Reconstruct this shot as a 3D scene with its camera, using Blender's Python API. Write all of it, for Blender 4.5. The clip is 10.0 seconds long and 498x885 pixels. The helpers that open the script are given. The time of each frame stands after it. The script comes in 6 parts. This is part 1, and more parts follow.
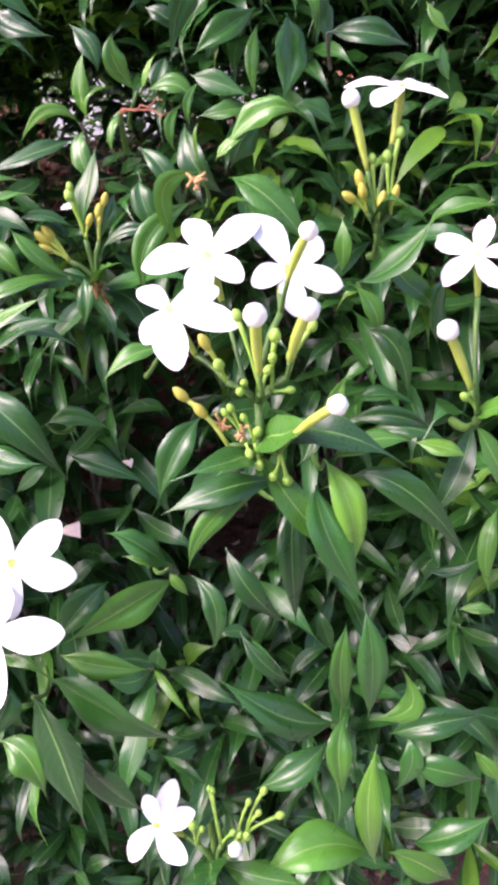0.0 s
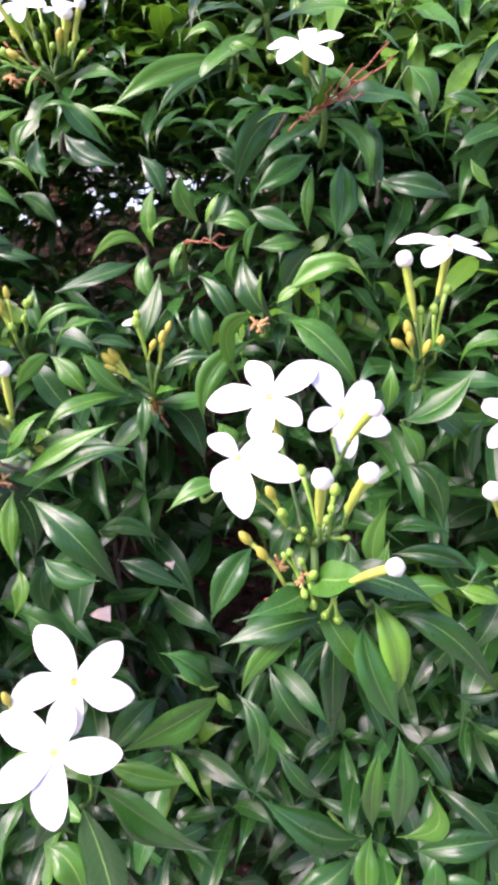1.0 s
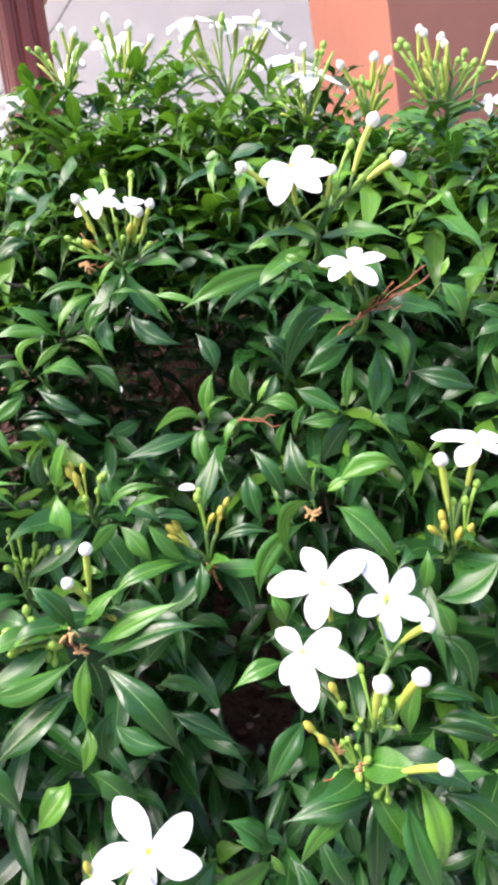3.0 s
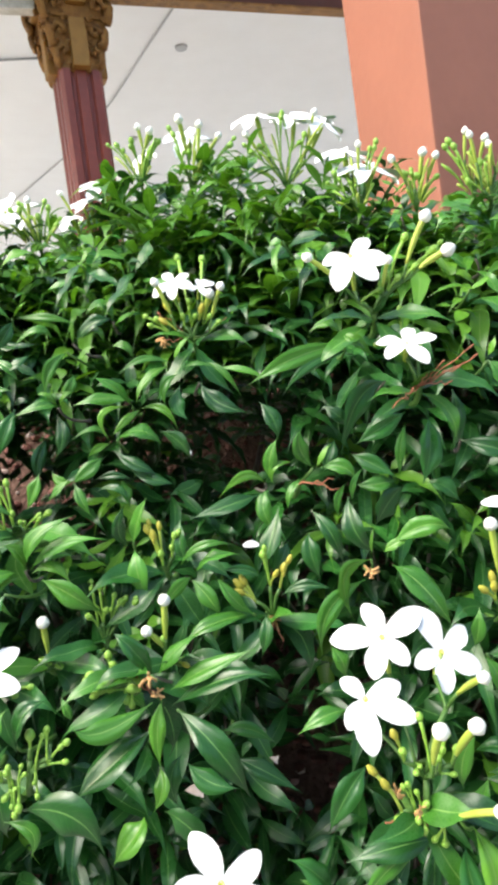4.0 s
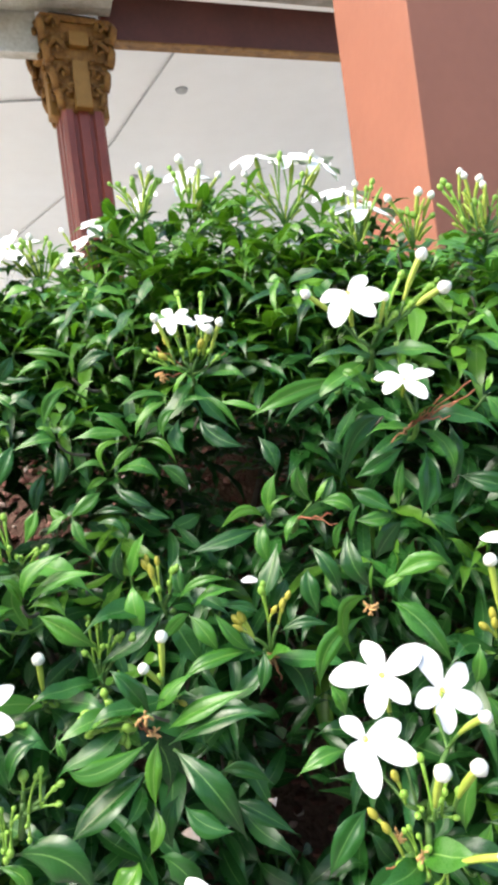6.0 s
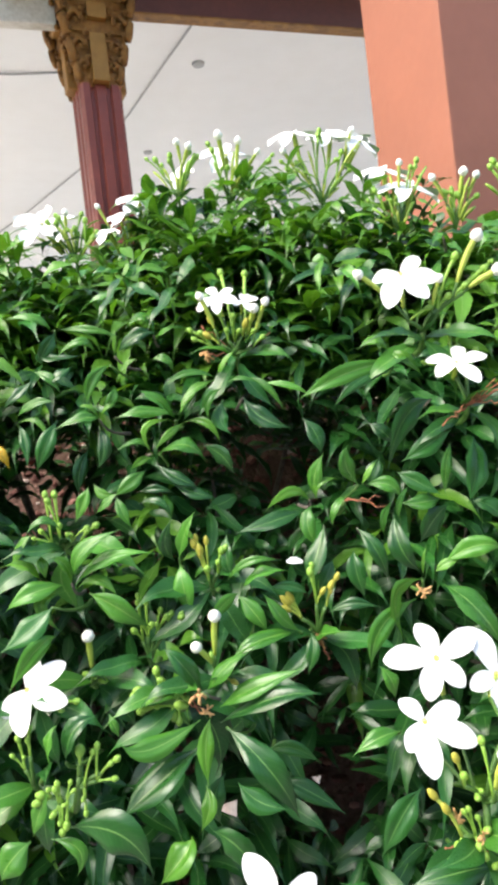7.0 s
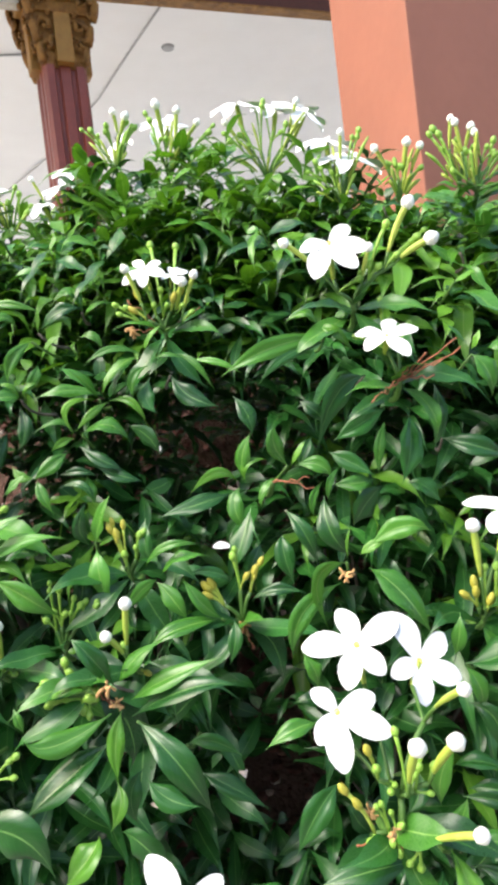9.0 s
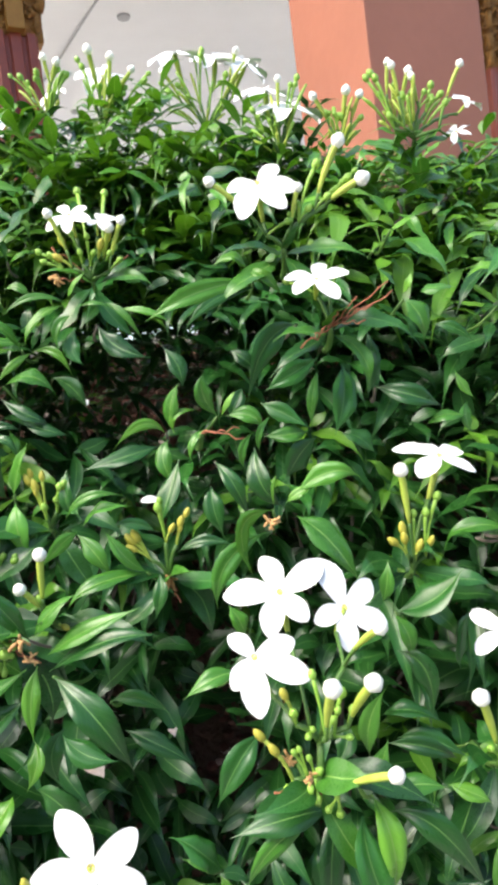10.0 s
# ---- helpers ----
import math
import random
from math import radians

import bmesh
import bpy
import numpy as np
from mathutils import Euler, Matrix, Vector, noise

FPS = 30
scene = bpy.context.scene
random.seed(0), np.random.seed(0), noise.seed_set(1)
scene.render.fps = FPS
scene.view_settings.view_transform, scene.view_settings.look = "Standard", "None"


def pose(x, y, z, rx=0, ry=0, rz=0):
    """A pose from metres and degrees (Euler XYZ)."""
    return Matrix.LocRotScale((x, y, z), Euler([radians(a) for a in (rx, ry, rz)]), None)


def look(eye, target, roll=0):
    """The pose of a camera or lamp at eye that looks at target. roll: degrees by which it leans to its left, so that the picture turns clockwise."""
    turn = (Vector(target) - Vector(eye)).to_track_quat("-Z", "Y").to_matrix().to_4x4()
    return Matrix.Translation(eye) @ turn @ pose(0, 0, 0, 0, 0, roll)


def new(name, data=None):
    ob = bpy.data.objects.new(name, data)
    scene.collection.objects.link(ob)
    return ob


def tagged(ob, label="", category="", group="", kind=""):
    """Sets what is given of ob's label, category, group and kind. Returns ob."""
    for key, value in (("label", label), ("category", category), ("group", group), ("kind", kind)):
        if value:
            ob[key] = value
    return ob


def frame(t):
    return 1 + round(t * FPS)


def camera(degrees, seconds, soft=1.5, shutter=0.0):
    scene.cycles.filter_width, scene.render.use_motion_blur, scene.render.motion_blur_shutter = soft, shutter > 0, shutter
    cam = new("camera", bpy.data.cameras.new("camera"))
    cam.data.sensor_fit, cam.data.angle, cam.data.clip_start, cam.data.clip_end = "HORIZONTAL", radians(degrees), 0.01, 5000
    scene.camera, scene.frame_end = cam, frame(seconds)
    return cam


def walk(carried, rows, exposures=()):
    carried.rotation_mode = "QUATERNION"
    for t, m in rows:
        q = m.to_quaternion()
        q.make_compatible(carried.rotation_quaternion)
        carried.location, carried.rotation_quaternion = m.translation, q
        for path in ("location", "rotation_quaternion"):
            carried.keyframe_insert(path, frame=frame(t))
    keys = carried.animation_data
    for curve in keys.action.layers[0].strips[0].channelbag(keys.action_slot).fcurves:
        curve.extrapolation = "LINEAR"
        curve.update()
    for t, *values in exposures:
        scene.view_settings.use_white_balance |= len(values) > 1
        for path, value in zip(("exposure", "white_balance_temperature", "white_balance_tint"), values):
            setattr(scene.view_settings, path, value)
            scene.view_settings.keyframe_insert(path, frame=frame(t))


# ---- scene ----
cam = camera(38.86, 10.0, soft=4.1)
PATH = [
    (0.0, look((0.0683, 0.0754, 1.0190), (0.0935, 2.0114, 0.5175), -12.93)),
    (0.5, look((0.0582, 0.0635, 1.0383), (0.1039, 2.0181, 0.6171), -11.29)),
    (1.0, look((0.0540, 0.0653, 1.0611), (0.1087, 2.0252, 0.6662), -9.82)),
    (1.5, look((0.0442, 0.0560, 1.0661), (0.1164, 2.0307, 0.7573), -10.17)),
    (2.0, look((0.0399, 0.0446, 1.0781), (0.1495, 2.0245, 0.8174), -8.97)),
    (2.5, look((0.0549, 0.0450, 1.1035), (0.1390, 2.0286, 0.8628), -9.12)),
    (2.7, look((0.0395, 0.0451, 1.1137), (0.1623, 2.0266, 0.8718), -8.22)),
    (3.8, look((0.0236, 0.0052, 1.1398), (0.0673, 2.0006, 1.0116), -7.61)),
    (4.0, look((0.0158, 0.0048, 1.1365), (0.0481, 2.0031, 1.0622), -7.51)),
    (4.5, look((0.0003, 0.0030, 1.1460), (0.0036, 2.0026, 1.1026), -7.13)),
    (5.0, look((-0.0023, 0.0056, 1.1428), (-0.0030, 2.0056, 1.1359), -6.85)),
    (5.5, look((0.0136, 0.0039, 1.1414), (0.0529, 2.0035, 1.1357), -7.22)),
    (5.7, look((0.0156, 0.0043, 1.1351), (0.0717, 2.0031, 1.1713), -7.40)),
    (6.8, look((0.0094, 0.0047, 1.1471), (0.0274, 2.0037, 1.0871), -7.03)),
    (7.0, look((-0.0093, 0.0066, 1.1407), (0.0184, 2.0061, 1.1052), -6.50)),
    (7.5, look((-0.0113, 0.0118, 1.1449), (-0.0018, 2.0116, 1.1229), -5.79)),
    (8.0, look((-0.0157, 0.0126, 1.1391), (-0.0064, 2.0126, 1.1308), -5.29)),
    (8.5, look((-0.0097, 0.0230, 1.1392), (0.0250, 2.0225, 1.1116), -5.51)),
    (9.0, look((0.0226, 0.0262, 1.1296), (0.1011, 2.0235, 1.0631), -6.77)),
    (9.5, look((0.0235, 0.0363, 1.1149), (0.1507, 2.0303, 1.0272), -6.87)),
    (10.0, look((0.0417, 0.0374, 1.1080), (0.2087, 2.0266, 0.9847), -7.05)),
]
walk(cam, PATH, [(0.0, 1.58, 6540, 41), (2.7, 1.55, 6540, 29), (4.0, 1.36, 6850, 6), (10.0, 1.37, 6850, 9)])
EAVE = 1.95  # how far forward the roof reaches, in the building's axes

# ---- light ----
world = bpy.data.worlds.new("sky")
scene.world = world
world.use_nodes = True
wn = world.node_tree.nodes
sky = wn.new("ShaderNodeTexSky")
sky.sky_type = "NISHITA"
sky.sun_disc = False
sky.sun_elevation = radians(45)
sky.sun_rotation = radians(256)
sky.dust_density = 3.0
wn["Background"].inputs["Strength"].default_value = 0.19
world.node_tree.links.new(sky.outputs[0], wn["Background"].inputs["Color"])
sun = new("sun", bpy.data.lights.new("sun", "SUN"))
sun.data.energy = 1.75
sun.data.angle = radians(25)
sun.data.color = (1.0, 0.96, 0.9)
sun.matrix_world = look((-2.0, -1.9, 3.9), (0, 0, 0))


# ---- materials ----
class Mat:
    """A small wrapper to build node materials."""

    def __init__(self, name, rough=0.6, metal=0.0):
        self.m = bpy.data.materials.new(name)
        self.m.use_nodes = True
        self.t = self.m.node_tree
        self.b = self.t.nodes["Principled BSDF"]
        self.b.inputs["Roughness"].default_value = rough
        self.b.inputs["Metallic"].default_value = metal

    def n(self, kind, **put):
        node = self.t.nodes.new(kind)
        for k, val in put.items():
            node.inputs[k.replace("_", " ")].default_value = val
        return node

    def l(self, a, b):
        self.t.links.new(a, b)

    def ramp(self, fac, stops):
        r = self.t.nodes.new("ShaderNodeValToRGB")
        while len(r.color_ramp.elements) < len(stops):
            r.color_ramp.elements.new(0.5)
        for e, (pos, col) in zip(r.color_ramp.elements, stops):
            e.position = pos
            e.color = (*col, 1)
        self.l(fac, r.inputs[0])
        return r.outputs[0]

    def mix(self, fac, a, b, mode="MIX"):
        x = self.t.nodes.new("ShaderNodeMix")
        x.data_type, x.blend_type = "RGBA", mode
        for src, sock in ((fac, x.inputs[0]), (a, x.inputs[6]), (b, x.inputs[7])):
            if isinstance(src, (int, float)):
                sock.default_value = src
            elif isinstance(src, tuple):
                sock.default_value = (*src, 1)
            else:
                self.l(src, sock)
        return x.outputs[2]

    def math(self, op, a, b=0.0):
        x = self.t.nodes.new("ShaderNodeMath")
        x.operation = op
        for src, sock in ((a, x.inputs[0]), (b, x.inputs[1])):
            if isinstance(src, (int, float)):
                sock.default_value = src
            else:
                self.l(src, sock)
        return x.outputs[0]

    def noise(self, scale, detail=4.0, coord="Object"):
        tc = self.t.nodes.new("ShaderNodeTexCoord")
        x = self.n("ShaderNodeTexNoise", Scale=scale, Detail=detail)
        self.l(tc.outputs[coord], x.inputs["Vector"])
        return x.outputs[0]

    def bump(self, height, strength=0.2, dist=0.001):
        b = self.n("ShaderNodeBump", Strength=strength, Distance=dist)
        self.l(height, b.inputs["Height"])
        self.l(b.outputs[0], self.b.inputs["Normal"])


def leaf_material(name, dark, light, rib, through_light, island):
    """Glossy leaf: pale midrib and side veins along its own length, colour varied leaf by leaf."""
    m = Mat(name, 0.32)
    if island:
        rnd = m.t.nodes.new("ShaderNodeNewGeometry").outputs["Random Per Island"]
    else:
        rnd = m.t.nodes.new("ShaderNodeObjectInfo").outputs["Random"]
    uv = m.t.nodes.new("ShaderNodeUVMap")
    sep = m.t.nodes.new("ShaderNodeSeparateXYZ")
    m.l(uv.outputs[0], sep.inputs[0])
    across = m.math("ABSOLUTE", m.math("SUBTRACT", sep.outputs[0], 0.5))
    base = m.ramp(rnd, [(0.0, dark), (0.55, tuple((a + b) / 2 for a, b in zip(dark, light))), (0.85, light), (1.0, tuple(c * 1.5 for c in light))])
    blotch = m.noise(60.0)
    base = m.mix(m.math("MULTIPLY", blotch, 0.5), base, tuple(c * 1.35 for c in light))
    mid = m.math("LESS_THAN", across, 0.022)
    slant = m.math("SUBTRACT", m.math("MULTIPLY", sep.outputs[1], 13.0), m.math("MULTIPLY", across, 6.0))
    saw = m.math("ABSOLUTE", m.math("SUBTRACT", m.math("FRACT", slant), 0.5))
    vein = m.math("MULTIPLY", m.math("LESS_THAN", saw, 0.04), 0.13)
    col = m.mix(vein, base, rib)
    col = m.mix(m.math("MULTIPLY", mid, 0.8), col, rib)
    m.l(col, m.b.inputs["Base Color"])
    rough = m.math("ADD", m.math("MULTIPLY", blotch, 0.30), 0.16)
    m.l(rough, m.b.inputs["Roughness"])
    m.b.inputs["IOR"].default_value = 1.42
    m.b.inputs["Coat Weight"].default_value = 0.10
    m.b.inputs["Coat Roughness"].default_value = 0.3
    height = m.math("ADD", m.math("MULTIPLY", saw, 0.5), m.math("MULTIPLY", m.noise(220.0), 0.5))
    m.bump(height, 0.14, 0.0006)
    tr = m.t.nodes.new("ShaderNodeBsdfTranslucent")
    m.l(m.mix(1.0, col, (1.0, 1.0, 0.35), "MULTIPLY"), tr.inputs["Color"])
    add = m.t.nodes.new("ShaderNodeMixShader")
    add.inputs[0].default_value = through_light
    m.l(m.b.outputs[0], add.inputs[1])
    m.l(tr.outputs[0], add.inputs[2])
    m.l(add.outputs[0], m.t.nodes["Material Output"].inputs["Surface"])
    return m.m


def plain_material(name, a, b, scale, rough, bump=0.2, dist=0.001, metal=0.0, coord="Object"):
    """Colour that drifts between a and b at two scales, with fine relief."""
    m = Mat(name, rough, metal)
    big, fine = m.noise(scale, 5.0, coord), m.noise(scale * 9.0, 3.0, coord)
    fac = m.math("ADD", m.math("MULTIPLY", big, 0.7), m.math("MULTIPLY", fine, 0.3))
    m.l(m.ramp(fac, [(0.32, a), (0.68, b)]), m.b.inputs["Base Color"])
    m.bump(m.math("ADD", big, fine), bump, dist)
    return m.m


DARK, LIGHT, RIB = (0.006, 0.032, 0.009), (0.020, 0.098, 0.016), (0.12, 0.25, 0.07)
M_LEAF = leaf_material("mature_leaf", DARK, LIGHT, RIB, 0.07, False)
M_LEAF_MASS = leaf_material("mature_leaf_mass", DARK, LIGHT, RIB, 0.07, True)
M_YOUNG = leaf_material("young_leaf", (0.050, 0.175, 0.017), (0.10, 0.26, 0.028), (0.22, 0.38, 0.10), 0.2, False)
M_FRESH = leaf_material("fresh_leaf", (0.026, 0.115, 0.014), (0.058, 0.195, 0.023), (0.20, 0.36, 0.09), 0.14, False)
# fresh leaves again, colour and translucency raised to stand for light on the crown
M_FRESH_LIT = leaf_material("fresh_leaf_lit", (0.046, 0.145, 0.016), (0.105, 0.265, 0.028), (0.18, 0.33, 0.08), 0.28, True)
M_YELLOW = leaf_material("yellowed_leaf", (0.45, 0.27, 0.02), (0.6, 0.4, 0.03), (0.5, 0.4, 0.1), 0.2, False)
M_DRY = plain_material("dry_stalk", (0.22, 0.075, 0.04), (0.40, 0.15, 0.08), 300.0, 0.8)
M_STEM = plain_material("green_stem", (0.045, 0.12, 0.02), (0.09, 0.19, 0.035), 200.0, 0.5)
M_TWIG = plain_material("woody_twig", (0.07, 0.06, 0.048), (0.16, 0.14, 0.115), 150.0, 0.85, 0.5)
M_STALK = plain_material("flower_stalk", (0.30, 0.42, 0.05), (0.42, 0.50, 0.09), 200.0, 0.45)
M_TINY = plain_material("green_bud", (0.17, 0.37, 0.045), (0.29, 0.47, 0.07), 250.0, 0.4)
M_OCHRE = plain_material("ochre_bud", (0.34, 0.34, 0.04), (0.48, 0.43, 0.065), 250.0, 0.45)
M_BUD = plain_material("white_bud", (0.80, 0.82, 0.70), (0.88, 0.88, 0.82), 150.0, 0.45)
M_PETAL = plain_material("petal", (0.78, 0.79, 0.78), (0.85, 0.86, 0.86), 120.0, 0.55, 0.25, 0.0006)
M_THROAT = plain_material("petal_throat", (0.75, 0.62, 0.10), (0.85, 0.72, 0.2), 300.0, 0.5)
M_SOIL = plain_material("red_soil", (0.075, 0.04, 0.03), (0.17, 0.095, 0.075), 14.0, 0.95, 0.8, 0.01)
M_PAVE = plain_material("grey_paving", (0.20, 0.193, 0.183), (0.30, 0.293, 0.28), 2.0, 0.85, 0.4, 0.004)
M_WALL = plain_material("sky_block_grey", (0.18, 0.18, 0.16), (0.32, 0.31, 0.28), 1.5, 0.9, 0.4, 0.006)
M_FLOOR = plain_material("bounce_floor", (0.72, 0.70, 0.66), (0.80, 0.78, 0.74), 3.0, 0.4, 0.1)
M_CEIL = plain_material("white_ceiling_paint", (0.80, 0.785, 0.77), (0.86, 0.85, 0.84), 1.2, 0.75, 0.1)
M_STAIN = plain_material("stained_white_paint", (0.42, 0.38, 0.30), (0.78, 0.75, 0.70), 9.0, 0.8, 0.3, 0.002)
M_ORANGE = plain_material("orange_paint", (0.262, 0.097, 0.060), (0.308, 0.114, 0.071), 5.0, 0.6, 0.25, 0.002)
M_MAROON = plain_material("maroon_paint", (0.17, 0.035, 0.022), (0.27, 0.06, 0.038), 7.0, 0.45, 0.25, 0.002)
M_BEAM = plain_material("dark_maroon_paint", (0.075, 0.018, 0.012), (0.13, 0.030, 0.020), 6.0, 0.5, 0.25, 0.002)
M_GILT = plain_material("gilded_plaster", (0.15, 0.062, 0.014), (0.40, 0.19, 0.042), 45.0, 0.45, 0.7, 0.004, 0.35)
M_GILT_PLAIN = plain_material("smooth_gilding", (0.27, 0.13, 0.026), (0.38, 0.19, 0.04), 30.0, 0.5, 0.3, 0.002, 0.35)
M_GREY = plain_material("grey_plastic", (0.36, 0.36, 0.36), (0.46, 0.46, 0.45), 30.0, 0.6)
M_GRAVEL = Mat("gravel_stone", 0.9)
M_GRAVEL.l(M_GRAVEL.ramp(M_GRAVEL.t.nodes.new("ShaderNodeNewGeometry").outputs["Random Per Island"], [(0.0, (0.09, 0.035, 0.028)), (0.5, (0.22, 0.09, 0.075)), (0.85, (0.42, 0.22, 0.19)), (0.95, (0.6, 0.5, 0.46))]), M_GRAVEL.b.inputs["Base Color"])
M_GRAVEL.bump(M_GRAVEL.noise(300.0), 0.5, 0.002)
M_GRAVEL = M_GRAVEL.m
M_RECESS_SHADE = plain_material("recess_shade", (0.03, 0.03, 0.03), (0.08, 0.08, 0.08), 30.0, 0.6)
M_TAN = plain_material("withered_petal", (0.38, 0.20, 0.07), (0.60, 0.38, 0.17), 300.0, 0.85, 0.5)
M_LITTER = plain_material("dry_litter", (0.42, 0.31, 0.26), (0.66, 0.57, 0.51), 60.0, 0.9)


# ---- building helpers ----
def part(name, me, material, parent=None, label="", m=None):
    """Links a bmesh or mesh as one object under a thing or part."""
    if isinstance(me, bmesh.types.BMesh):
        data = bpy.data.meshes.new(name)
        me.normal_update()
        me.to_mesh(data)
        me.free()
        me = data
    if material is not None and not me.materials:
        me.materials.append(material)
    ob = new(name, me)
    if parent is not None:
        ob.parent = parent
    if m is not None:
        ob.matrix_basis = m
    if label:
        tagged(ob, label)
    return ob


def smooth(me, on=True):
    me.polygons.foreach_set("use_smooth", [on] * len(me.polygons))
    return me


def mesh_from(name, verts, faces, uvs=None):
    me = bpy.data.meshes.new(name)
    me.from_pydata([tuple(v) for v in verts], [], [tuple(f) for f in faces])
    if uvs is not None:
        layer = me.uv_layers.new(name="UVMap")
        idx = np.empty(len(me.loops), int)
        me.loops.foreach_get("vertex_index", idx)
        layer.data.foreach_set("uv", np.asarray(uvs, float)[idx].ravel())
    return smooth(me)


def tube_arrays(pts, radii, sides=6):
    """Vertices and faces of a tapered tube along pts."""
    pts = [Vector(q) for q in pts]
    verts, faces = [], []
    side = Vector((1, 0.13, 0.07))
    for i, (q, r) in enumerate(zip(pts, radii)):
        d = (pts[min(i + 1, len(pts) - 1)] - pts[max(i - 1, 0)]).normalized()
        a = d.cross(side)
        a = a.normalized() if a.length > 1e-4 else d.orthogonal().normalized()
        b = d.cross(a)
        for k in range(sides):
            w = 2 * math.pi * k / sides
            verts.append(q + a * (r * math.cos(w)) + b * (r * math.sin(w)))
    for i in range(len(pts) - 1):
        for k in range(sides):
            k2 = (k + 1) % sides
            faces.append((i * sides + k, i * sides + k2, (i + 1) * sides + k2, (i + 1) * sides + k))
    faces.append(tuple(range(sides))[::-1])
    faces.append(tuple(range((len(pts) - 1) * sides, len(pts) * sides)))
    return verts, faces


def bend(a, b, sag, n=6):
    """Points from a to b, bowed by sag."""
    a, b, sag = Vector(a), Vector(b), Vector(sag)
    return [a.lerp(b, i / n) + sag * (4 * (i / n) * (1 - i / n)) for i in range(n + 1)]


def joined(name, pieces):
    """One mesh from several (verts, faces)."""
    vs, fs = [], []
    for v, f in pieces:
        o = len(vs)
        vs += [tuple(q) for q in v]
        fs += [tuple(i + o for i in g) for g in f]
    return mesh_from(name, vs, fs)


def box(bm, x0, x1, y0, y1, z0, z1, bevel=0.0):
    r = bmesh.ops.create_cube(bm, size=1.0)
    m = Matrix.Translation(((x0 + x1) / 2, (y0 + y1) / 2, (z0 + z1) / 2)) @ Matrix.Diagonal((x1 - x0, y1 - y0, z1 - z0, 1))
    bmesh.ops.transform(bm, matrix=m, verts=r["verts"])
    if bevel:
        es = list({e for v in r["verts"] for e in v.link_edges})
        bmesh.ops.bevel(bm, geom=es, offset=bevel, segments=2, affect="EDGES", profile=0.7)


def box_mesh(x0, x1, y0, y1, z0, z1, bevel=0.0):
    bm = bmesh.new()
    box(bm, x0, x1, y0, y1, z0, z1, bevel)
    return bm


# ---- the building: its facade turned 17 degrees from the path's heading ----
TURN = pose(0, 0, 0.025, 0, 0, 17.0)


def bank(x, y):
    """Height of the raised planting bed."""
    k = min(1.0, max(0.0, (y - 0.52) / 0.60))
    side = min(1.0, max(0.0, (1.9 - abs(x)) / 0.4))
    lip = min(1.0, max(0.0, (y - 0.485) / 0.06))
    return (0.30 * lip + 0.90 * k * k * (3 - 2 * k)) * (0.25 + 0.75 * side) + 0.02 * noise.noise((x * 9, y * 9, 0)) + 0.006 * noise.noise((x * 40, y * 40, 3))


def ground():
    bm = bmesh.new()
    bmesh.ops.create_grid(bm, x_segments=60, y_segments=60, size=300.0)
    ob = part("ground", bm, M_PAVE)
    tagged(ob, "grey concrete paving reaching into the distance", "ground", kind="structure")
    bm = bmesh.new()
    bmesh.ops.create_grid(bm, x_segments=120, y_segments=70, size=1.0)
    for v in bm.verts:
        x, y = v.co.x * 1.9, 0.915 + v.co.y * 0.435
        v.co = Vector((x, y, bank(x, y)))
    for f in bm.faces:
        f.smooth = True
    ob = part("planting_bed", bm, M_SOIL)
    tagged(ob, "raised bed of reddish bare soil under the shrubs", "soil", kind="structure")
    # unseen wall added behind the viewpoint to cut low sky light and reflections
    ob = part("wall_front", box_mesh(-14, 14, -4.7, -4.5, 0.0, 2.9, 0.02), M_WALL)
    tagged(ob, "unseen grey wall added to block low sky light", "wall", kind="structure")
    # concrete kerb walls that hold the bed
    for name, b4 in (("planter_wall_back", (-1.98, 1.98, 1.34, 1.42, 0.0, 1.24)), ("planter_wall_front", (-1.98, 1.98, 0.42, 0.485, 0.0, 0.34)), ("planter_wall_left", (-1.98, -1.9, 0.486, 1.339, 0.0, 0.42)), ("planter_wall_right", (1.9, 1.98, 0.486, 1.339, 0.0, 0.42))):
        ob = part(name, box_mesh(*b4, 0.008), M_PAVE)
        tagged(ob, "rough grey concrete wall of the raised planting bed", "planter wall", kind="structure")
    # loose stones on the bed, pinkish red with pale ones among them
    rng = random.Random(3)
    bm = bmesh.new()
    bmesh.ops.create_icosphere(bm, subdivisions=1, radius=1.0)
    shape = [v.co.copy() for v in bm.verts]
    tris = [tuple(v.index for v in f.verts) for f in bm.faces]
    bm.free()
    pieces = []
    for _ in range(4500):
        x, y = rng.uniform(-0.6, 0.6), rng.uniform(0.62, 1.25)
        r = rng.uniform(0.003, 0.009)
        sq = Vector((rng.uniform(0.7, 1.3), rng.uniform(0.7, 1.3), rng.uniform(0.5, 0.9))) * r
        c = Vector((x, y, bank(x, y) + r * 0.3))
        pieces.append(([c + Vector((q.x * sq.x, q.y * sq.y, q.z * sq.z)) * rng.uniform(0.8, 1.2) for q in shape], tris))
    me = joined("gravel", pieces)
    smooth(me, False)
    ob = part("gravel", me, M_GRAVEL)
    tagged(ob, "loose pinkish-red gravel on the planting bed", "gravel", kind="stuff")


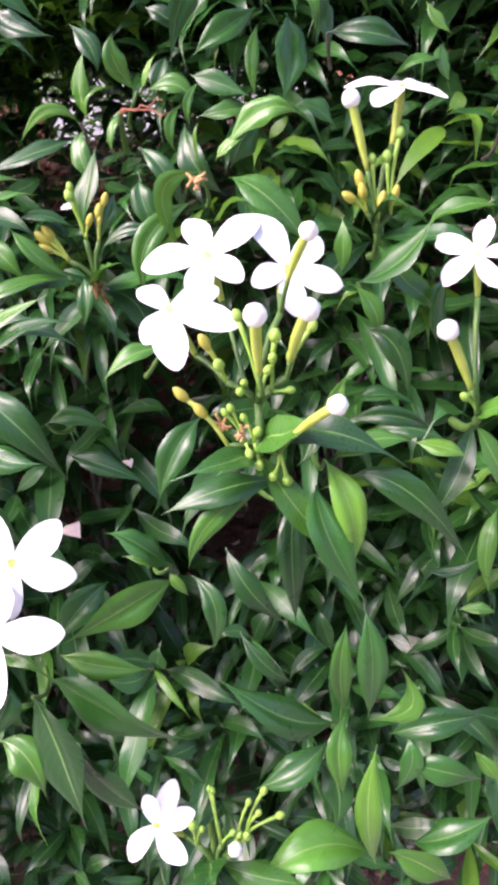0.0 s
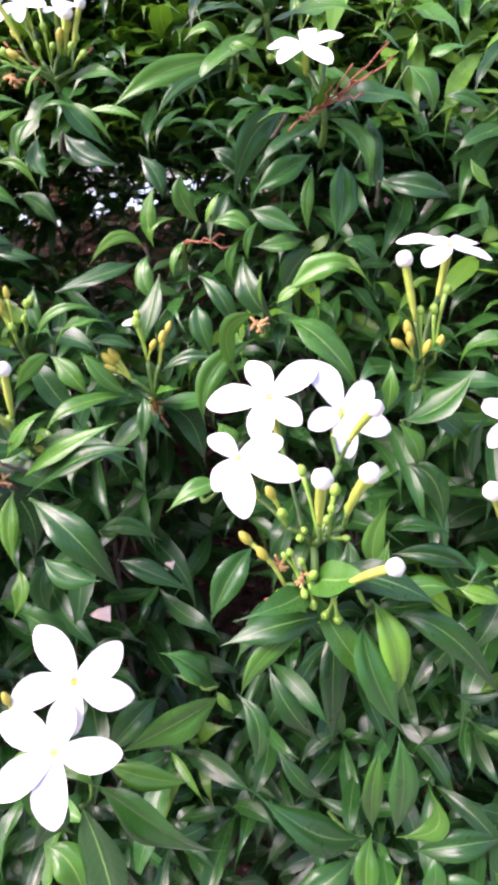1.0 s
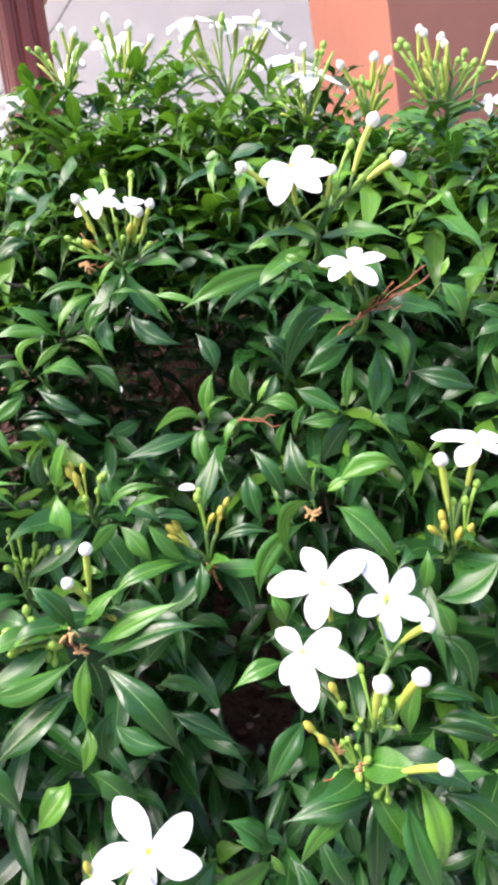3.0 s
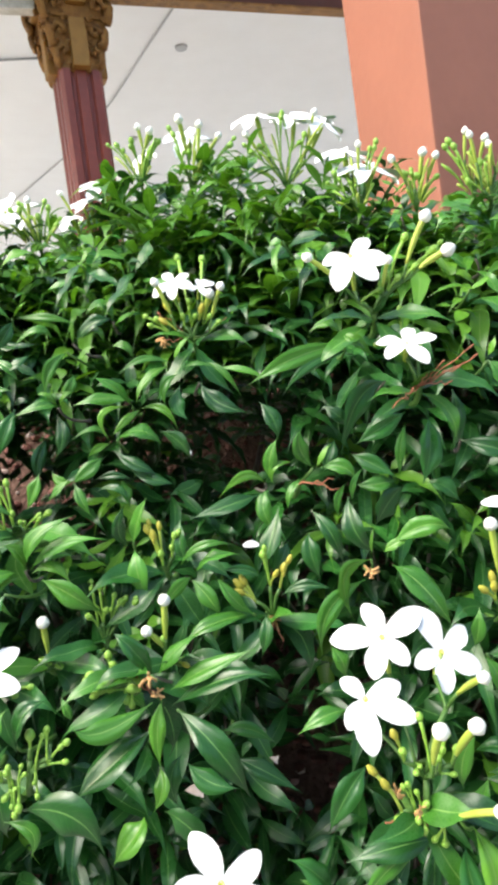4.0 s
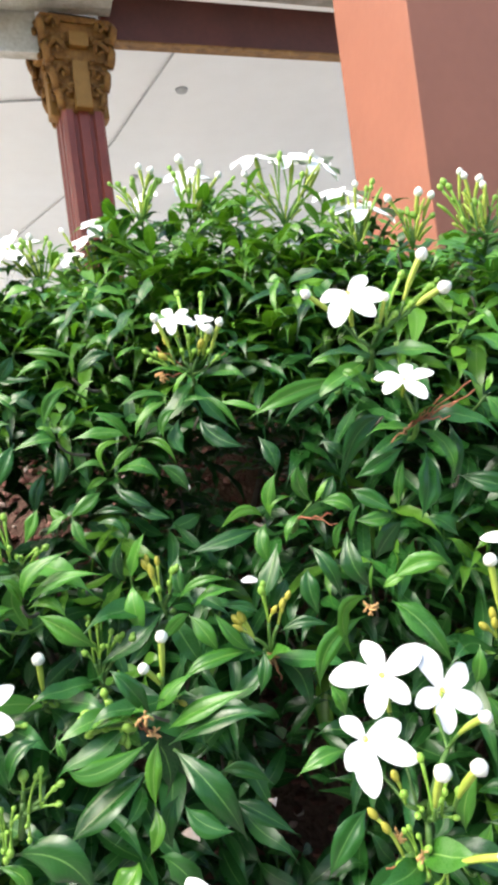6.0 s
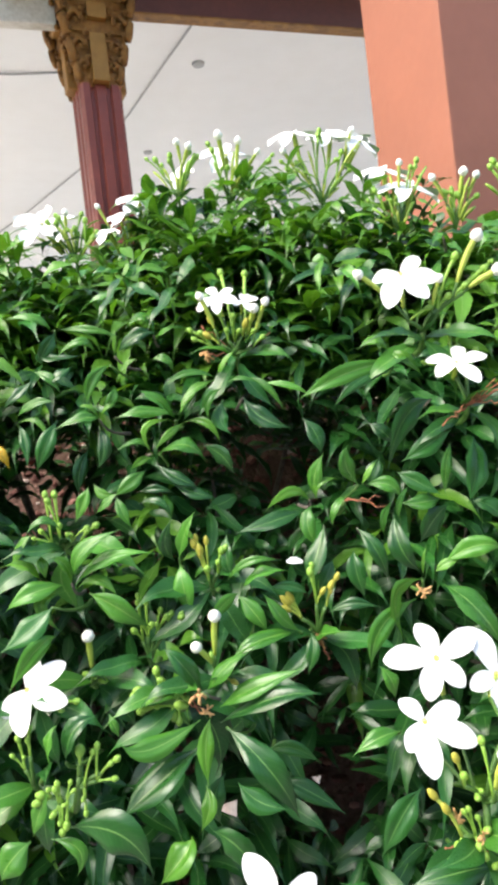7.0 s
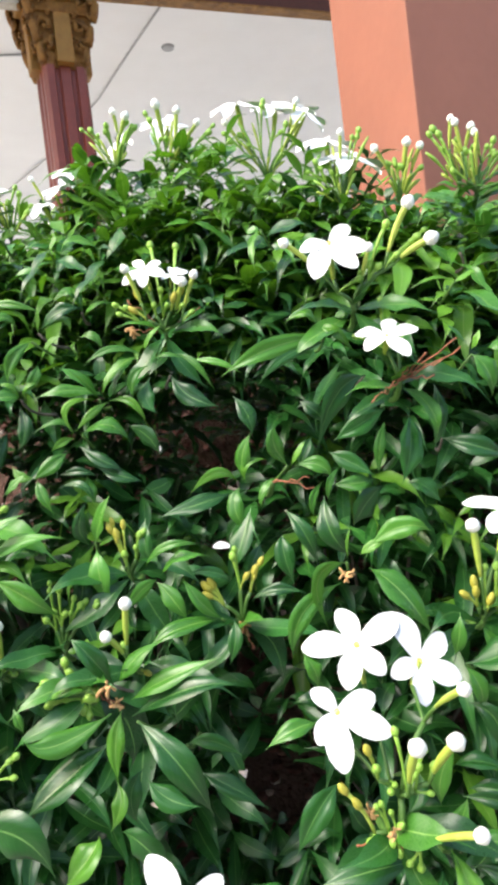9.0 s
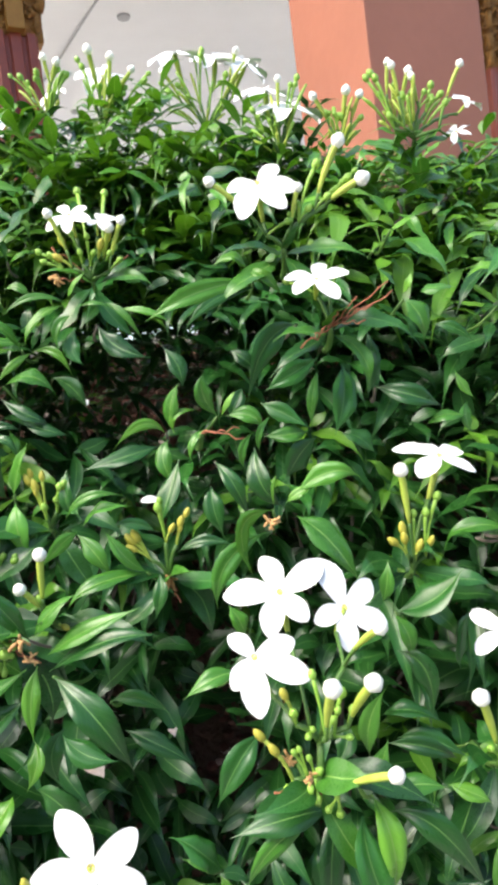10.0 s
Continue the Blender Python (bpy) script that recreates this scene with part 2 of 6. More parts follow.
def column(x, y, label):
    """Ribbed maroon shaft with a stepped gilded capital; x, y in the building's own axes."""
    top = new("column")
    tagged(top, label, "column", group="columns of the porch")
    top.matrix_basis = TURN @ pose(x, y, 0, 0, 0, 6.0)
    # section: square with two grooves on each side and stepped corners
    side = ((-0.0659, 0.0561), (-0.0561, 0.0659), (-0.0342, 0.0659), (-0.0293, 0.0561), (-0.0195, 0.0561), (-0.0146, 0.0659), (0.0146, 0.0659), (0.0195, 0.0561), (0.0293, 0.0561), (0.0342, 0.0659), (0.0561, 0.0659))
    ring = []
    for k in range(4):
        m = Matrix.Rotation(-k * math.pi / 2, 2)
        ring += [m @ Vector(q) for q in side]
    bm = bmesh.new()
    low = [bm.verts.new((q.x, q.y, 0.14)) for q in ring]
    high = [bm.verts.new((q.x, q.y, 2.27)) for q in ring]
    for k in range(len(ring)):
        j = (k + 1) % len(ring)
        bm.faces.new((low[j], low[k], high[k], high[j]))
    part("shaft", bm, M_MAROON, top)
    part("plinth", box_mesh(-0.11, 0.11, -0.11, 0.11, 0.13, 0.30, 0.01), M_MAROON, top)
    cap = part("capital", box_mesh(-0.06, 0.06, -0.06, 0.06, 2.229, 2.505, 0.006), M_GILT, top, "carved gilded plaster capital")
    bm = bmesh.new()
    bmesh.ops.create_cone(bm, cap_ends=True, segments=4, radius1=0.066 * 1.414, radius2=0.104 * 1.414, depth=0.27, matrix=pose(0, 0, 2.367, 0, 0, 45))
    part("bell", bm, M_GILT, cap)
    tiers = ((2.225, 2.242, 0.064), (2.250, 2.292, 0.068), (2.300, 2.342, 0.078), (2.350, 2.367, 0.090), (2.373, 2.417, 0.096), (2.423, 2.440, 0.106), (2.446, 2.484, 0.100), (2.484, 2.505, 0.110))
    for z0, z1, h in tiers:
        part("moulding", box_mesh(-h, h, -h, h, z0, z1, 0.008), M_GILT, cap)
    # near-black block: the recess's shade given as colour
    part("cap_plate", box_mesh(-0.075, 0.075, -0.075, 0.075, 2.505, 2.532, 0.004), M_RECESS_SHADE, cap, "dark block standing for the shaded recess atop the capital")
    for k in range(4):
        m4 = Matrix.Rotation(k * math.pi / 2, 4, "Z")
        # smooth tongue down the middle of each face
        bm = bmesh.new()
        box(bm, -0.026, 0.026, -0.094, -0.06, 2.229, 2.396, 0.006)
        box(bm, -0.030, 0.030, -0.116, -0.06, 2.409, 2.455, 0.006)
        bmesh.ops.transform(bm, matrix=m4, verts=bm.verts)
        part("tongue", bm, M_GILT_PLAIN, cap)
        # scrolled leaves on both sides of it
        for z0, h, r in ((2.250, 0.066, 0.013), (2.304, 0.080, 0.015), (2.371, 0.098, 0.018), (2.438, 0.108, 0.015)):
            pieces = []
            for sx in (-1, 1):
                c = Vector((sx * h * 0.66, -h - 0.002, z0 + 0.03))
                pts = [c + Vector((sx * r * (1.5 - a * 0.22) * math.cos(a * 1.2), -0.006 - 0.002 * a, r * (1.5 - a * 0.22) * math.sin(a * 1.2))) for a in (0, 1, 2, 3, 4, 5)]
                pieces.append(tube_arrays(pts, [0.009, 0.010, 0.009, 0.008, 0.007, 0.004], 6))
                pts = [Vector((sx * h * 0.96, -h * 0.96, z0 - 0.014)), Vector((sx * h * 1.01, -h * 1.01, z0 + 0.012)), Vector((sx * h * 1.04, -h * 1.04, z0 + 0.036)), Vector((sx * h * 1.0, -h * 1.0, z0 + 0.052))]
                pieces.append(tube_arrays(pts, [0.011, 0.014, 0.014, 0.009], 6))
                # small curled lobes that fill the face between tongue and corner
                for u, w in ((0.40, -0.004), (0.86, -0.002), (0.62, 0.044), (0.92, 0.040)):
                    o = Vector((sx * h * u, -h - 0.001, z0 + w))
                    pieces.append(tube_arrays([o + Vector((0.007 * math.cos(a * 1.3), -0.003, 0.007 * math.sin(a * 1.3))) for a in range(5)], [0.004, 0.006, 0.006, 0.005, 0.003], 5))
            me = joined("scroll", [([m4 @ Vector(q) for q in v], f) for v, f in pieces])
            part("scroll", me, M_GILT, cap)
    return top


def building():
    ob = part("ceiling", box_mesh(-3, 9, 2.246, 9.0, 2.60, 2.75), M_CEIL, m=TURN)
    tagged(ob, "smooth white painted porch ceiling", "ceiling", kind="structure")
    ob = part("architrave", box_mesh(-3, 0.47, 1.98, 2.203, 2.532, 2.62, 0.004), M_STAIN, m=TURN)
    tagged(ob, "stained cream lintel resting on the column", "lintel", kind="structure")
    ob = part("eave", box_mesh(-3, 9, EAVE, 2.20, 2.622, 2.75), M_STAIN, m=TURN)
    tagged(ob, "stained off-white soffit of the roof overhang", "eave", kind="structure")
    # out of sight; its pale colour serves to throw light up at the ceiling
    ob = part("floor", box_mesh(-3, 9, 1.75, 9.0, 0.0, 0.14), M_FLOOR, m=TURN)
    tagged(ob, "unseen raised porch floor, pale to bounce light onto the ceiling", "floor", kind="structure")
    ob = part("beam_1", box_mesh(0.44, 9, 2.205, 2.245, 2.462, 2.61, 0.004), M_BEAM, m=TURN)
    tagged(ob, "dark maroon painted beam under the porch ceiling", "beam", kind="structure")
    ob = part("trim", box_mesh(0.44, 9, 2.203, 2.248, 2.4555, 2.4610, 0.001), M_GILT, m=TURN)
    tagged(ob, "narrow tan edging under the maroon beam", "trim", kind="structure")
    ob = part("beam_2", box_mesh(-3, 0.24, 2.205, 2.245, 2.405, 2.61, 0.004), M_STAIN, m=TURN)
    tagged(ob, "water-stained cream beam under the porch ceiling", "beam", kind="structure")


def downlight(x, y, r):
    """Small ring lamp let into the ceiling, switched off."""
    top = new("downlight")
    tagged(top, "small grey ceiling downlight, switched off", "ceiling lamp", group="downlights in the ceiling")
    top.matrix_basis = Matrix.Translation((x, y, 2.621))
    bm = bmesh.new()
    bmesh.ops.create_cone(bm, cap_ends=True, segments=28, radius1=r, radius2=r * 1.12, depth=0.008)
    part("rim", bm, M_GREY, top)
    bm = bmesh.new()
    bmesh.ops.create_uvsphere(bm, u_segments=18, v_segments=8, radius=r * 0.7)
    for v in bm.verts:
        v.co.z = v.co.z * 0.25 - 0.003
    part("lens", bm, M_GREY, top)


def cable(points, r, label):
    v, f = tube_arrays(points, [r] * len(points), 8)
    ob = part("cable", mesh_from("cable", v, f), M_GREY, m=TURN)
    tagged(ob, label, "cable")


def pillar():
    top = new("pillar")
    tagged(top, "square orange painted pillar rising behind the shrubs", "pillar")
    top.matrix_basis = TURN @ Matrix.Translation((0.894, 1.241, 0))
    part("shaft", box_mesh(0, 0.29, 0, 0.301, 0.0, 2.63, 0.005), M_ORANGE, top)
    part("plinth", box_mesh(-0.04, 0.33, -0.04, 0.341, 0.0, 0.2, 0.01), M_ORANGE, top)


ground()
building()
column(0.345, 2.275, "ribbed maroon column with a carved gilded capital")
column(2.17, 2.275, "maroon porch column with gilded capital beside the orange pillar")
pillar()
downlight(0.0, 2.867, 0.023)
downlight(-0.308, 3.68, 0.02)
cable([(0.78, 2.36, 2.596), (0.75, 2.46, 2.592), (0.70, 2.72, 2.590), (0.62, 3.19, 2.592), (0.45, 3.83, 2.590), (0.21, 4.46, 2.592), (-0.15, 5.3, 2.594)], 0.0042, "thin grey cable run along the porch ceiling")
cable([(-1.6, 2.92, 2.594), (-0.5, 2.90, 2.592), (0.13, 2.87, 2.590), (0.30, 2.85, 2.594)], 0.0042, "short grey cable on the ceiling behind the column")


# ---- shrub: leaf, flower and bud shapes ----
def leaf_width(s):
    """Half-breadth along the leaf: stalk, elliptic blade, drawn-out tip."""
    blade = math.sin(math.pi * min(1.0, max(0.0, (s - 0.05) / 0.81)) ** 0.92) ** 0.88 if 0.05 < s < 0.86 else 0.0
    tail = 0.17 * ((1 - s) / 0.32) ** 0.8 if s > 0.68 else 0.0
    return max(blade, tail, 0.06 if s < 0.3 else 0.015)


FINE_S = (0.0, 0.06, 0.10, 0.16, 0.23, 0.32, 0.42, 0.52, 0.62, 0.71, 0.79, 0.85, 0.90, 0.95, 1.0)
COARSE_S = (0.0, 0.08, 0.18, 0.32, 0.48, 0.64, 0.78, 0.88, 1.0)


def leaf_arrays(rng, arch, fold, wave, side, strips, stations):
    """A leaf one unit long from base to tip along y, upper face to +z, half a unit of breadth scaled by the placing."""
    n = len(stations)
    ph = rng.random() * 6.28
    k = 1.5 + rng.random() * 1.5
    curl = rng.uniform(-0.5, 0.9)
    hook = rng.choice((0.0, 0.02, 0.05, 0.08))
    mid = []
    veer, sink = rng.choice((-1, 1)) * rng.uniform(0.0, 0.09), rng.uniform(0.0, 0.16)
    for s in stations:
        end = max(0.0, (s - 0.66) / 0.34) ** 2 - s
        mid.append(Vector((side * math.sin(math.pi * s) * 0.5 + 0.05 * side * math.sin(6.28 * s) + veer * end, s, arch * math.sin(math.pi * s ** 0.85) - 0.06 * curl * math.sin(6.28 * s) + hook * math.sin(math.pi * min(1.0, max(0.0, (s - 0.55) / 0.45))) - sink * end)))
    verts, uvs, faces = [], [], []
    m = strips // 2
    for i, s in enumerate(stations):
        w = leaf_width(s)
        twist = 0.25 * side * math.sin(3.14 * s) + 0.11 * math.sin(k * 3.0 * s + ph)
        for j in range(-m, m + 1):
            a = j / m
            x = a * w * math.cos(fold)
            z = abs(a) * w * math.sin(fold) * (1 - 0.45 * abs(a)) + wave * math.sin(6.28 * k * s + ph + (1.3 if j > 0 else 0)) * a * a * w
            x, z = x * math.cos(twist) - z * math.sin(twist), x * math.sin(twist) + z * math.cos(twist)
            # breadth is in units of the half-width; y and z are in units of the length
            verts.append((mid[i].x, mid[i].y, mid[i].z, x, z))
            uvs.append((0.5 + 0.5 * a, s))
    row = 2 * m + 1
    for i in range(n - 1):
        for j in range(row - 1):
            q = i * row + j
            faces.append((q, q + 1, q + row + 1, q + row))
    return np.array(verts), np.array(uvs), faces


BREADTH = 0.16


def leaf_set(count, strips, seed, stations, bow, droop=1.0):
    """Leaf shapes; bow: how far they swing to one side."""
    rng = random.Random(seed)
    out = []
    for _ in range(count):
        v, uv, f = leaf_arrays(rng, rng.uniform(0.08, 0.24) * droop, rng.uniform(0.15, 0.5), rng.uniform(0.04, 0.18), bow + rng.uniform(-0.14, 0.14), strips, stations)
        xyz = np.stack([v[:, 0] + v[:, 3] * BREADTH, v[:, 1], v[:, 2] + v[:, 4] * BREADTH], 1)
        out.append((xyz, uv, f))
    return out


COARSE = leaf_set(8, 2, 23, COARSE_S, -0.12) + leaf_set(8, 2, 24, COARSE_S, 0.12)
MEDIUM = leaf_set(10, 4, 33, COARSE_S, -0.12) + leaf_set(10, 4, 34, COARSE_S, 0.12)
LEAF_MESH = {}
for key, mat in (("m", M_LEAF), ("h", M_FRESH), ("y", M_YOUNG), ("o", M_YELLOW)):
    for swing in (-1, 0, 1):
        LEAF_MESH[key, swing] = []
        for xyz, uv, f in leaf_set(9, 4, 11 + swing, FINE_S, 0.28 * swing):
            me = mesh_from("leaf", xyz, f, uv)
            me.materials.append(mat)
            LEAF_MESH[key, swing].append(me)


def leaf_matrix(base, tip, face, broad):
    """Base to tip along the chord, upper face towards face; broad: whole width in metres."""
    base, tip = Vector(base), Vector(tip)
    y = tip - base
    length = y.length
    y = y.normalized()
    z = Vector(face) - y * Vector(face).dot(y)
    z = z.normalized() if z.length > 1e-3 else y.orthogonal().normalized()
    x = y.cross(z)
    sx = broad / (2 * BREADTH)
    m = Matrix((x * sx, y * length, z * length)).transposed().to_4x4()
    m.translation = base
    return m


def leaf(parent, base, tip, broad, kind, face, rng, swing=None):
    me = rng.choice(LEAF_MESH[kind, rng.choice((-1, 0, 0, 1)) if swing is None else swing])
    return part("leaf", me, None, parent, m=leaf_matrix(base, tip, face, broad))


def petal_mesh(name, seed, reflex):
    """Five-petalled pinwheel, one unit across, facing +z, with a small throat."""
    rng = random.Random(seed)
    vs, fs, mats = [], [], []
    prof = ((0.02, 0.030), (0.08, 0.060), (0.17, 0.096), (0.27, 0.117), (0.37, 0.112), (0.45, 0.078), (0.495, 0.026))
    for k in range(5):
        a = 2 * math.pi * k / 5 + rng.uniform(-0.1, 0.1)
        long = rng.uniform(0.92, 1.06)
        lift = rng.uniform(-0.04, 0.06)
        skew = rng.uniform(0.02, 0.07)
        o = len(vs)
        for r, w in prof:
            for j in range(-2, 3):
                b = j / 2
                x = r * long
                y = b * w + skew * (r / 0.5) ** 2
                z = lift * r * 2 - reflex * (r / 0.5) ** 2 * 0.22 + 0.03 * b * b - 0.045 * b * (r / 0.5) + 0.012 * math.sin(14 * r + 3 * b + k)
                vs.append((x * math.cos(a) - y * math.sin(a), x * math.sin(a) + y * math.cos(a), z))
        for i in range(len(prof) - 1):
            for j in range(4):
                q = o + i * 5 + j
                fs.append((q, q + 5, q + 6, q + 1))
                mats.append(0)
    o = len(vs)
    for i in range(10):
        a = 2 * math.pi * i / 10
        vs.append((0.036 * math.cos(a), 0.036 * math.sin(a), 0.012))
    vs.append((0, 0, -0.01))
    for i in range(10):
        fs.append((o + i, o + (i + 1) % 10, o + 10))
        mats.append(1)
    me = mesh_from(name, vs, fs)
    me.materials.append(M_PETAL)
    me.materials.append(M_THROAT)
    me.polygons.foreach_set("material_index", mats)
    return me


PETALS = [petal_mesh("flower", s, r) for s, r in ((1, 0.3), (2, 0.6), (3, 0.2), (4, 1.2))]


def egg_mesh(name, material, long, point):
    """A bud one unit thick, growing along +z from its neck."""
    bm = bmesh.new()
    bmesh.ops.create_uvsphere(bm, u_segments=12, v_segments=9, radius=0.5)
    for v in bm.verts:
        t = v.co.z + 0.5
        swirl = 1 + 0.06 * math.cos(5 * math.atan2(v.co.y, v.co.x) + 3 * t)
        v.co.x *= swirl * (1 - point * max(0, t - 0.45) ** 1.3)
        v.co.y *= swirl * (1 - point * max(0, t - 0.45) ** 1.3)
        v.co.z = t * long
    me = bpy.data.meshes.new(name)
    bm.to_mesh(me)
    bm.free()
    me.materials.append(material)
    return smooth(me)


BUD = egg_mesh("bud", M_BUD, 1.1, 0.75)
ROUND_BUD = egg_mesh("bud", M_BUD, 1.0, 0.1)
TINY = {"g": egg_mesh("green_bud", M_TINY, 1.3, 0.3), "o": egg_mesh("ochre_bud", M_OCHRE, 1.9, 0.35)}


def axis_matrix(place, way, size, spin=0.0):
    q = Vector(way).to_track_quat("Z", "Y").to_matrix().to_4x4()
    return Matrix.Translation(place) @ q @ Matrix.Rotation(spin, 4, "Z") @ Matrix.Scale(size, 4)


# ---- the shrubs ----
def shrub(label):
    ob = new("flowering_shrub")
    ob.location = (0, 0, 0)
    return tagged(ob, label, "shrub", group="shrubs of the hedge")


SHRUB_L = shrub("dense dark-green jasmine shrub with budding tips, rooted in red soil")
SHRUB_R = shrub("jasmine shrub with glossy drooping leaves and open white flower clusters")
SHRUB_B = shrub("tall rear jasmine shrub with clusters of white flowers along its top")
TAKEN = []
COUNT = {}


def shrub_at(p):
    if p[1] > 0.455 or p[2] > 1.2:
        return SHRUB_B
    return SHRUB_L if p[0] < 0.02 else SHRUB_R


def twig(owner, node, seed):
    """A woody stem from the node back into the shrub."""
    rng = random.Random(seed)
    n = Vector(node)
    back = n + Vector((rng.uniform(-0.015, 0.015), rng.uniform(0.020, 0.032), -rng.uniform(0.004, 0.012)))
    pts = bend(n, back, (rng.uniform(-0.003, 0.003), -0.003, -0.003), 5)
    v, f = tube_arrays(pts, [0.0008, 0.0008, 0.0009, 0.0010, 0.0011, 0.0012], 6)
    return part("twig", mesh_from("twig", v, f), M_STEM if rng.random() < 0.6 else M_TWIG, owner)


BLADE_S = (0.0, 0.05, 0.10, 0.17, 0.25, 0.34, 0.43, 0.52, 0.61, 0.70, 0.78, 0.85, 0.91, 0.96, 1.0)
KINDS = {"m": M_LEAF, "h": M_FRESH, "y": M_YOUNG, "o": M_YELLOW}


def lance(s):
    """Half-breadth along a leaf: tapering foot, lance-shaped blade, drawn-out tip."""
    k = min(1.0, max(0.0, (s - 0.03) / 0.91))
    body = math.sin(math.pi * k ** 0.93) ** 1.22 if 0.0 < k < 1.0 else 0.0
    tail = 0.17 * ((1 - s) / 0.26) ** 0.9 if s > 0.74 else 0.0
    return max(body, tail, 0.06 if s < 0.3 else 0.012)


def blade(parent, base, mid, tip, face, broad, kind, rng):
    """One leaf bowed through base, mid and tip, upper face towards face; halves swell up from a sunken midrib, margins ripple."""
    base, mid, tip, n0 = Vector(base), Vector(mid), Vector(tip), Vector(face).normalized()
    c = mid * 2 - (base + tip) * 0.5
    half = broad * 0.5
    ph, k, ripple = rng.random() * 6.28, rng.uniform(1.2, 2.6), rng.uniform(0.05, 0.17)
    sunk, swell, turn = rng.uniform(0.15, 0.55), rng.uniform(0.15, 0.42), rng.uniform(-0.35, 0.35)
    hook = rng.uniform(-0.04, 0.14) * (tip - base).length
    verts, uvs, faces = [], [], []
    for s in BLADE_S:
        q = base * (1 - s) ** 2 + c * (2 * s * (1 - s)) + tip * s * s
        d = ((c - base) * (1 - s) + (tip - c) * s).normalized()
        n = (n0 - d * n0.dot(d)).normalized()
        q = q - n * hook * max(0.0, (s - 0.6) / 0.4) ** 2
        n = Matrix.Rotation(turn * (s - 0.45), 3, d) @ n
        side = d.cross(n)
        w = half * lance(s)
        for j in (-1.0, -0.72, -0.38, 0.0, 0.38, 0.72, 1.0):
            lift = sunk * abs(j) + swell * math.sin(math.pi * abs(j)) * 0.5 - 0.25 * j * j + ripple * math.sin(6.28 * k * s + ph + (1.6 if j > 0 else 0.0)) * j * j * 1.4
            verts.append(q + side * (w * j) + n * (w * lift))
            uvs.append((0.5 + 0.5 * j, s))
    for i in range(len(BLADE_S) - 1):
        for j in range(6):
            q = i * 7 + j
            faces.append((q, q + 1, q + 8, q + 7))
    me = mesh_from("leaf", verts, faces, uvs)
    me.materials.append(KINDS[kind])
    return part("leaf", me, None, parent)


def shoot(leaves):
    """A leafy shoot: leaves are (base, mid, tip, upper face's way, breadth, kind)."""
    node = leaves[0][0]
    owner = shrub_at(node)
    rng = random.Random(int(abs(node[0] * 7919 + node[2] * 104729) * 1000))
    tw = twig(owner, node, rng.random())
    for base, mid, tip, face, broad, kind in leaves:
        blade(tw, base, mid, tip, face, broad, kind, rng)
        for q in (base, mid, tip):
            TAKEN.append(q)
        TAKEN.append(tuple((Vector(base) + Vector(mid)) * 0.5))
        TAKEN.append(tuple((Vector(tip) + Vector(mid)) * 0.5))
        COUNT[owner.name] = COUNT.get(owner.name, 0) + 1


def bloom_mesh(c, tips, rng):
    """A five-petalled flower with its petals' tips given: blunt, broad beyond the middle, overlapping at a small throat."""
    c = Vector(c)
    tips = [Vector(q) for q in tips]
    way = Vector()
    for i in range(len(tips)):
        e = (tips[i] - c).cross(tips[(i + 1) % len(tips)] - c)
        way += e if e.y < 0.3 * abs(e.z) or e.z > 0 else -e
    way = way.normalized()
    if way.dot(Vector((0, -0.6, 0.8))) < 0:
        way = -way
    mean = sum((q - c).length for q in tips) / len(tips)
    prof = ((0.03, 0.06), (0.12, 0.12), (0.25, 0.185), (0.40, 0.238), (0.56, 0.262), (0.70, 0.248), (0.82, 0.20), (0.91, 0.14), (0.97, 0.075), (1.0, 0.015))
    vs, fs, mats = [], [], []
    for q in tips:
        d = q - c
        long = d.length
        d = d.normalized()
        n = (way - d * way.dot(d)).normalized()
        side = d.cross(n)
        skew, arch, roll = rng.uniform(0.02, 0.07), rng.uniform(0.03, 0.10), rng.uniform(-0.25, 0.25)
        o = len(vs)
        for r, w in prof:
            for j in (-1.0, -0.5, 0.0, 0.5, 1.0):
                y = (j * w * 0.62 * long + 0.38 * j * w * mean) + skew * long * math.sin(math.pi * r)
                z = arch * long * math.sin(math.pi * r) + (0.10 * j * j + roll * j * r * 0.5) * w * long + 0.012 * long * math.sin(9 * r + 3 * j + 0.37 * o)
                vs.append(c + d * (r * long) + side * y + n * z)
        for i in range(len(prof) - 1):
            for j in range(4):
                k = o + i * 5 + j
                fs.append((k, k + 5, k + 6, k + 1))
                mats.append(0)
    o = len(vs)
    u = way.orthogonal().normalized()
    v = way.cross(u)
    for i in range(10):
        a = 2 * math.pi * i / 10
        vs.append(c + (u * math.cos(a) + v * math.sin(a)) * mean * 0.075 + way * mean * 0.035)
    vs.append(c - way * mean * 0.02)
    for i in range(10):
        fs.append((o + i, o + (i + 1) % 10, o + 10))
        mats.append(1)
    me = mesh_from("flower", vs, fs)
    me.materials.append(M_PETAL)
    me.materials.append(M_THROAT)
    me.polygons.foreach_set("material_index", mats)
    return me, way, mean * 2


def flower_matrix(place, way, toward, size):
    """Facing way, with its first petal towards toward."""
    z = Vector(way).normalized()
    x = Vector(toward) - z * Vector(toward).dot(z)
    x = x.normalized() if x.length > 1e-6 else z.orthogonal().normalized()
    m = Matrix((x * size, z.cross(x) * size, z * size)).transposed().to_4x4()
    m.translation = place
    return m


def arm(a, b, rise, n=7):
    """A stalk that leaves a upwards and then leans out to b."""
    a, b = Vector(a), Vector(b)
    c = Vector((a.x + (b.x - a.x) * 0.35, a.y + (b.y - a.y) * 0.35, a.z + (b.z - a.z) * rise))
    return [a * (1 - t) ** 2 + c * (2 * t * (1 - t)) + b * t * t for t in (i / (n - 1) for i in range(n))]


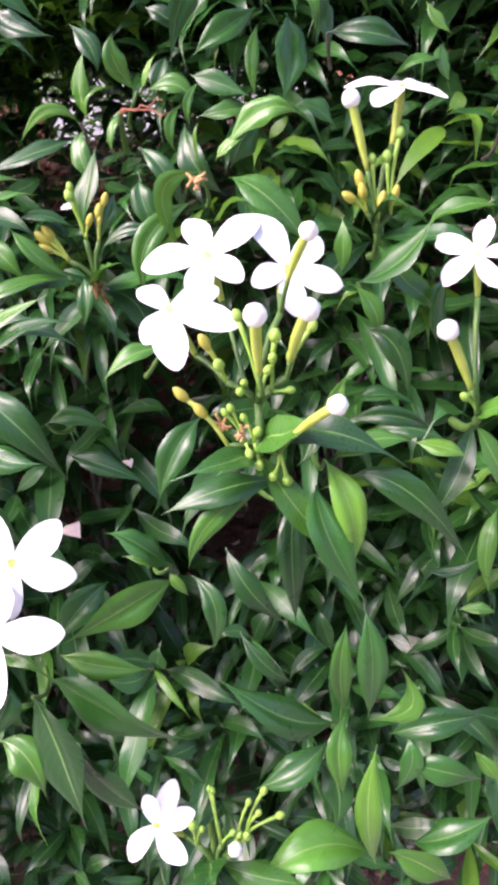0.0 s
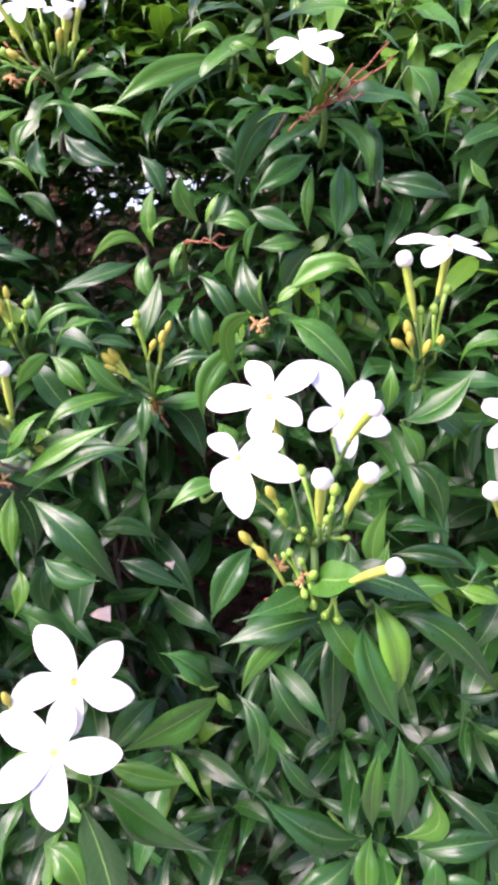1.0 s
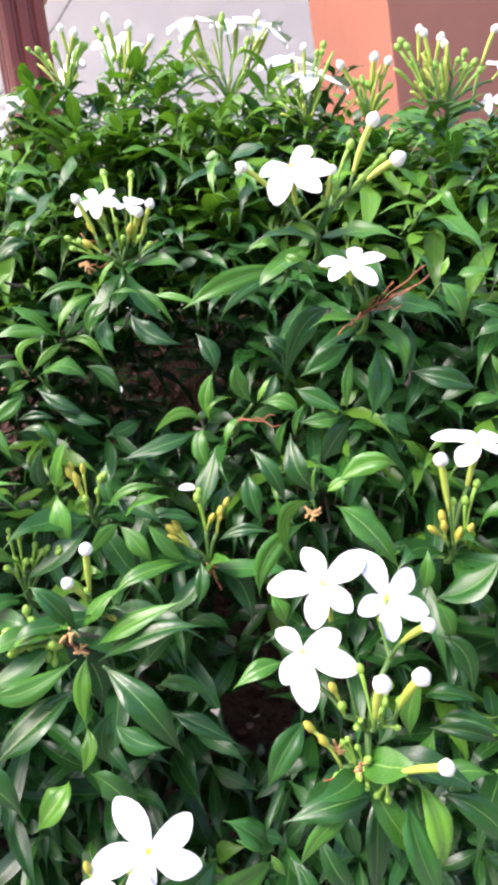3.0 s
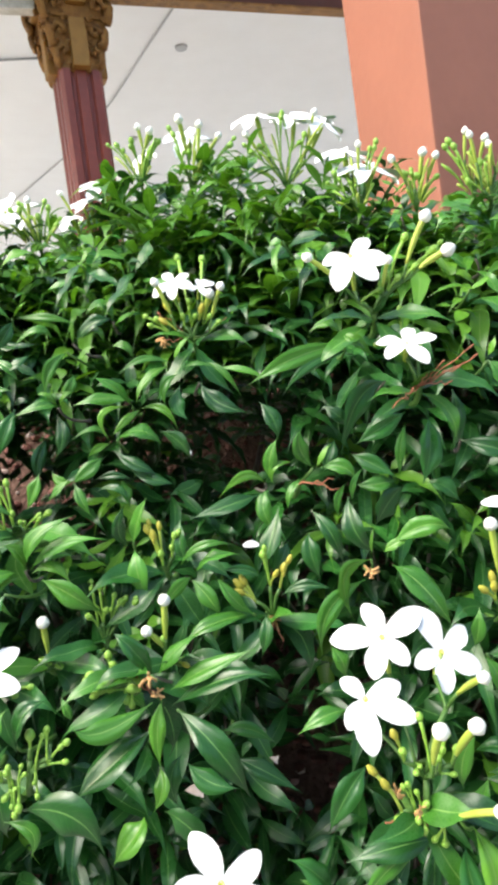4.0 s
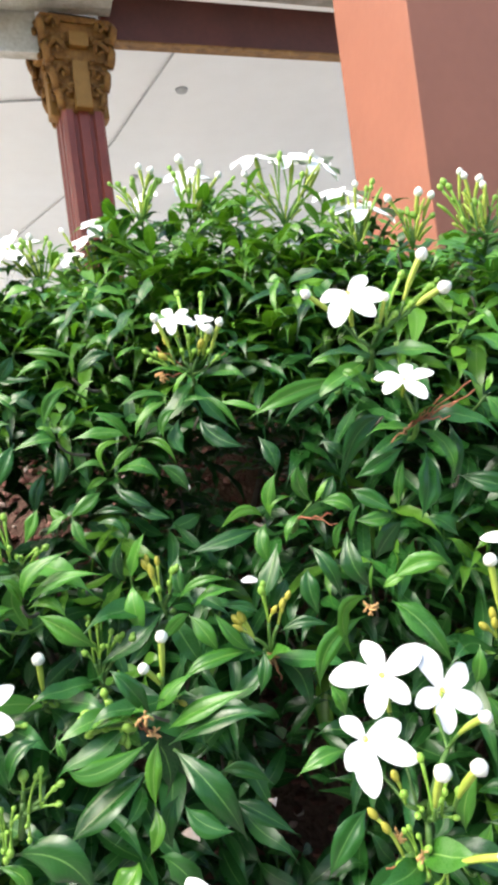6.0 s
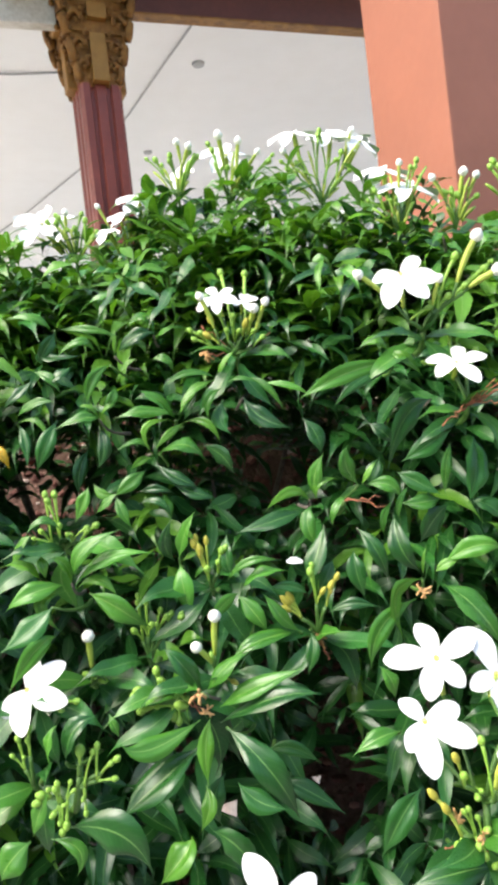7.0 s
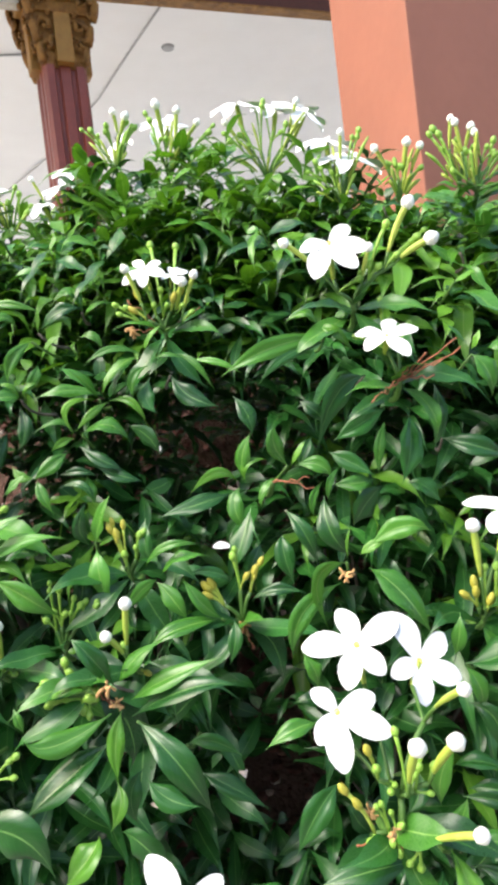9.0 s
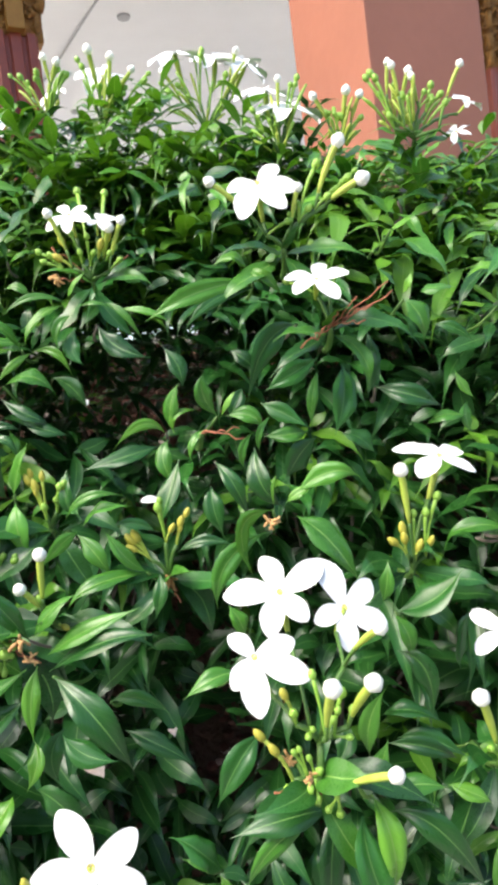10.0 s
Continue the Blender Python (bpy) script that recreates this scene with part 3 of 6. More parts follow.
def cluster(base, flowers=(), buds=(), tiny=(), dry=(), foot=None):
    """A flower head on one stalk. flowers: place, way, first petal's way, size, shape; buds: place, size, shape; tiny: place, kind, size; dry: ends of dead stalks; foot: where its stem springs from."""
    owner = shrub_at(base)
    rng = random.Random(int(abs(base[0] * 6007 + base[2] * 99991) * 1000))
    b = Vector(base)
    root = Vector(foot) if foot else b + Vector((rng.uniform(-0.006, 0.006), 0.035, -0.010))
    v, f = tube_arrays(bend(root, b, (0, -0.003, -0.003)), [0.002, 0.0019, 0.0018, 0.0017, 0.0016, 0.0015, 0.0014])
    head = part("flower_head", mesh_from("flower_head", v, f), M_STEM, owner)

    def stalk(pts, radii, material, name="stalk"):
        v, f = tube_arrays(pts, radii, 7)
        part(name, mesh_from(name, v, f), material, head)

    # the heads hang on a few side branches, each bearing two or three
    heads = [Vector(q[0]) for q in (*flowers, *buds, *tiny)]
    order = sorted(range(len(heads)), key=lambda i: heads[i].x)
    forks = {}
    for i in range(0, len(order), 3):
        some = order[i:i + 3]
        mean = sum((heads[k] for k in some), Vector()) / len(some)
        low = min(heads[k].z for k in some)
        fork = b.lerp(mean, 0.6)
        fork.z = min(fork.z, max(b.z + 0.003, low - 0.006)) if low > b.z else fork.z
        stalk(arm(b, fork, 0.7, 4), [0.0013, 0.0012, 0.0011, 0.0012], M_STEM, "branch")
        for k in some:
            forks[k] = fork
    at = 0
    for place, *shape in flowers:
        if len(shape) == 1:
            me, way, size = bloom_mesh(place, shape[0], rng)
        else:
            way, toward, size, kind = shape
        p, w = Vector(place), Vector(way).normalized()
        neck = p - w * size * 0.2 + (forks[at] - p).normalized() * size * 0.36
        pts = arm(forks[at], neck, 0.6, 5)
        stalk(pts, [0.0009, 0.0008, 0.0008, 0.0009, 0.0011], M_STEM, "pedicel")
        r = size * 0.042
        stalk(bend(neck, p - w * size * 0.004, -w * size * 0.03, 6), [r * k for k in (0.55, 0.8, 0.9, 0.95, 1.1, 1.1, 0.8)], M_STALK)
        if len(shape) == 1:
            part("flower", me, None, head)
        else:
            part("flower", PETALS[kind], None, head, m=flower_matrix(p, w, toward, size))
        TAKEN.append(tuple(p))
        at += 1
    for place, size, shape in buds:
        p = Vector(place)
        pts = arm(forks[at], p, 0.55, 13)
        far = sum((pts[i + 1] - pts[i]).length for i in range(12))
        cut = min(9, max(3, round(12 * (1 - 3.6 * size / max(far, 1e-4)))))
        stalk(pts[:cut + 1], [0.0008] * cut + [0.001], M_STEM, "pedicel")
        n = 12 - cut
        stalk(pts[cut:], [size * (0.13 + 0.12 * min(1.0, 2.2 * i / n)) for i in range(n)] + [size * 0.22], M_STALK)
        way = pts[-1] - pts[-3]
        part("bud", BUD if shape == "p" else ROUND_BUD, None, head, m=axis_matrix(p - way.normalized() * size * 0.3, way, size))
        TAKEN.append(tuple(p))
        at += 1
    for place, kind, size in tiny:
        p = Vector(place)
        pts = arm(forks[at], p, 0.6, 5)
        stalk(pts, [0.0007, 0.0007, size * 0.16, size * 0.24, size * 0.26], M_STALK if kind == "o" else M_TINY, "pedicel")
        way = pts[-1] - pts[-3]
        part("green_bud", TINY[kind], None, head, m=axis_matrix(p - way.normalized() * size * 0.4, way, size))
        TAKEN.append(tuple(p))
        at += 1
    if b.z > 1.25 and len(heads) > 3:
        # half-grown tubes crowd the head between the branches
        for i in range(11):
            q = rng.choice(heads)
            to = b.lerp(q, rng.uniform(0.55, 0.88)) + Vector((rng.uniform(-0.012, 0.012), rng.uniform(-0.012, 0.012), rng.uniform(-0.006, 0.004)))
            pts = arm(b.lerp(to, 0.35), to, 0.6, 5)
            stalk(pts, [0.0008, 0.0008, 0.0010, 0.0013, 0.0007], M_STALK if i % 3 else M_TINY, "young_tube")
    if b.z > 1.2:
        # leaf tuft under the heads of the crown
        for i in range(14):
            a = i * 2.4 + rng.random()
            size = rng.uniform(0.03, 0.045)
            base2 = b + Vector((0, 0.004, -0.006 - 0.002 * i))
            tip = base2 + Vector((math.cos(a) * 0.9, math.sin(a) * 0.7, rng.uniform(-0.3, 0.40))) * size
            leaf(head, base2, tip, size * rng.uniform(0.22, 0.3), rng.choice("hhhy"), (-math.cos(a) * 0.4, -0.6 - math.sin(a) * 0.4, 0.8), rng)
    elif not foot and (flowers or buds or len(tiny) > 3):
        # whorl of leaves spreading under the heads
        for i in range(5):
            a = i * 1.26 + rng.uniform(-0.3, 0.3)
            size = rng.uniform(0.036, 0.052)
            base2 = b + Vector((0, 0.006, -0.003))
            tip = base2 + Vector((math.cos(a), -0.3 - 0.3 * math.sin(a), 0.55 * math.sin(a) - 0.35)) * size
            leaf(head, base2, tip, size * rng.uniform(0.24, 0.32), rng.choice("hmm"), (-math.cos(a) * 0.3, -0.6, 0.8), rng)
    for d in dry:
        pts = [q + Vector((rng.uniform(-0.0016, 0.0016), 0, rng.uniform(-0.0016, 0.0016))) if 0 < i < 6 else q for i, q in enumerate(bend(b, d, (0, 0, 0)))]
        stalk(pts, [0.0005, 0.0006, 0.0004, 0.0005, 0.0004, 0.0004, 0.0005], M_DRY, "dry_stalk")
    return head


def withered(place, size):
    """A crumpled dried flower left on a shoot."""
    owner = shrub_at(place)
    rng = random.Random(int(abs(place[0]) * 99991))
    pieces = []
    for i in range(7):
        way = Vector((rng.uniform(-1, 1), rng.uniform(-0.7, 0.2), rng.uniform(-1.2, 0.9))).normalized()
        side = way.orthogonal().normalized()
        pts = [way * (size * 1.1 * k) + side * (size * 0.35 * math.sin(2.4 * k + i)) for k in (0.0, 0.3, 0.6, 0.85, 1.0)]
        pieces.append(tube_arrays(pts, [size * 0.10, size * 0.19, size * 0.15, size * 0.17, size * 0.05], 5))
    part("withered_flower", joined("withered_flower", pieces), M_TAN, owner, "dried tan flower remnant", Matrix.Translation(place))


def fallen(place, size, face, turn, white):
    """A shed petal or a bleached leaf scrap caught among the leaves."""
    n = 5
    vs, fs = [], []
    for i in range(n + 1):
        s = i / n
        w = 0.30 * math.sin(math.pi * (0.08 + 0.84 * s)) ** 0.7 if white else 0.42 * (1 - s) ** 0.8 + 0.03
        for j in (-1, 0, 1):
            k = 0.0 if white else 0.09 * noise.noise((place[0] * 90 + i * 1.3, j * 1.7, place[2] * 50))
            vs.append(((j * w * (1 + 3 * k) + k) * size, (s - 0.5 + k) * size, (0.12 * math.sin(math.pi * s) + 0.06 * j * j + 2 * k) * size))
    for i in range(n):
        for j in range(2):
            q = i * 3 + j
            fs.append((q, q + 1, q + 4, q + 3))
    me = mesh_from("fallen_petal", vs, fs)
    q = Vector(face).to_track_quat("Z", "Y").to_matrix().to_4x4()
    m = Matrix.Translation(place) @ q @ Matrix.Rotation(turn, 4, "Z")
    ob = part("fallen_petal" if white else "dry_leaf_scrap", me, M_PETAL if white else M_LITTER, m=m)
    tagged(ob, "shed white petal caught on the leaves" if white else "bleached dry leaf scrap caught in the shrub", "petal" if white else "dry leaf")


# ---- flower heads and leading shoots ----
shoot([
    ((0.0945, 0.3000, 0.9490), (0.0982, 0.2893, 0.9346), (0.0971, 0.2902, 0.9110), (0.25, -0.93, 0.26), 0.0115, "y"),
    ((0.0900, 0.3000, 0.9410), (0.0895, 0.2890, 0.9258), (0.0976, 0.2875, 0.9002), (0.29, -0.90, 0.33), 0.0141, "m"),
    ((0.1017, 0.3000, 0.9412), (0.1184, 0.2908, 0.9346), (0.1378, 0.2930, 0.9008), (0.06, -0.97, 0.22), 0.0110, "m"),
    ((0.0973, 0.3000, 0.9484), (0.1103, 0.2938, 0.9538), (0.1242, 0.2933, 0.9502), (-0.17, -0.46, 0.87), 0.0104, "h"),
    ((0.1253, 0.3000, 0.9480), (0.1334, 0.2965, 0.9450), (0.1412, 0.2943, 0.9411), (0.10, -0.65, 0.75), 0.0077, "y"),
    ((0.0779, 0.3000, 0.9464), (0.0586, 0.2932, 0.9493), (0.0379, 0.2940, 0.9454), (0.08, -0.65, 0.76), 0.0123, "m"),
    ((0.0742, 0.3000, 0.9445), (0.0530, 0.2917, 0.9399), (0.0418, 0.2942, 0.9227), (0.09, -0.99, 0.13), 0.0078, "h"),
    ((0.0950, 0.3000, 0.9519), (0.0988, 0.2969, 0.9616), (0.1035, 0.2974, 0.9718), (-0.74, -0.63, 0.23), 0.0087, "h"),
])
shoot([
    ((0.0851, 0.3300, 0.9302), (0.0777, 0.3171, 0.9115), (0.0735, 0.3169, 0.8774), (0.06, -0.97, 0.23), 0.0109, "m"),
    ((0.0562, 0.3300, 0.9664), (0.0441, 0.3236, 0.9568), (0.0333, 0.3229, 0.9392), (-0.07, -0.95, 0.31), 0.0120, "m"),
    ((0.1102, 0.3300, 0.9525), (0.1253, 0.3219, 0.9522), (0.1420, 0.3250, 0.9410), (-0.02, -0.94, 0.35), 0.0076, "m"),
    ((0.1609, 0.3300, 0.9044), (0.1512, 0.3212, 0.8935), (0.1493, 0.3241, 0.8691), (-0.53, -0.79, 0.31), 0.0072, "h"),
    ((0.1280, 0.3300, 0.8870), (0.1378, 0.3259, 0.8847), (0.1490, 0.3238, 0.8894), (-0.24, -0.51, 0.83), 0.0051, "m"),
    ((0.1392, 0.3300, 0.8651), (0.1468, 0.3264, 0.8655), (0.1537, 0.3252, 0.8623), (-0.11, -0.72, 0.68), 0.0052, "h"),
    ((0.0538, 0.3300, 0.9144), (0.0596, 0.3201, 0.8983), (0.0708, 0.3252, 0.8784), (-0.05, -0.99, 0.11), 0.0098, "m"),
    ((0.0512, 0.3300, 0.8778), (0.0582, 0.3225, 0.8655), (0.0678, 0.3258, 0.8524), (0.12, -0.96, 0.24), 0.0071, "m"),
])
shoot([
    ((0.0327, 0.3200, 0.9159), (0.0255, 0.3131, 0.9291), (0.0147, 0.3149, 0.9395), (0.76, -0.45, 0.48), 0.0127, "m"),
    ((0.0338, 0.3200, 0.9167), (0.0257, 0.3156, 0.9226), (0.0170, 0.3172, 0.9257), (0.39, -0.79, 0.48), 0.0048, "h"),
    ((0.0317, 0.3200, 0.9138), (0.0341, 0.3168, 0.9100), (0.0369, 0.3186, 0.9030), (-0.21, -0.98, 0.03), 0.0050, "y"),
    ((0.0324, 0.3200, 0.9112), (0.0150, 0.3117, 0.9083), (-0.0112, 0.3119, 0.8998), (0.17, -0.98, 0.06), 0.0141, "h"),
    ((0.0091, 0.3200, 0.9160), (-0.0022, 0.3126, 0.9111), (-0.0148, 0.3142, 0.8989), (-0.04, -0.93, 0.37), 0.0115, "m"),
    ((0.0396, 0.3200, 0.9106), (0.0458, 0.3114, 0.8993), (0.0393, 0.3128, 0.8796), (-0.04, -0.97, 0.23), 0.0086, "m"),
    ((-0.0166, 0.3200, 0.8915), (-0.0011, 0.3147, 0.8858), (0.0163, 0.3150, 0.8794), (0.02, -0.90, 0.43), 0.0106, "h"),
    ((-0.0224, 0.3200, 0.8831), (-0.0014, 0.3062, 0.8725), (0.0223, 0.3046, 0.8460), (-0.39, -0.92, -0.09), 0.0210, "m"),
])
shoot([
    ((-0.0273, 0.3100, 0.8825), (-0.0208, 0.3009, 0.8643), (-0.0188, 0.2936, 0.8338), (-0.55, -0.81, 0.18), 0.0249, "m"),
    ((-0.0194, 0.3100, 0.8566), (-0.0092, 0.3038, 0.8430), (0.0022, 0.3003, 0.8300), (-0.47, -0.88, -0.06), 0.0203, "m"),
    ((-0.0442, 0.3100, 0.8681), (-0.0339, 0.3040, 0.8617), (-0.0314, 0.3006, 0.8445), (0.21, -0.86, 0.46), 0.0138, "h"),
    ((-0.0334, 0.3100, 0.8890), (-0.0372, 0.3052, 0.8826), (-0.0498, 0.3069, 0.8676), (0.30, -0.95, -0.09), 0.0114, "m"),
    ((-0.0181, 0.3100, 0.9120), (-0.0257, 0.3053, 0.9099), (-0.0360, 0.3043, 0.9086), (0.23, -0.92, 0.31), 0.0122, "m"),
])
shoot([
    ((0.0812, 0.3260, 0.8303), (0.0592, 0.3129, 0.8486), (0.0431, 0.3134, 0.8723), (0.70, -0.54, 0.47), 0.0164, "m"),
    ((0.0852, 0.3260, 0.8328), (0.0865, 0.3151, 0.8621), (0.0947, 0.3207, 0.8771), (-0.03, -0.99, -0.11), 0.0089, "h"),
    ((0.0941, 0.3260, 0.8290), (0.0988, 0.3134, 0.8624), (0.1002, 0.3167, 0.8842), (-0.05, -0.99, -0.16), 0.0122, "m"),
    ((0.0945, 0.3260, 0.8275), (0.1118, 0.3204, 0.8336), (0.1080, 0.3197, 0.8534), (-0.61, -0.78, 0.13), 0.0096, "h"),
    ((0.0845, 0.3260, 0.8316), (0.0783, 0.3152, 0.8225), (0.0772, 0.3166, 0.7990), (-0.03, -0.96, 0.29), 0.0104, "h"),
    ((0.1014, 0.3260, 0.8187), (0.1192, 0.3168, 0.8256), (0.1436, 0.3210, 0.8204), (-0.12, -0.77, 0.63), 0.0124, "m"),
    ((0.1042, 0.3260, 0.8037), (0.1196, 0.3160, 0.8026), (0.1367, 0.3204, 0.7893), (-0.07, -0.97, 0.23), 0.0127, "m"),
    ((0.0842, 0.3260, 0.7558), (0.0847, 0.3114, 0.7965), (0.0945, 0.3167, 0.8228), (-0.41, -0.91, -0.06), 0.0113, "y"),
    ((0.0833, 0.3260, 0.7607), (0.0611, 0.3141, 0.7836), (0.0313, 0.3121, 0.7734), (0.32, -0.41, 0.85), 0.0198, "h"),
    ((0.0913, 0.3260, 0.7599), (0.1039, 0.3201, 0.7555), (0.1158, 0.3191, 0.7397), (-0.26, -0.97, 0.02), 0.0175, "h"),
    ((0.0762, 0.3260, 0.8229), (0.0592, 0.3187, 0.8173), (0.0401, 0.3214, 0.8129), (-0.13, -0.63, 0.77), 0.0133, "m"),
    ((0.1014, 0.3260, 0.7625), (0.1177, 0.3183, 0.7683), (0.1388, 0.3201, 0.7729), (-0.30, -0.29, 0.91), 0.0150, "m"),
    ((0.0696, 0.3260, 0.8163), (0.0754, 0.3197, 0.8030), (0.0690, 0.3147, 0.7866), (-0.20, -0.91, 0.35), 0.0127, "m"),
    ((0.0991, 0.3260, 0.7907), (0.1074, 0.3194, 0.8083), (0.1067, 0.3231, 0.8194), (-0.29, -0.96, -0.02), 0.0096, "m"),
    ((0.1351, 0.3260, 0.8008), (0.1385, 0.3209, 0.7955), (0.1430, 0.3208, 0.7842), (-0.52, -0.86, 0.02), 0.0075, "h"),
])
shoot([
    ((-0.0313, 0.3520, 0.9962), (-0.0124, 0.3368, 0.9799), (0.0010, 0.3413, 0.9502), (0.21, -0.91, 0.36), 0.0146, "m"),
])
shoot([
    ((-0.0129, 0.3850, 0.9676), (0.0015, 0.3798, 0.9693), (0.0153, 0.3780, 0.9592), (-0.16, -0.95, 0.26), 0.0083, "m"),
    ((-0.0368, 0.3850, 0.9580), (-0.0435, 0.3775, 0.9481), (-0.0406, 0.3786, 0.9320), (0.32, -0.93, 0.18), 0.0109, "m"),
    ((-0.0078, 0.3850, 0.9522), (0.0077, 0.3788, 0.9451), (0.0266, 0.3757, 0.9325), (0.18, -0.73, 0.66), 0.0104, "m"),
])
shoot([
    ((0.1288, 0.3620, 0.9991), (0.1457, 0.3554, 1.0039), (0.1607, 0.3516, 1.0181), (-0.56, -0.39, 0.73), 0.0187, "m"),
    ((0.1230, 0.3620, 1.0041), (0.1248, 0.3568, 1.0147), (0.1263, 0.3583, 1.0256), (-0.66, -0.75, -0.03), 0.0079, "h"),
    ((0.1274, 0.3620, 0.9981), (0.1326, 0.3578, 0.9875), (0.1327, 0.3588, 0.9749), (0.35, -0.91, 0.21), 0.0096, "h"),
    ((0.1274, 0.3620, 0.9797), (0.1379, 0.3543, 0.9711), (0.1397, 0.3569, 0.9461), (-0.34, -0.94, 0.02), 0.0110, "m"),
    ((0.1656, 0.3620, 0.9935), (0.1564, 0.3574, 0.9817), (0.1564, 0.3552, 0.9683), (0.67, -0.75, -0.04), 0.0151, "m"),
    ((0.1084, 0.3620, 0.9305), (0.1087, 0.3552, 0.9507), (0.1179, 0.3521, 0.9673), (-0.60, -0.80, -0.06), 0.0099, "h"),
    ((0.1165, 0.3620, 0.9495), (0.1277, 0.3539, 0.9540), (0.1455, 0.3548, 0.9445), (0.04, -0.46, 0.88), 0.0100, "m"),
    ((0.1227, 0.3620, 0.9373), (0.1364, 0.3538, 0.9381), (0.1530, 0.3516, 0.9275), (-0.11, -0.84, 0.53), 0.0106, "m"),
    ((0.0981, 0.3620, 0.9505), (0.0970, 0.3584, 0.9397), (0.0894, 0.3569, 0.9318), (-0.41, -0.81, 0.41), 0.0101, "m"),
])
shoot([
    ((0.1484, 0.4250, 1.1058), (0.1649, 0.4146, 1.0992), (0.1846, 0.4174, 1.0907), (-0.08, -0.96, 0.28), 0.0129, "m"),
    ((0.1748, 0.4250, 1.0812), (0.1844, 0.4185, 1.0858), (0.1980, 0.4207, 1.0826), (-0.14, -0.48, 0.87), 0.0120, "h"),
    ((0.1950, 0.4250, 1.1094), (0.1976, 0.4215, 1.1004), (0.2024, 0.4197, 1.0925), (-0.05, -0.96, 0.28), 0.0057, "y"),
    ((0.2003, 0.4250, 1.0914), (0.1972, 0.4216, 1.0828), (0.1998, 0.4221, 1.0732), (0.39, -0.91, 0.14), 0.0092, "h"),
    ((0.1471, 0.4250, 1.1368), (0.1457, 0.4165, 1.1187), (0.1412, 0.4189, 1.0999), (-0.08, -0.98, 0.17), 0.0093, "m"),
])
shoot([
    ((0.1633, 0.4050, 1.1502), (0.1694, 0.4008, 1.1404), (0.1722, 0.4018, 1.1257), (0.22, -0.95, 0.20), 0.0127, "h"),
    ((0.1614, 0.4050, 1.1557), (0.1550, 0.4024, 1.1625), (0.1495, 0.4014, 1.1675), (0.69, -0.49, 0.53), 0.0078, "h"),
    ((0.1720, 0.4050, 1.1527), (0.1787, 0.4001, 1.1540), (0.1924, 0.4019, 1.1534), (-0.12, -0.62, 0.77), 0.0094, "h"),
    ((0.1779, 0.4050, 1.1349), (0.1877, 0.4011, 1.1318), (0.1985, 0.4020, 1.1225), (-0.09, -0.99, 0.08), 0.0063, "m"),
    ((0.1632, 0.4050, 1.1528), (0.1657, 0.4020, 1.1579), (0.1677, 0.4022, 1.1639), (-0.75, -0.64, 0.14), 0.0042, "y"),
])
shoot([
    ((-0.0887, 0.5000, 1.2020), (-0.0871, 0.4958, 1.2113), (-0.0864, 0.4957, 1.2199), (-0.32, -0.93, -0.18), 0.0037, "y"),
    ((-0.1021, 0.5000, 1.2064), (-0.1106, 0.4926, 1.2139), (-0.1310, 0.4952, 1.2041), (0.12, -0.90, 0.43), 0.0070, "h"),
    ((-0.0868, 0.5000, 1.2014), (-0.0711, 0.4951, 1.2092), (-0.0665, 0.4950, 1.1984), (-0.02, -0.58, 0.82), 0.0083, "y"),
    ((-0.0865, 0.5000, 1.2037), (-0.0721, 0.4923, 1.2129), (-0.0568, 0.4918, 1.2149), (-0.36, -0.87, 0.32), 0.0115, "m"),
    ((-0.0891, 0.5000, 1.1841), (-0.0811, 0.4966, 1.1948), (-0.0722, 0.4950, 1.1975), (-0.45, -0.86, 0.25), 0.0048, "y"),
])
shoot([
    ((-0.1290, 0.5050, 1.2255), (-0.1210, 0.5010, 1.2320), (-0.1134, 0.5004, 1.2369), (-0.62, -0.31, 0.72), 0.0075, "y"),
    ((-0.1311, 0.5050, 1.2250), (-0.1419, 0.4987, 1.2351), (-0.1626, 0.5014, 1.2356), (0.25, -0.86, 0.44), 0.0072, "h"),
    ((-0.1292, 0.5050, 1.2236), (-0.1349, 0.4989, 1.2128), (-0.1430, 0.4988, 1.2027), (0.50, -0.86, -0.07), 0.0101, "m"),
    ((-0.1270, 0.5050, 1.2253), (-0.1031, 0.4954, 1.2219), (-0.0819, 0.4929, 1.2135), (-0.23, -0.97, 0.11), 0.0056, "h"),
    ((-0.1429, 0.5050, 1.2112), (-0.1294, 0.4968, 1.2048), (-0.1093, 0.4964, 1.2062), (-0.06, -0.66, 0.75), 0.0090, "m"),
])
shoot([
    ((-0.0617, 0.5200, 1.2166), (-0.0677, 0.5166, 1.2305), (-0.0831, 0.5167, 1.2230), (0.31, -0.56, 0.77), 0.0130, "h"),
    ((-0.0609, 0.5200, 1.2128), (-0.0503, 0.5133, 1.2184), (-0.0332, 0.5161, 1.2191), (-0.26, -0.52, 0.81), 0.0086, "h"),
    ((-0.0660, 0.5200, 1.1989), (-0.0553, 0.5163, 1.1981), (-0.0499, 0.5178, 1.1864), (0.17, -0.91, 0.38), 0.0065, "h"),
])
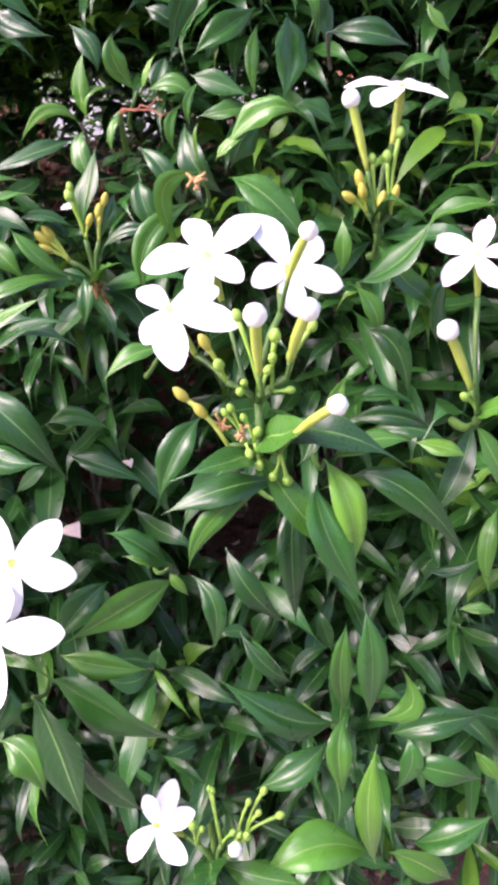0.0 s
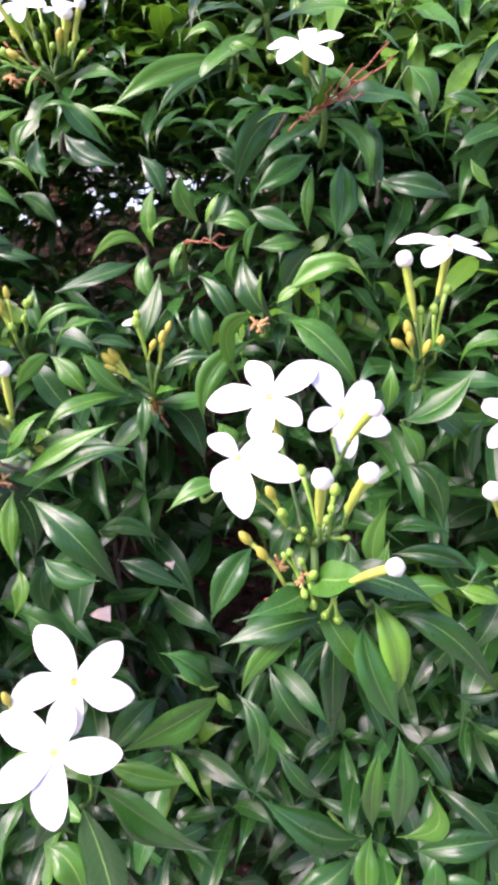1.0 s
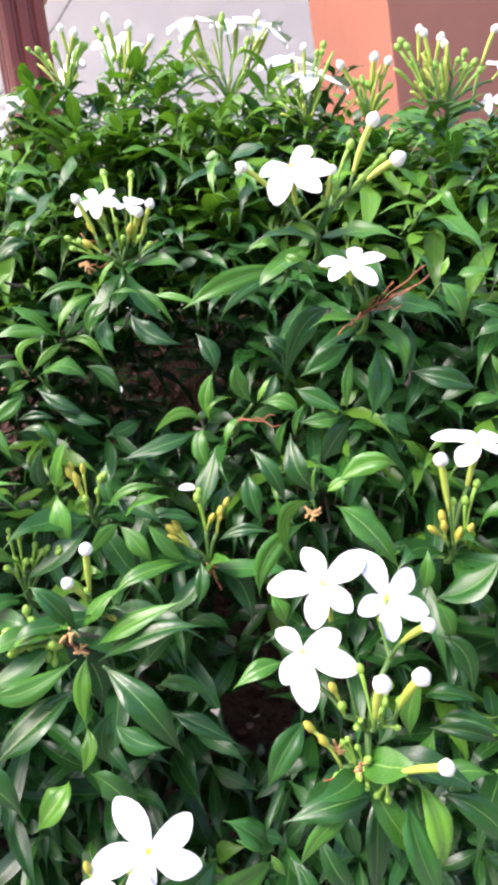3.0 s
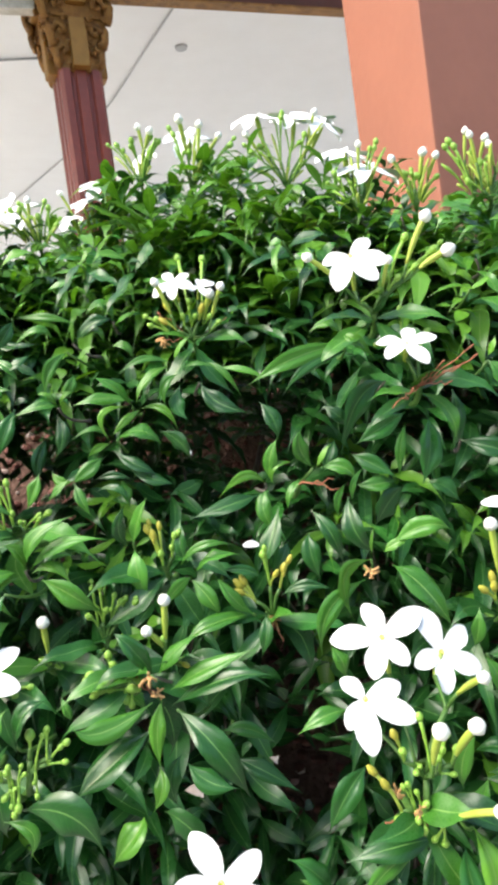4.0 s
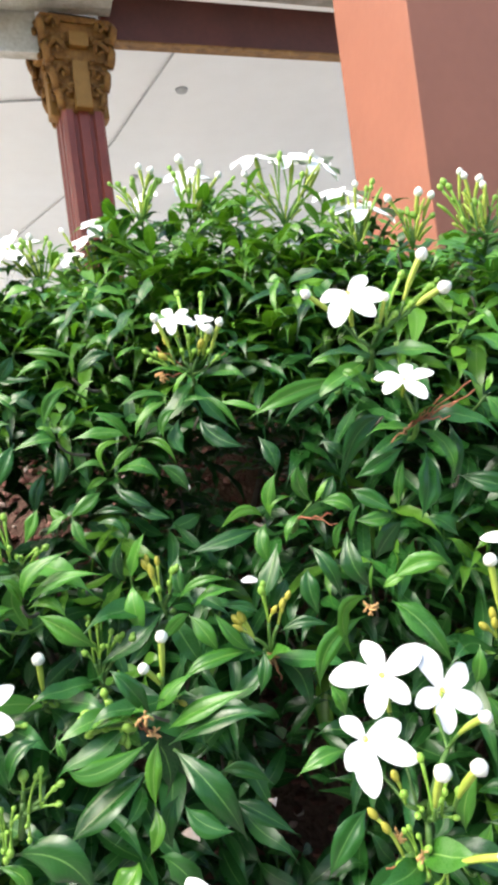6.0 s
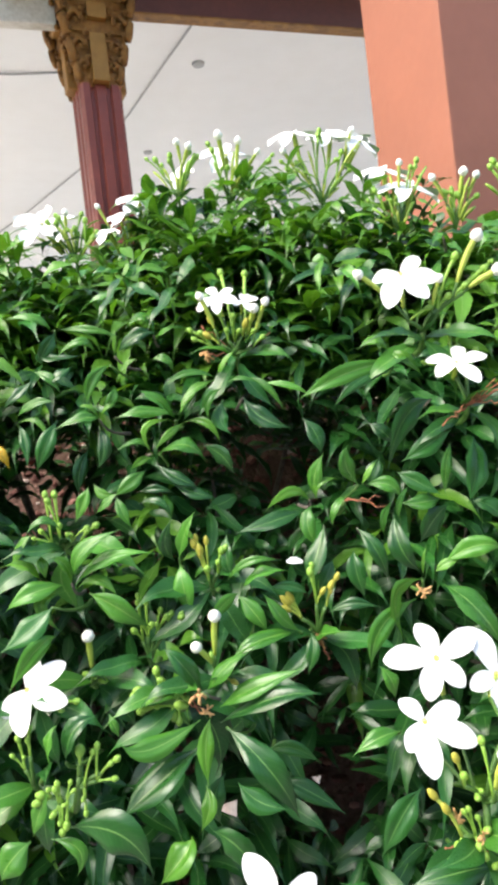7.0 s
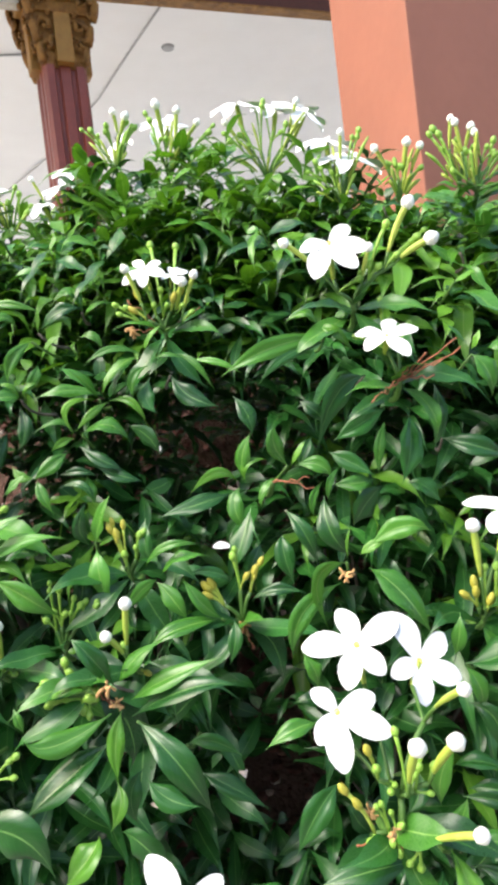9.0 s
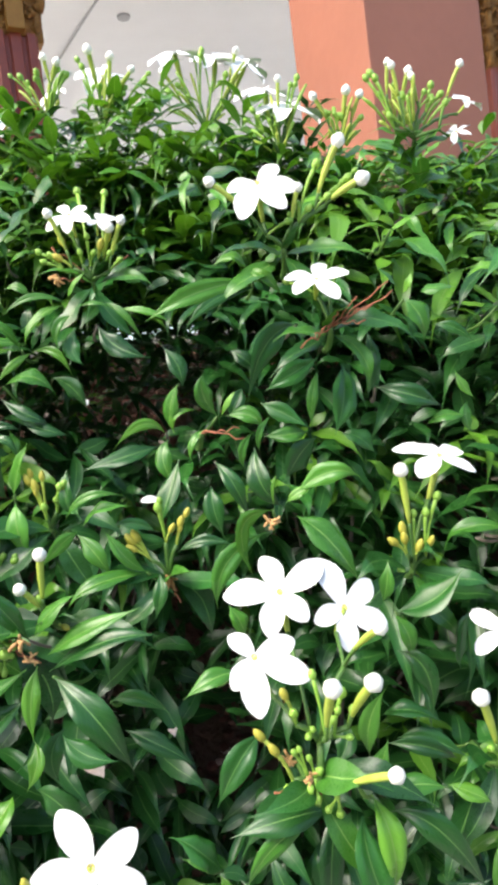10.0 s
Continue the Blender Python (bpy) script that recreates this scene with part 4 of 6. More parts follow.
shoot([
    ((-0.0912, 0.4900, 1.1955), (-0.1032, 0.4833, 1.1849), (-0.1083, 0.4842, 1.1675), (0.19, -0.98, 0.08), 0.0086, "h"),
    ((-0.0893, 0.4900, 1.1797), (-0.0919, 0.4856, 1.1712), (-0.1011, 0.4860, 1.1607), (0.31, -0.95, 0.01), 0.0076, "h"),
    ((-0.1450, 0.4900, 1.1905), (-0.1543, 0.4850, 1.1817), (-0.1660, 0.4834, 1.1743), (-0.01, -0.92, 0.39), 0.0077, "m"),
    ((-0.1424, 0.4900, 1.1960), (-0.1317, 0.4844, 1.1905), (-0.1245, 0.4835, 1.1787), (0.08, -0.90, 0.42), 0.0072, "h"),
    ((-0.1168, 0.4900, 1.1968), (-0.1258, 0.4846, 1.1917), (-0.1347, 0.4856, 1.1851), (-0.17, -0.81, 0.56), 0.0084, "m"),
])
shoot([
    ((-0.1001, 0.4800, 1.1587), (-0.1057, 0.4763, 1.1678), (-0.1136, 0.4778, 1.1688), (0.53, -0.63, 0.57), 0.0048, "y"),
    ((-0.0990, 0.4800, 1.1612), (-0.0939, 0.4774, 1.1663), (-0.0874, 0.4781, 1.1678), (-0.36, -0.84, 0.39), 0.0035, "y"),
    ((-0.1001, 0.4800, 1.1583), (-0.1093, 0.4715, 1.1606), (-0.1314, 0.4708, 1.1547), (0.13, -0.71, 0.70), 0.0097, "h"),
    ((-0.1015, 0.4800, 1.1539), (-0.0983, 0.4741, 1.1391), (-0.1050, 0.4759, 1.1257), (-0.04, -0.99, 0.15), 0.0102, "m"),
    ((-0.0496, 0.4800, 1.1570), (-0.0698, 0.4722, 1.1606), (-0.0894, 0.4705, 1.1585), (0.22, -0.83, 0.51), 0.0093, "h"),
    ((-0.1547, 0.4800, 1.1663), (-0.1401, 0.4731, 1.1739), (-0.1257, 0.4724, 1.1728), (-0.32, -0.85, 0.41), 0.0073, "h"),
    ((-0.1541, 0.4800, 1.1624), (-0.1398, 0.4755, 1.1617), (-0.1340, 0.4752, 1.1443), (0.10, -0.93, 0.36), 0.0041, "y"),
    ((-0.1536, 0.4800, 1.1604), (-0.1496, 0.4747, 1.1485), (-0.1489, 0.4710, 1.1308), (0.12, -0.95, 0.31), 0.0070, "m"),
    ((-0.1285, 0.4800, 1.1611), (-0.1362, 0.4727, 1.1450), (-0.1441, 0.4727, 1.1282), (0.18, -0.98, 0.13), 0.0120, "m"),
    ((-0.1102, 0.4800, 1.1396), (-0.1160, 0.4723, 1.1255), (-0.1177, 0.4715, 1.1106), (0.64, -0.76, 0.06), 0.0102, "m"),
])
shoot([
    ((-0.0483, 0.4620, 1.1522), (-0.0573, 0.4546, 1.1660), (-0.0722, 0.4585, 1.1739), (0.64, -0.44, 0.63), 0.0141, "h"),
    ((-0.0202, 0.4620, 1.1753), (-0.0360, 0.4554, 1.1685), (-0.0457, 0.4525, 1.1533), (-0.22, -0.78, 0.59), 0.0076, "y"),
    ((-0.0424, 0.4620, 1.1522), (-0.0375, 0.4580, 1.1589), (-0.0306, 0.4576, 1.1694), (-0.62, -0.75, 0.23), 0.0056, "m"),
    ((-0.0505, 0.4620, 1.1525), (-0.0678, 0.4563, 1.1492), (-0.0645, 0.4582, 1.1307), (0.05, -0.99, 0.14), 0.0045, "y"),
    ((-0.0434, 0.4620, 1.1497), (-0.0532, 0.4566, 1.1437), (-0.0636, 0.4542, 1.1341), (0.21, -0.96, 0.21), 0.0053, "y"),
    ((-0.0426, 0.4620, 1.1504), (-0.0278, 0.4563, 1.1478), (-0.0213, 0.4558, 1.1320), (-0.22, -0.97, 0.07), 0.0053, "y"),
    ((-0.0162, 0.4620, 1.1692), (-0.0261, 0.4584, 1.1623), (-0.0263, 0.4587, 1.1491), (-0.06, -0.98, 0.19), 0.0063, "h"),
    ((-0.0194, 0.4620, 1.1763), (-0.0374, 0.4565, 1.1811), (-0.0548, 0.4575, 1.1717), (0.07, -0.92, 0.38), 0.0049, "h"),
    ((-0.0132, 0.4620, 1.1726), (-0.0018, 0.4575, 1.1742), (0.0091, 0.4596, 1.1674), (0.10, -0.67, 0.73), 0.0046, "h"),
    ((-0.0179, 0.4620, 1.1787), (-0.0133, 0.4579, 1.1851), (-0.0045, 0.4597, 1.1941), (-0.66, -0.57, 0.49), 0.0071, "y"),
])
shoot([
    ((-0.0612, 0.4620, 1.1323), (-0.0436, 0.4538, 1.1360), (-0.0302, 0.4579, 1.1235), (0.13, -0.64, 0.76), 0.0132, "h"),
    ((-0.0328, 0.4620, 1.1344), (-0.0208, 0.4581, 1.1256), (-0.0161, 0.4571, 1.1130), (-0.41, -0.90, -0.12), 0.0111, "m"),
    ((-0.0663, 0.4620, 1.1330), (-0.0737, 0.4578, 1.1415), (-0.0896, 0.4561, 1.1354), (0.26, -0.85, 0.45), 0.0043, "h"),
    ((-0.0659, 0.4620, 1.1303), (-0.0738, 0.4595, 1.1285), (-0.0809, 0.4582, 1.1232), (0.23, -0.97, 0.03), 0.0050, "y"),
    ((-0.0635, 0.4620, 1.1252), (-0.0493, 0.4548, 1.1148), (-0.0364, 0.4565, 1.1086), (0.16, -0.83, 0.54), 0.0087, "m"),
    ((-0.0713, 0.4620, 1.1225), (-0.0817, 0.4566, 1.1150), (-0.0929, 0.4551, 1.1082), (0.16, -0.96, 0.23), 0.0099, "h"),
    ((-0.1053, 0.4620, 1.1175), (-0.1000, 0.4590, 1.1105), (-0.0916, 0.4589, 1.1102), (-0.10, -0.97, 0.21), 0.0066, "y"),
    ((-0.0786, 0.4620, 1.1086), (-0.0650, 0.4579, 1.1099), (-0.0534, 0.4576, 1.1055), (-0.13, -0.94, 0.31), 0.0054, "m"),
    ((-0.0918, 0.4620, 1.1073), (-0.0885, 0.4577, 1.0981), (-0.0828, 0.4560, 1.0855), (0.06, -0.96, 0.29), 0.0072, "h"),
    ((-0.0785, 0.4620, 1.1011), (-0.0641, 0.4571, 1.1018), (-0.0569, 0.4558, 1.0878), (0.10, -0.83, 0.55), 0.0057, "m"),
    ((-0.0615, 0.4620, 1.1064), (-0.0588, 0.4584, 1.0980), (-0.0579, 0.4576, 1.0877), (0.54, -0.79, 0.29), 0.0073, "h"),
    ((-0.0542, 0.4620, 1.1111), (-0.0398, 0.4554, 1.1044), (-0.0258, 0.4577, 1.1006), (0.14, -0.73, 0.67), 0.0092, "m"),
])
shoot([
    ((-0.0034, 0.4660, 1.1622), (0.0076, 0.4604, 1.1471), (0.0249, 0.4553, 1.1401), (-0.08, -0.93, 0.35), 0.0126, "m"),
    ((0.0018, 0.4660, 1.1746), (0.0133, 0.4594, 1.1662), (0.0227, 0.4594, 1.1474), (-0.18, -0.98, 0.10), 0.0044, "h"),
    ((0.0087, 0.4660, 1.1700), (0.0265, 0.4580, 1.1663), (0.0403, 0.4575, 1.1572), (-0.16, -0.96, 0.24), 0.0045, "h"),
    ((0.0335, 0.4660, 1.1446), (0.0408, 0.4602, 1.1319), (0.0418, 0.4577, 1.1186), (0.15, -0.93, 0.34), 0.0111, "m"),
    ((-0.0165, 0.4660, 1.1620), (-0.0198, 0.4627, 1.1494), (-0.0136, 0.4595, 1.1394), (0.00, -0.96, 0.28), 0.0106, "m"),
])
shoot([
    ((0.0873, 0.4250, 1.1716), (0.0544, 0.4122, 1.1660), (0.0262, 0.4118, 1.1541), (0.17, -0.98, 0.13), 0.0114, "h"),
    ((0.0902, 0.4250, 1.1678), (0.0639, 0.4135, 1.1616), (0.0459, 0.4109, 1.1463), (0.16, -0.94, 0.30), 0.0073, "m"),
    ((0.0851, 0.4250, 1.1763), (0.0773, 0.4212, 1.1849), (0.0659, 0.4208, 1.1799), (0.28, -0.67, 0.69), 0.0096, "y"),
    ((0.0855, 0.4250, 1.1769), (0.0927, 0.4187, 1.1720), (0.1042, 0.4212, 1.1594), (0.12, -0.94, 0.33), 0.0079, "y"),
    ((0.0945, 0.4250, 1.1809), (0.0995, 0.4232, 1.1834), (0.1052, 0.4216, 1.1859), (-0.49, -0.62, 0.61), 0.0084, "h"),
])
shoot([
    ((0.1112, 0.4400, 1.1470), (0.0900, 0.4297, 1.1356), (0.0761, 0.4247, 1.1050), (0.44, -0.90, -0.04), 0.0148, "m"),
    ((0.1211, 0.4400, 1.1264), (0.1028, 0.4340, 1.1184), (0.0874, 0.4310, 1.1114), (0.18, -0.97, 0.18), 0.0128, "m"),
    ((0.1203, 0.4400, 1.1195), (0.1137, 0.4330, 1.1038), (0.1122, 0.4363, 1.0869), (-0.02, -0.99, 0.12), 0.0067, "h"),
    ((0.1346, 0.4400, 1.1212), (0.1311, 0.4311, 1.1011), (0.1226, 0.4276, 1.0817), (0.25, -0.94, 0.22), 0.0162, "m"),
    ((0.0850, 0.4400, 1.1045), (0.0962, 0.4344, 1.0975), (0.1094, 0.4306, 1.0879), (-0.23, -0.95, 0.20), 0.0108, "m"),
    ((0.1102, 0.4400, 1.0854), (0.0969, 0.4333, 1.0850), (0.0835, 0.4372, 1.0855), (0.10, -0.89, 0.45), 0.0108, "h"),
    ((0.1299, 0.4400, 1.0812), (0.1385, 0.4342, 1.0779), (0.1471, 0.4347, 1.0666), (0.19, -0.83, 0.53), 0.0124, "m"),
    ((0.1147, 0.4400, 1.0813), (0.1017, 0.4354, 1.0712), (0.0946, 0.4334, 1.0594), (0.42, -0.90, -0.12), 0.0168, "m"),
    ((0.1469, 0.4400, 1.1267), (0.1497, 0.4348, 1.1152), (0.1501, 0.4328, 1.0979), (0.24, -0.94, 0.26), 0.0106, "m"),
    ((0.0712, 0.4400, 1.1362), (0.0785, 0.4362, 1.1301), (0.0864, 0.4376, 1.1203), (0.04, -0.98, 0.19), 0.0088, "m"),
    ((0.0756, 0.4400, 1.1145), (0.0705, 0.4367, 1.1065), (0.0654, 0.4342, 1.0969), (-0.04, -0.94, 0.33), 0.0102, "m"),
])
shoot([
    ((0.0293, 0.4360, 1.0942), (0.0169, 0.4293, 1.1010), (-0.0005, 0.4289, 1.0887), (0.19, -0.96, 0.22), 0.0066, "y"),
    ((0.0240, 0.4360, 1.0879), (0.0045, 0.4292, 1.0843), (-0.0183, 0.4266, 1.0806), (0.07, -0.78, 0.63), 0.0119, "m"),
    ((0.0303, 0.4360, 1.0906), (0.0261, 0.4305, 1.0797), (0.0317, 0.4276, 1.0635), (-0.23, -0.93, 0.28), 0.0101, "h"),
    ((0.0342, 0.4360, 1.0936), (0.0357, 0.4317, 1.1040), (0.0494, 0.4316, 1.1057), (-0.50, -0.80, 0.34), 0.0056, "y"),
    ((0.0333, 0.4360, 1.0948), (0.0340, 0.4318, 1.1097), (0.0407, 0.4291, 1.1215), (-0.58, -0.81, -0.05), 0.0104, "h"),
    ((0.0514, 0.4360, 1.0939), (0.0436, 0.4302, 1.0879), (0.0399, 0.4325, 1.0752), (-0.42, -0.81, 0.41), 0.0055, "h"),
])
shoot([
    ((0.0590, 0.4300, 1.1005), (0.0521, 0.4253, 1.1141), (0.0550, 0.4246, 1.1253), (0.25, -0.95, -0.17), 0.0103, "h"),
    ((0.0610, 0.4300, 1.1002), (0.0656, 0.4273, 1.1078), (0.0709, 0.4277, 1.1143), (-0.56, -0.79, 0.27), 0.0040, "y"),
    ((0.0634, 0.4300, 1.1000), (0.0765, 0.4257, 1.0987), (0.0832, 0.4252, 1.0897), (-0.00, -0.91, 0.42), 0.0101, "h"),
])
shoot([
    ((0.0541, 0.4220, 1.0757), (0.0627, 0.4126, 1.0627), (0.0693, 0.4163, 1.0404), (0.07, -0.98, 0.19), 0.0094, "m"),
    ((0.0507, 0.4220, 1.0625), (0.0503, 0.4169, 1.0510), (0.0541, 0.4160, 1.0339), (-0.09, -0.98, 0.19), 0.0115, "m"),
    ((0.0768, 0.4220, 1.0813), (0.0767, 0.4116, 1.0628), (0.0881, 0.4141, 1.0452), (-0.40, -0.91, 0.08), 0.0129, "m"),
    ((0.0771, 0.4220, 1.0898), (0.0690, 0.4172, 1.0803), (0.0710, 0.4188, 1.0697), (0.43, -0.90, 0.01), 0.0054, "h"),
    ((0.0875, 0.4220, 1.0970), (0.0795, 0.4166, 1.0884), (0.0793, 0.4188, 1.0774), (0.11, -0.99, 0.12), 0.0040, "h"),
    ((0.0349, 0.4220, 1.0798), (0.0272, 0.4141, 1.0619), (0.0193, 0.4149, 1.0453), (-0.53, -0.75, 0.39), 0.0127, "m"),
    ((0.0378, 0.4220, 1.0590), (0.0326, 0.4180, 1.0503), (0.0262, 0.4173, 1.0405), (0.02, -0.97, 0.24), 0.0093, "m"),
])
shoot([
    ((0.0770, 0.3700, 1.0538), (0.0606, 0.3632, 1.0477), (0.0659, 0.3650, 1.0224), (0.57, -0.82, -0.07), 0.0094, "y"),
    ((0.0884, 0.3700, 1.0599), (0.1051, 0.3628, 1.0692), (0.1193, 0.3600, 1.0650), (-0.34, -0.89, 0.30), 0.0108, "h"),
    ((0.0842, 0.3700, 1.0568), (0.0900, 0.3677, 1.0607), (0.0981, 0.3674, 1.0627), (-0.37, -0.76, 0.53), 0.0058, "y"),
    ((0.0878, 0.3700, 1.0495), (0.1006, 0.3603, 1.0376), (0.1140, 0.3603, 1.0137), (0.33, -0.82, 0.47), 0.0157, "h"),
    ((0.0780, 0.3700, 1.0552), (0.0777, 0.3660, 1.0650), (0.0810, 0.3666, 1.0721), (-0.31, -0.94, -0.14), 0.0017, "y"),
    ((0.0728, 0.3700, 1.0439), (0.0510, 0.3621, 1.0325), (0.0453, 0.3616, 1.0108), (0.06, -0.98, 0.20), 0.0105, "h"),
    ((0.0503, 0.3700, 1.0108), (0.0545, 0.3649, 1.0046), (0.0563, 0.3656, 0.9932), (0.41, -0.84, 0.35), 0.0088, "h"),
])
shoot([
    ((0.0496, 0.3300, 0.9941), (0.0381, 0.3245, 0.9945), (0.0252, 0.3244, 0.9880), (-0.04, -0.65, 0.76), 0.0088, "h"),
])
shoot([
    ((0.0123, 0.3950, 1.0270), (0.0018, 0.3887, 1.0393), (-0.0042, 0.3903, 1.0535), (0.60, -0.76, 0.24), 0.0087, "h"),
    ((0.0195, 0.3950, 1.0468), (0.0090, 0.3912, 1.0532), (-0.0023, 0.3917, 1.0536), (0.27, -0.86, 0.43), 0.0059, "m"),
    ((0.0292, 0.3950, 1.0351), (0.0425, 0.3906, 1.0397), (0.0575, 0.3894, 1.0359), (-0.18, -0.82, 0.54), 0.0070, "m"),
    ((0.0184, 0.3950, 1.0252), (0.0178, 0.3894, 1.0160), (0.0131, 0.3894, 1.0033), (-0.18, -0.94, 0.28), 0.0079, "m"),
    ((0.0110, 0.3950, 1.0268), (-0.0100, 0.3843, 1.0274), (-0.0314, 0.3816, 1.0192), (0.04, -0.59, 0.81), 0.0105, "h"),
    ((-0.0243, 0.3950, 1.0594), (-0.0109, 0.3871, 1.0701), (0.0078, 0.3882, 1.0679), (-0.28, -0.89, 0.35), 0.0049, "h"),
    ((-0.0168, 0.3950, 1.0537), (-0.0056, 0.3891, 1.0622), (0.0106, 0.3907, 1.0617), (-0.31, -0.36, 0.88), 0.0102, "h"),
    ((-0.0197, 0.3950, 1.0508), (-0.0114, 0.3894, 1.0411), (-0.0049, 0.3877, 1.0282), (-0.15, -0.97, 0.21), 0.0099, "h"),
    ((-0.0196, 0.3950, 1.0518), (-0.0278, 0.3905, 1.0476), (-0.0388, 0.3886, 1.0369), (0.31, -0.95, 0.01), 0.0076, "h"),
])
shoot([
    ((-0.0502, 0.4050, 1.0734), (-0.0455, 0.4007, 1.0866), (-0.0381, 0.3973, 1.0996), (-0.68, -0.72, 0.10), 0.0100, "h"),
    ((-0.0501, 0.4050, 1.0695), (-0.0490, 0.3975, 1.0568), (-0.0461, 0.4014, 1.0367), (-0.15, -0.98, 0.09), 0.0114, "h"),
    ((-0.0489, 0.4050, 1.0713), (-0.0427, 0.4031, 1.0748), (-0.0375, 0.4030, 1.0755), (-0.28, -0.89, 0.36), 0.0033, "y"),
    ((-0.0431, 0.4050, 1.0604), (-0.0373, 0.4033, 1.0663), (-0.0319, 0.4033, 1.0630), (-0.24, -0.87, 0.43), 0.0036, "h"),
    ((-0.0530, 0.4050, 1.0721), (-0.0568, 0.3997, 1.0833), (-0.0503, 0.3982, 1.0972), (0.13, -0.95, -0.27), 0.0078, "m"),
    ((-0.0606, 0.4050, 1.0584), (-0.0599, 0.4013, 1.0479), (-0.0644, 0.4006, 1.0418), (0.36, -0.92, 0.16), 0.0104, "m"),
    ((-0.0224, 0.4050, 1.0830), (-0.0236, 0.3992, 1.0712), (-0.0220, 0.3988, 1.0582), (-0.37, -0.90, 0.22), 0.0086, "m"),
])
shoot([
    ((-0.1081, 0.3900, 1.0686), (-0.1102, 0.3871, 1.0801), (-0.1179, 0.3856, 1.0845), (0.63, -0.75, 0.18), 0.0066, "y"),
    ((-0.1063, 0.3900, 1.0709), (-0.0978, 0.3804, 1.0873), (-0.0762, 0.3822, 1.0965), (-0.52, -0.76, 0.38), 0.0106, "h"),
    ((-0.1050, 0.3900, 1.0688), (-0.0869, 0.3831, 1.0814), (-0.0601, 0.3781, 1.0839), (-0.39, -0.62, 0.68), 0.0105, "h"),
    ((-0.1046, 0.3900, 1.0666), (-0.0921, 0.3862, 1.0699), (-0.0825, 0.3845, 1.0579), (0.05, -0.78, 0.63), 0.0068, "y"),
    ((-0.1092, 0.3900, 1.0649), (-0.1244, 0.3843, 1.0605), (-0.1131, 0.3829, 1.0430), (-0.02, -0.95, 0.31), 0.0078, "y"),
    ((-0.1128, 0.3900, 1.0685), (-0.1271, 0.3803, 1.0677), (-0.1455, 0.3811, 1.0600), (0.08, -0.83, 0.56), 0.0115, "h"),
    ((-0.1246, 0.3900, 1.0722), (-0.1312, 0.3846, 1.0821), (-0.1433, 0.3840, 1.0825), (0.53, -0.34, 0.77), 0.0093, "y"),
    ((-0.1394, 0.3900, 1.0807), (-0.1328, 0.3868, 1.0921), (-0.1253, 0.3853, 1.0979), (-0.68, -0.63, 0.38), 0.0097, "y"),
    ((-0.1231, 0.3900, 1.0856), (-0.1218, 0.3865, 1.0805), (-0.1203, 0.3862, 1.0729), (0.46, -0.82, 0.35), 0.0064, "y"),
    ((-0.1105, 0.3900, 1.0981), (-0.1196, 0.3868, 1.1050), (-0.1289, 0.3864, 1.0969), (0.11, -0.75, 0.66), 0.0054, "h"),
    ((-0.1022, 0.3900, 1.1018), (-0.0958, 0.3859, 1.1124), (-0.0925, 0.3867, 1.1203), (-0.30, -0.95, -0.01), 0.0078, "h"),
    ((-0.0909, 0.3900, 1.1050), (-0.0833, 0.3871, 1.1107), (-0.0773, 0.3865, 1.1153), (-0.53, -0.71, 0.46), 0.0061, "h"),
])
shoot([
    ((-0.1175, 0.3800, 1.0592), (-0.1288, 0.3733, 1.0498), (-0.1440, 0.3696, 1.0409), (-0.01, -0.86, 0.51), 0.0142, "m"),
    ((-0.1174, 0.3800, 1.0439), (-0.1270, 0.3694, 1.0388), (-0.1422, 0.3681, 1.0191), (0.38, -0.92, 0.06), 0.0105, "h"),
    ((-0.0970, 0.3800, 1.0643), (-0.0808, 0.3724, 1.0560), (-0.0657, 0.3751, 1.0413), (-0.19, -0.98, -0.05), 0.0128, "h"),
])
shoot([
    ((-0.0413, 0.3600, 1.0113), (-0.0492, 0.3518, 1.0292), (-0.0578, 0.3521, 1.0399), (0.62, -0.77, 0.15), 0.0105, "m"),
    ((-0.0398, 0.3600, 1.0120), (-0.0293, 0.3551, 1.0246), (-0.0164, 0.3563, 1.0315), (-0.58, -0.56, 0.59), 0.0102, "h"),
    ((-0.0342, 0.3600, 1.0036), (-0.0149, 0.3530, 1.0141), (0.0109, 0.3522, 1.0209), (-0.38, -0.56, 0.74), 0.0116, "h"),
    ((-0.0394, 0.3600, 0.9993), (-0.0431, 0.3538, 0.9852), (-0.0431, 0.3500, 0.9693), (0.16, -0.94, 0.29), 0.0085, "y"),
    ((-0.0455, 0.3600, 0.9649), (-0.0444, 0.3538, 0.9564), (-0.0510, 0.3530, 0.9450), (-0.18, -0.91, 0.37), 0.0080, "y"),
    ((-0.0346, 0.3600, 0.9958), (-0.0071, 0.3475, 1.0096), (0.0185, 0.3443, 1.0110), (-0.37, -0.51, 0.78), 0.0125, "m"),
    ((-0.0444, 0.3600, 0.9985), (-0.0692, 0.3501, 0.9908), (-0.0832, 0.3482, 0.9957), (0.20, -0.78, 0.59), 0.0121, "h"),
    ((-0.0460, 0.3600, 0.9855), (-0.0690, 0.3517, 0.9717), (-0.0874, 0.3456, 0.9617), (-0.23, -0.60, 0.77), 0.0195, "m"),
    ((-0.0737, 0.3600, 1.0078), (-0.0634, 0.3552, 1.0148), (-0.0510, 0.3536, 1.0167), (-0.44, -0.56, 0.71), 0.0063, "y"),
    ((-0.0897, 0.3600, 1.0072), (-0.0870, 0.3572, 1.0013), (-0.0855, 0.3576, 0.9955), (0.12, -0.96, 0.25), 0.0046, "h"),
])
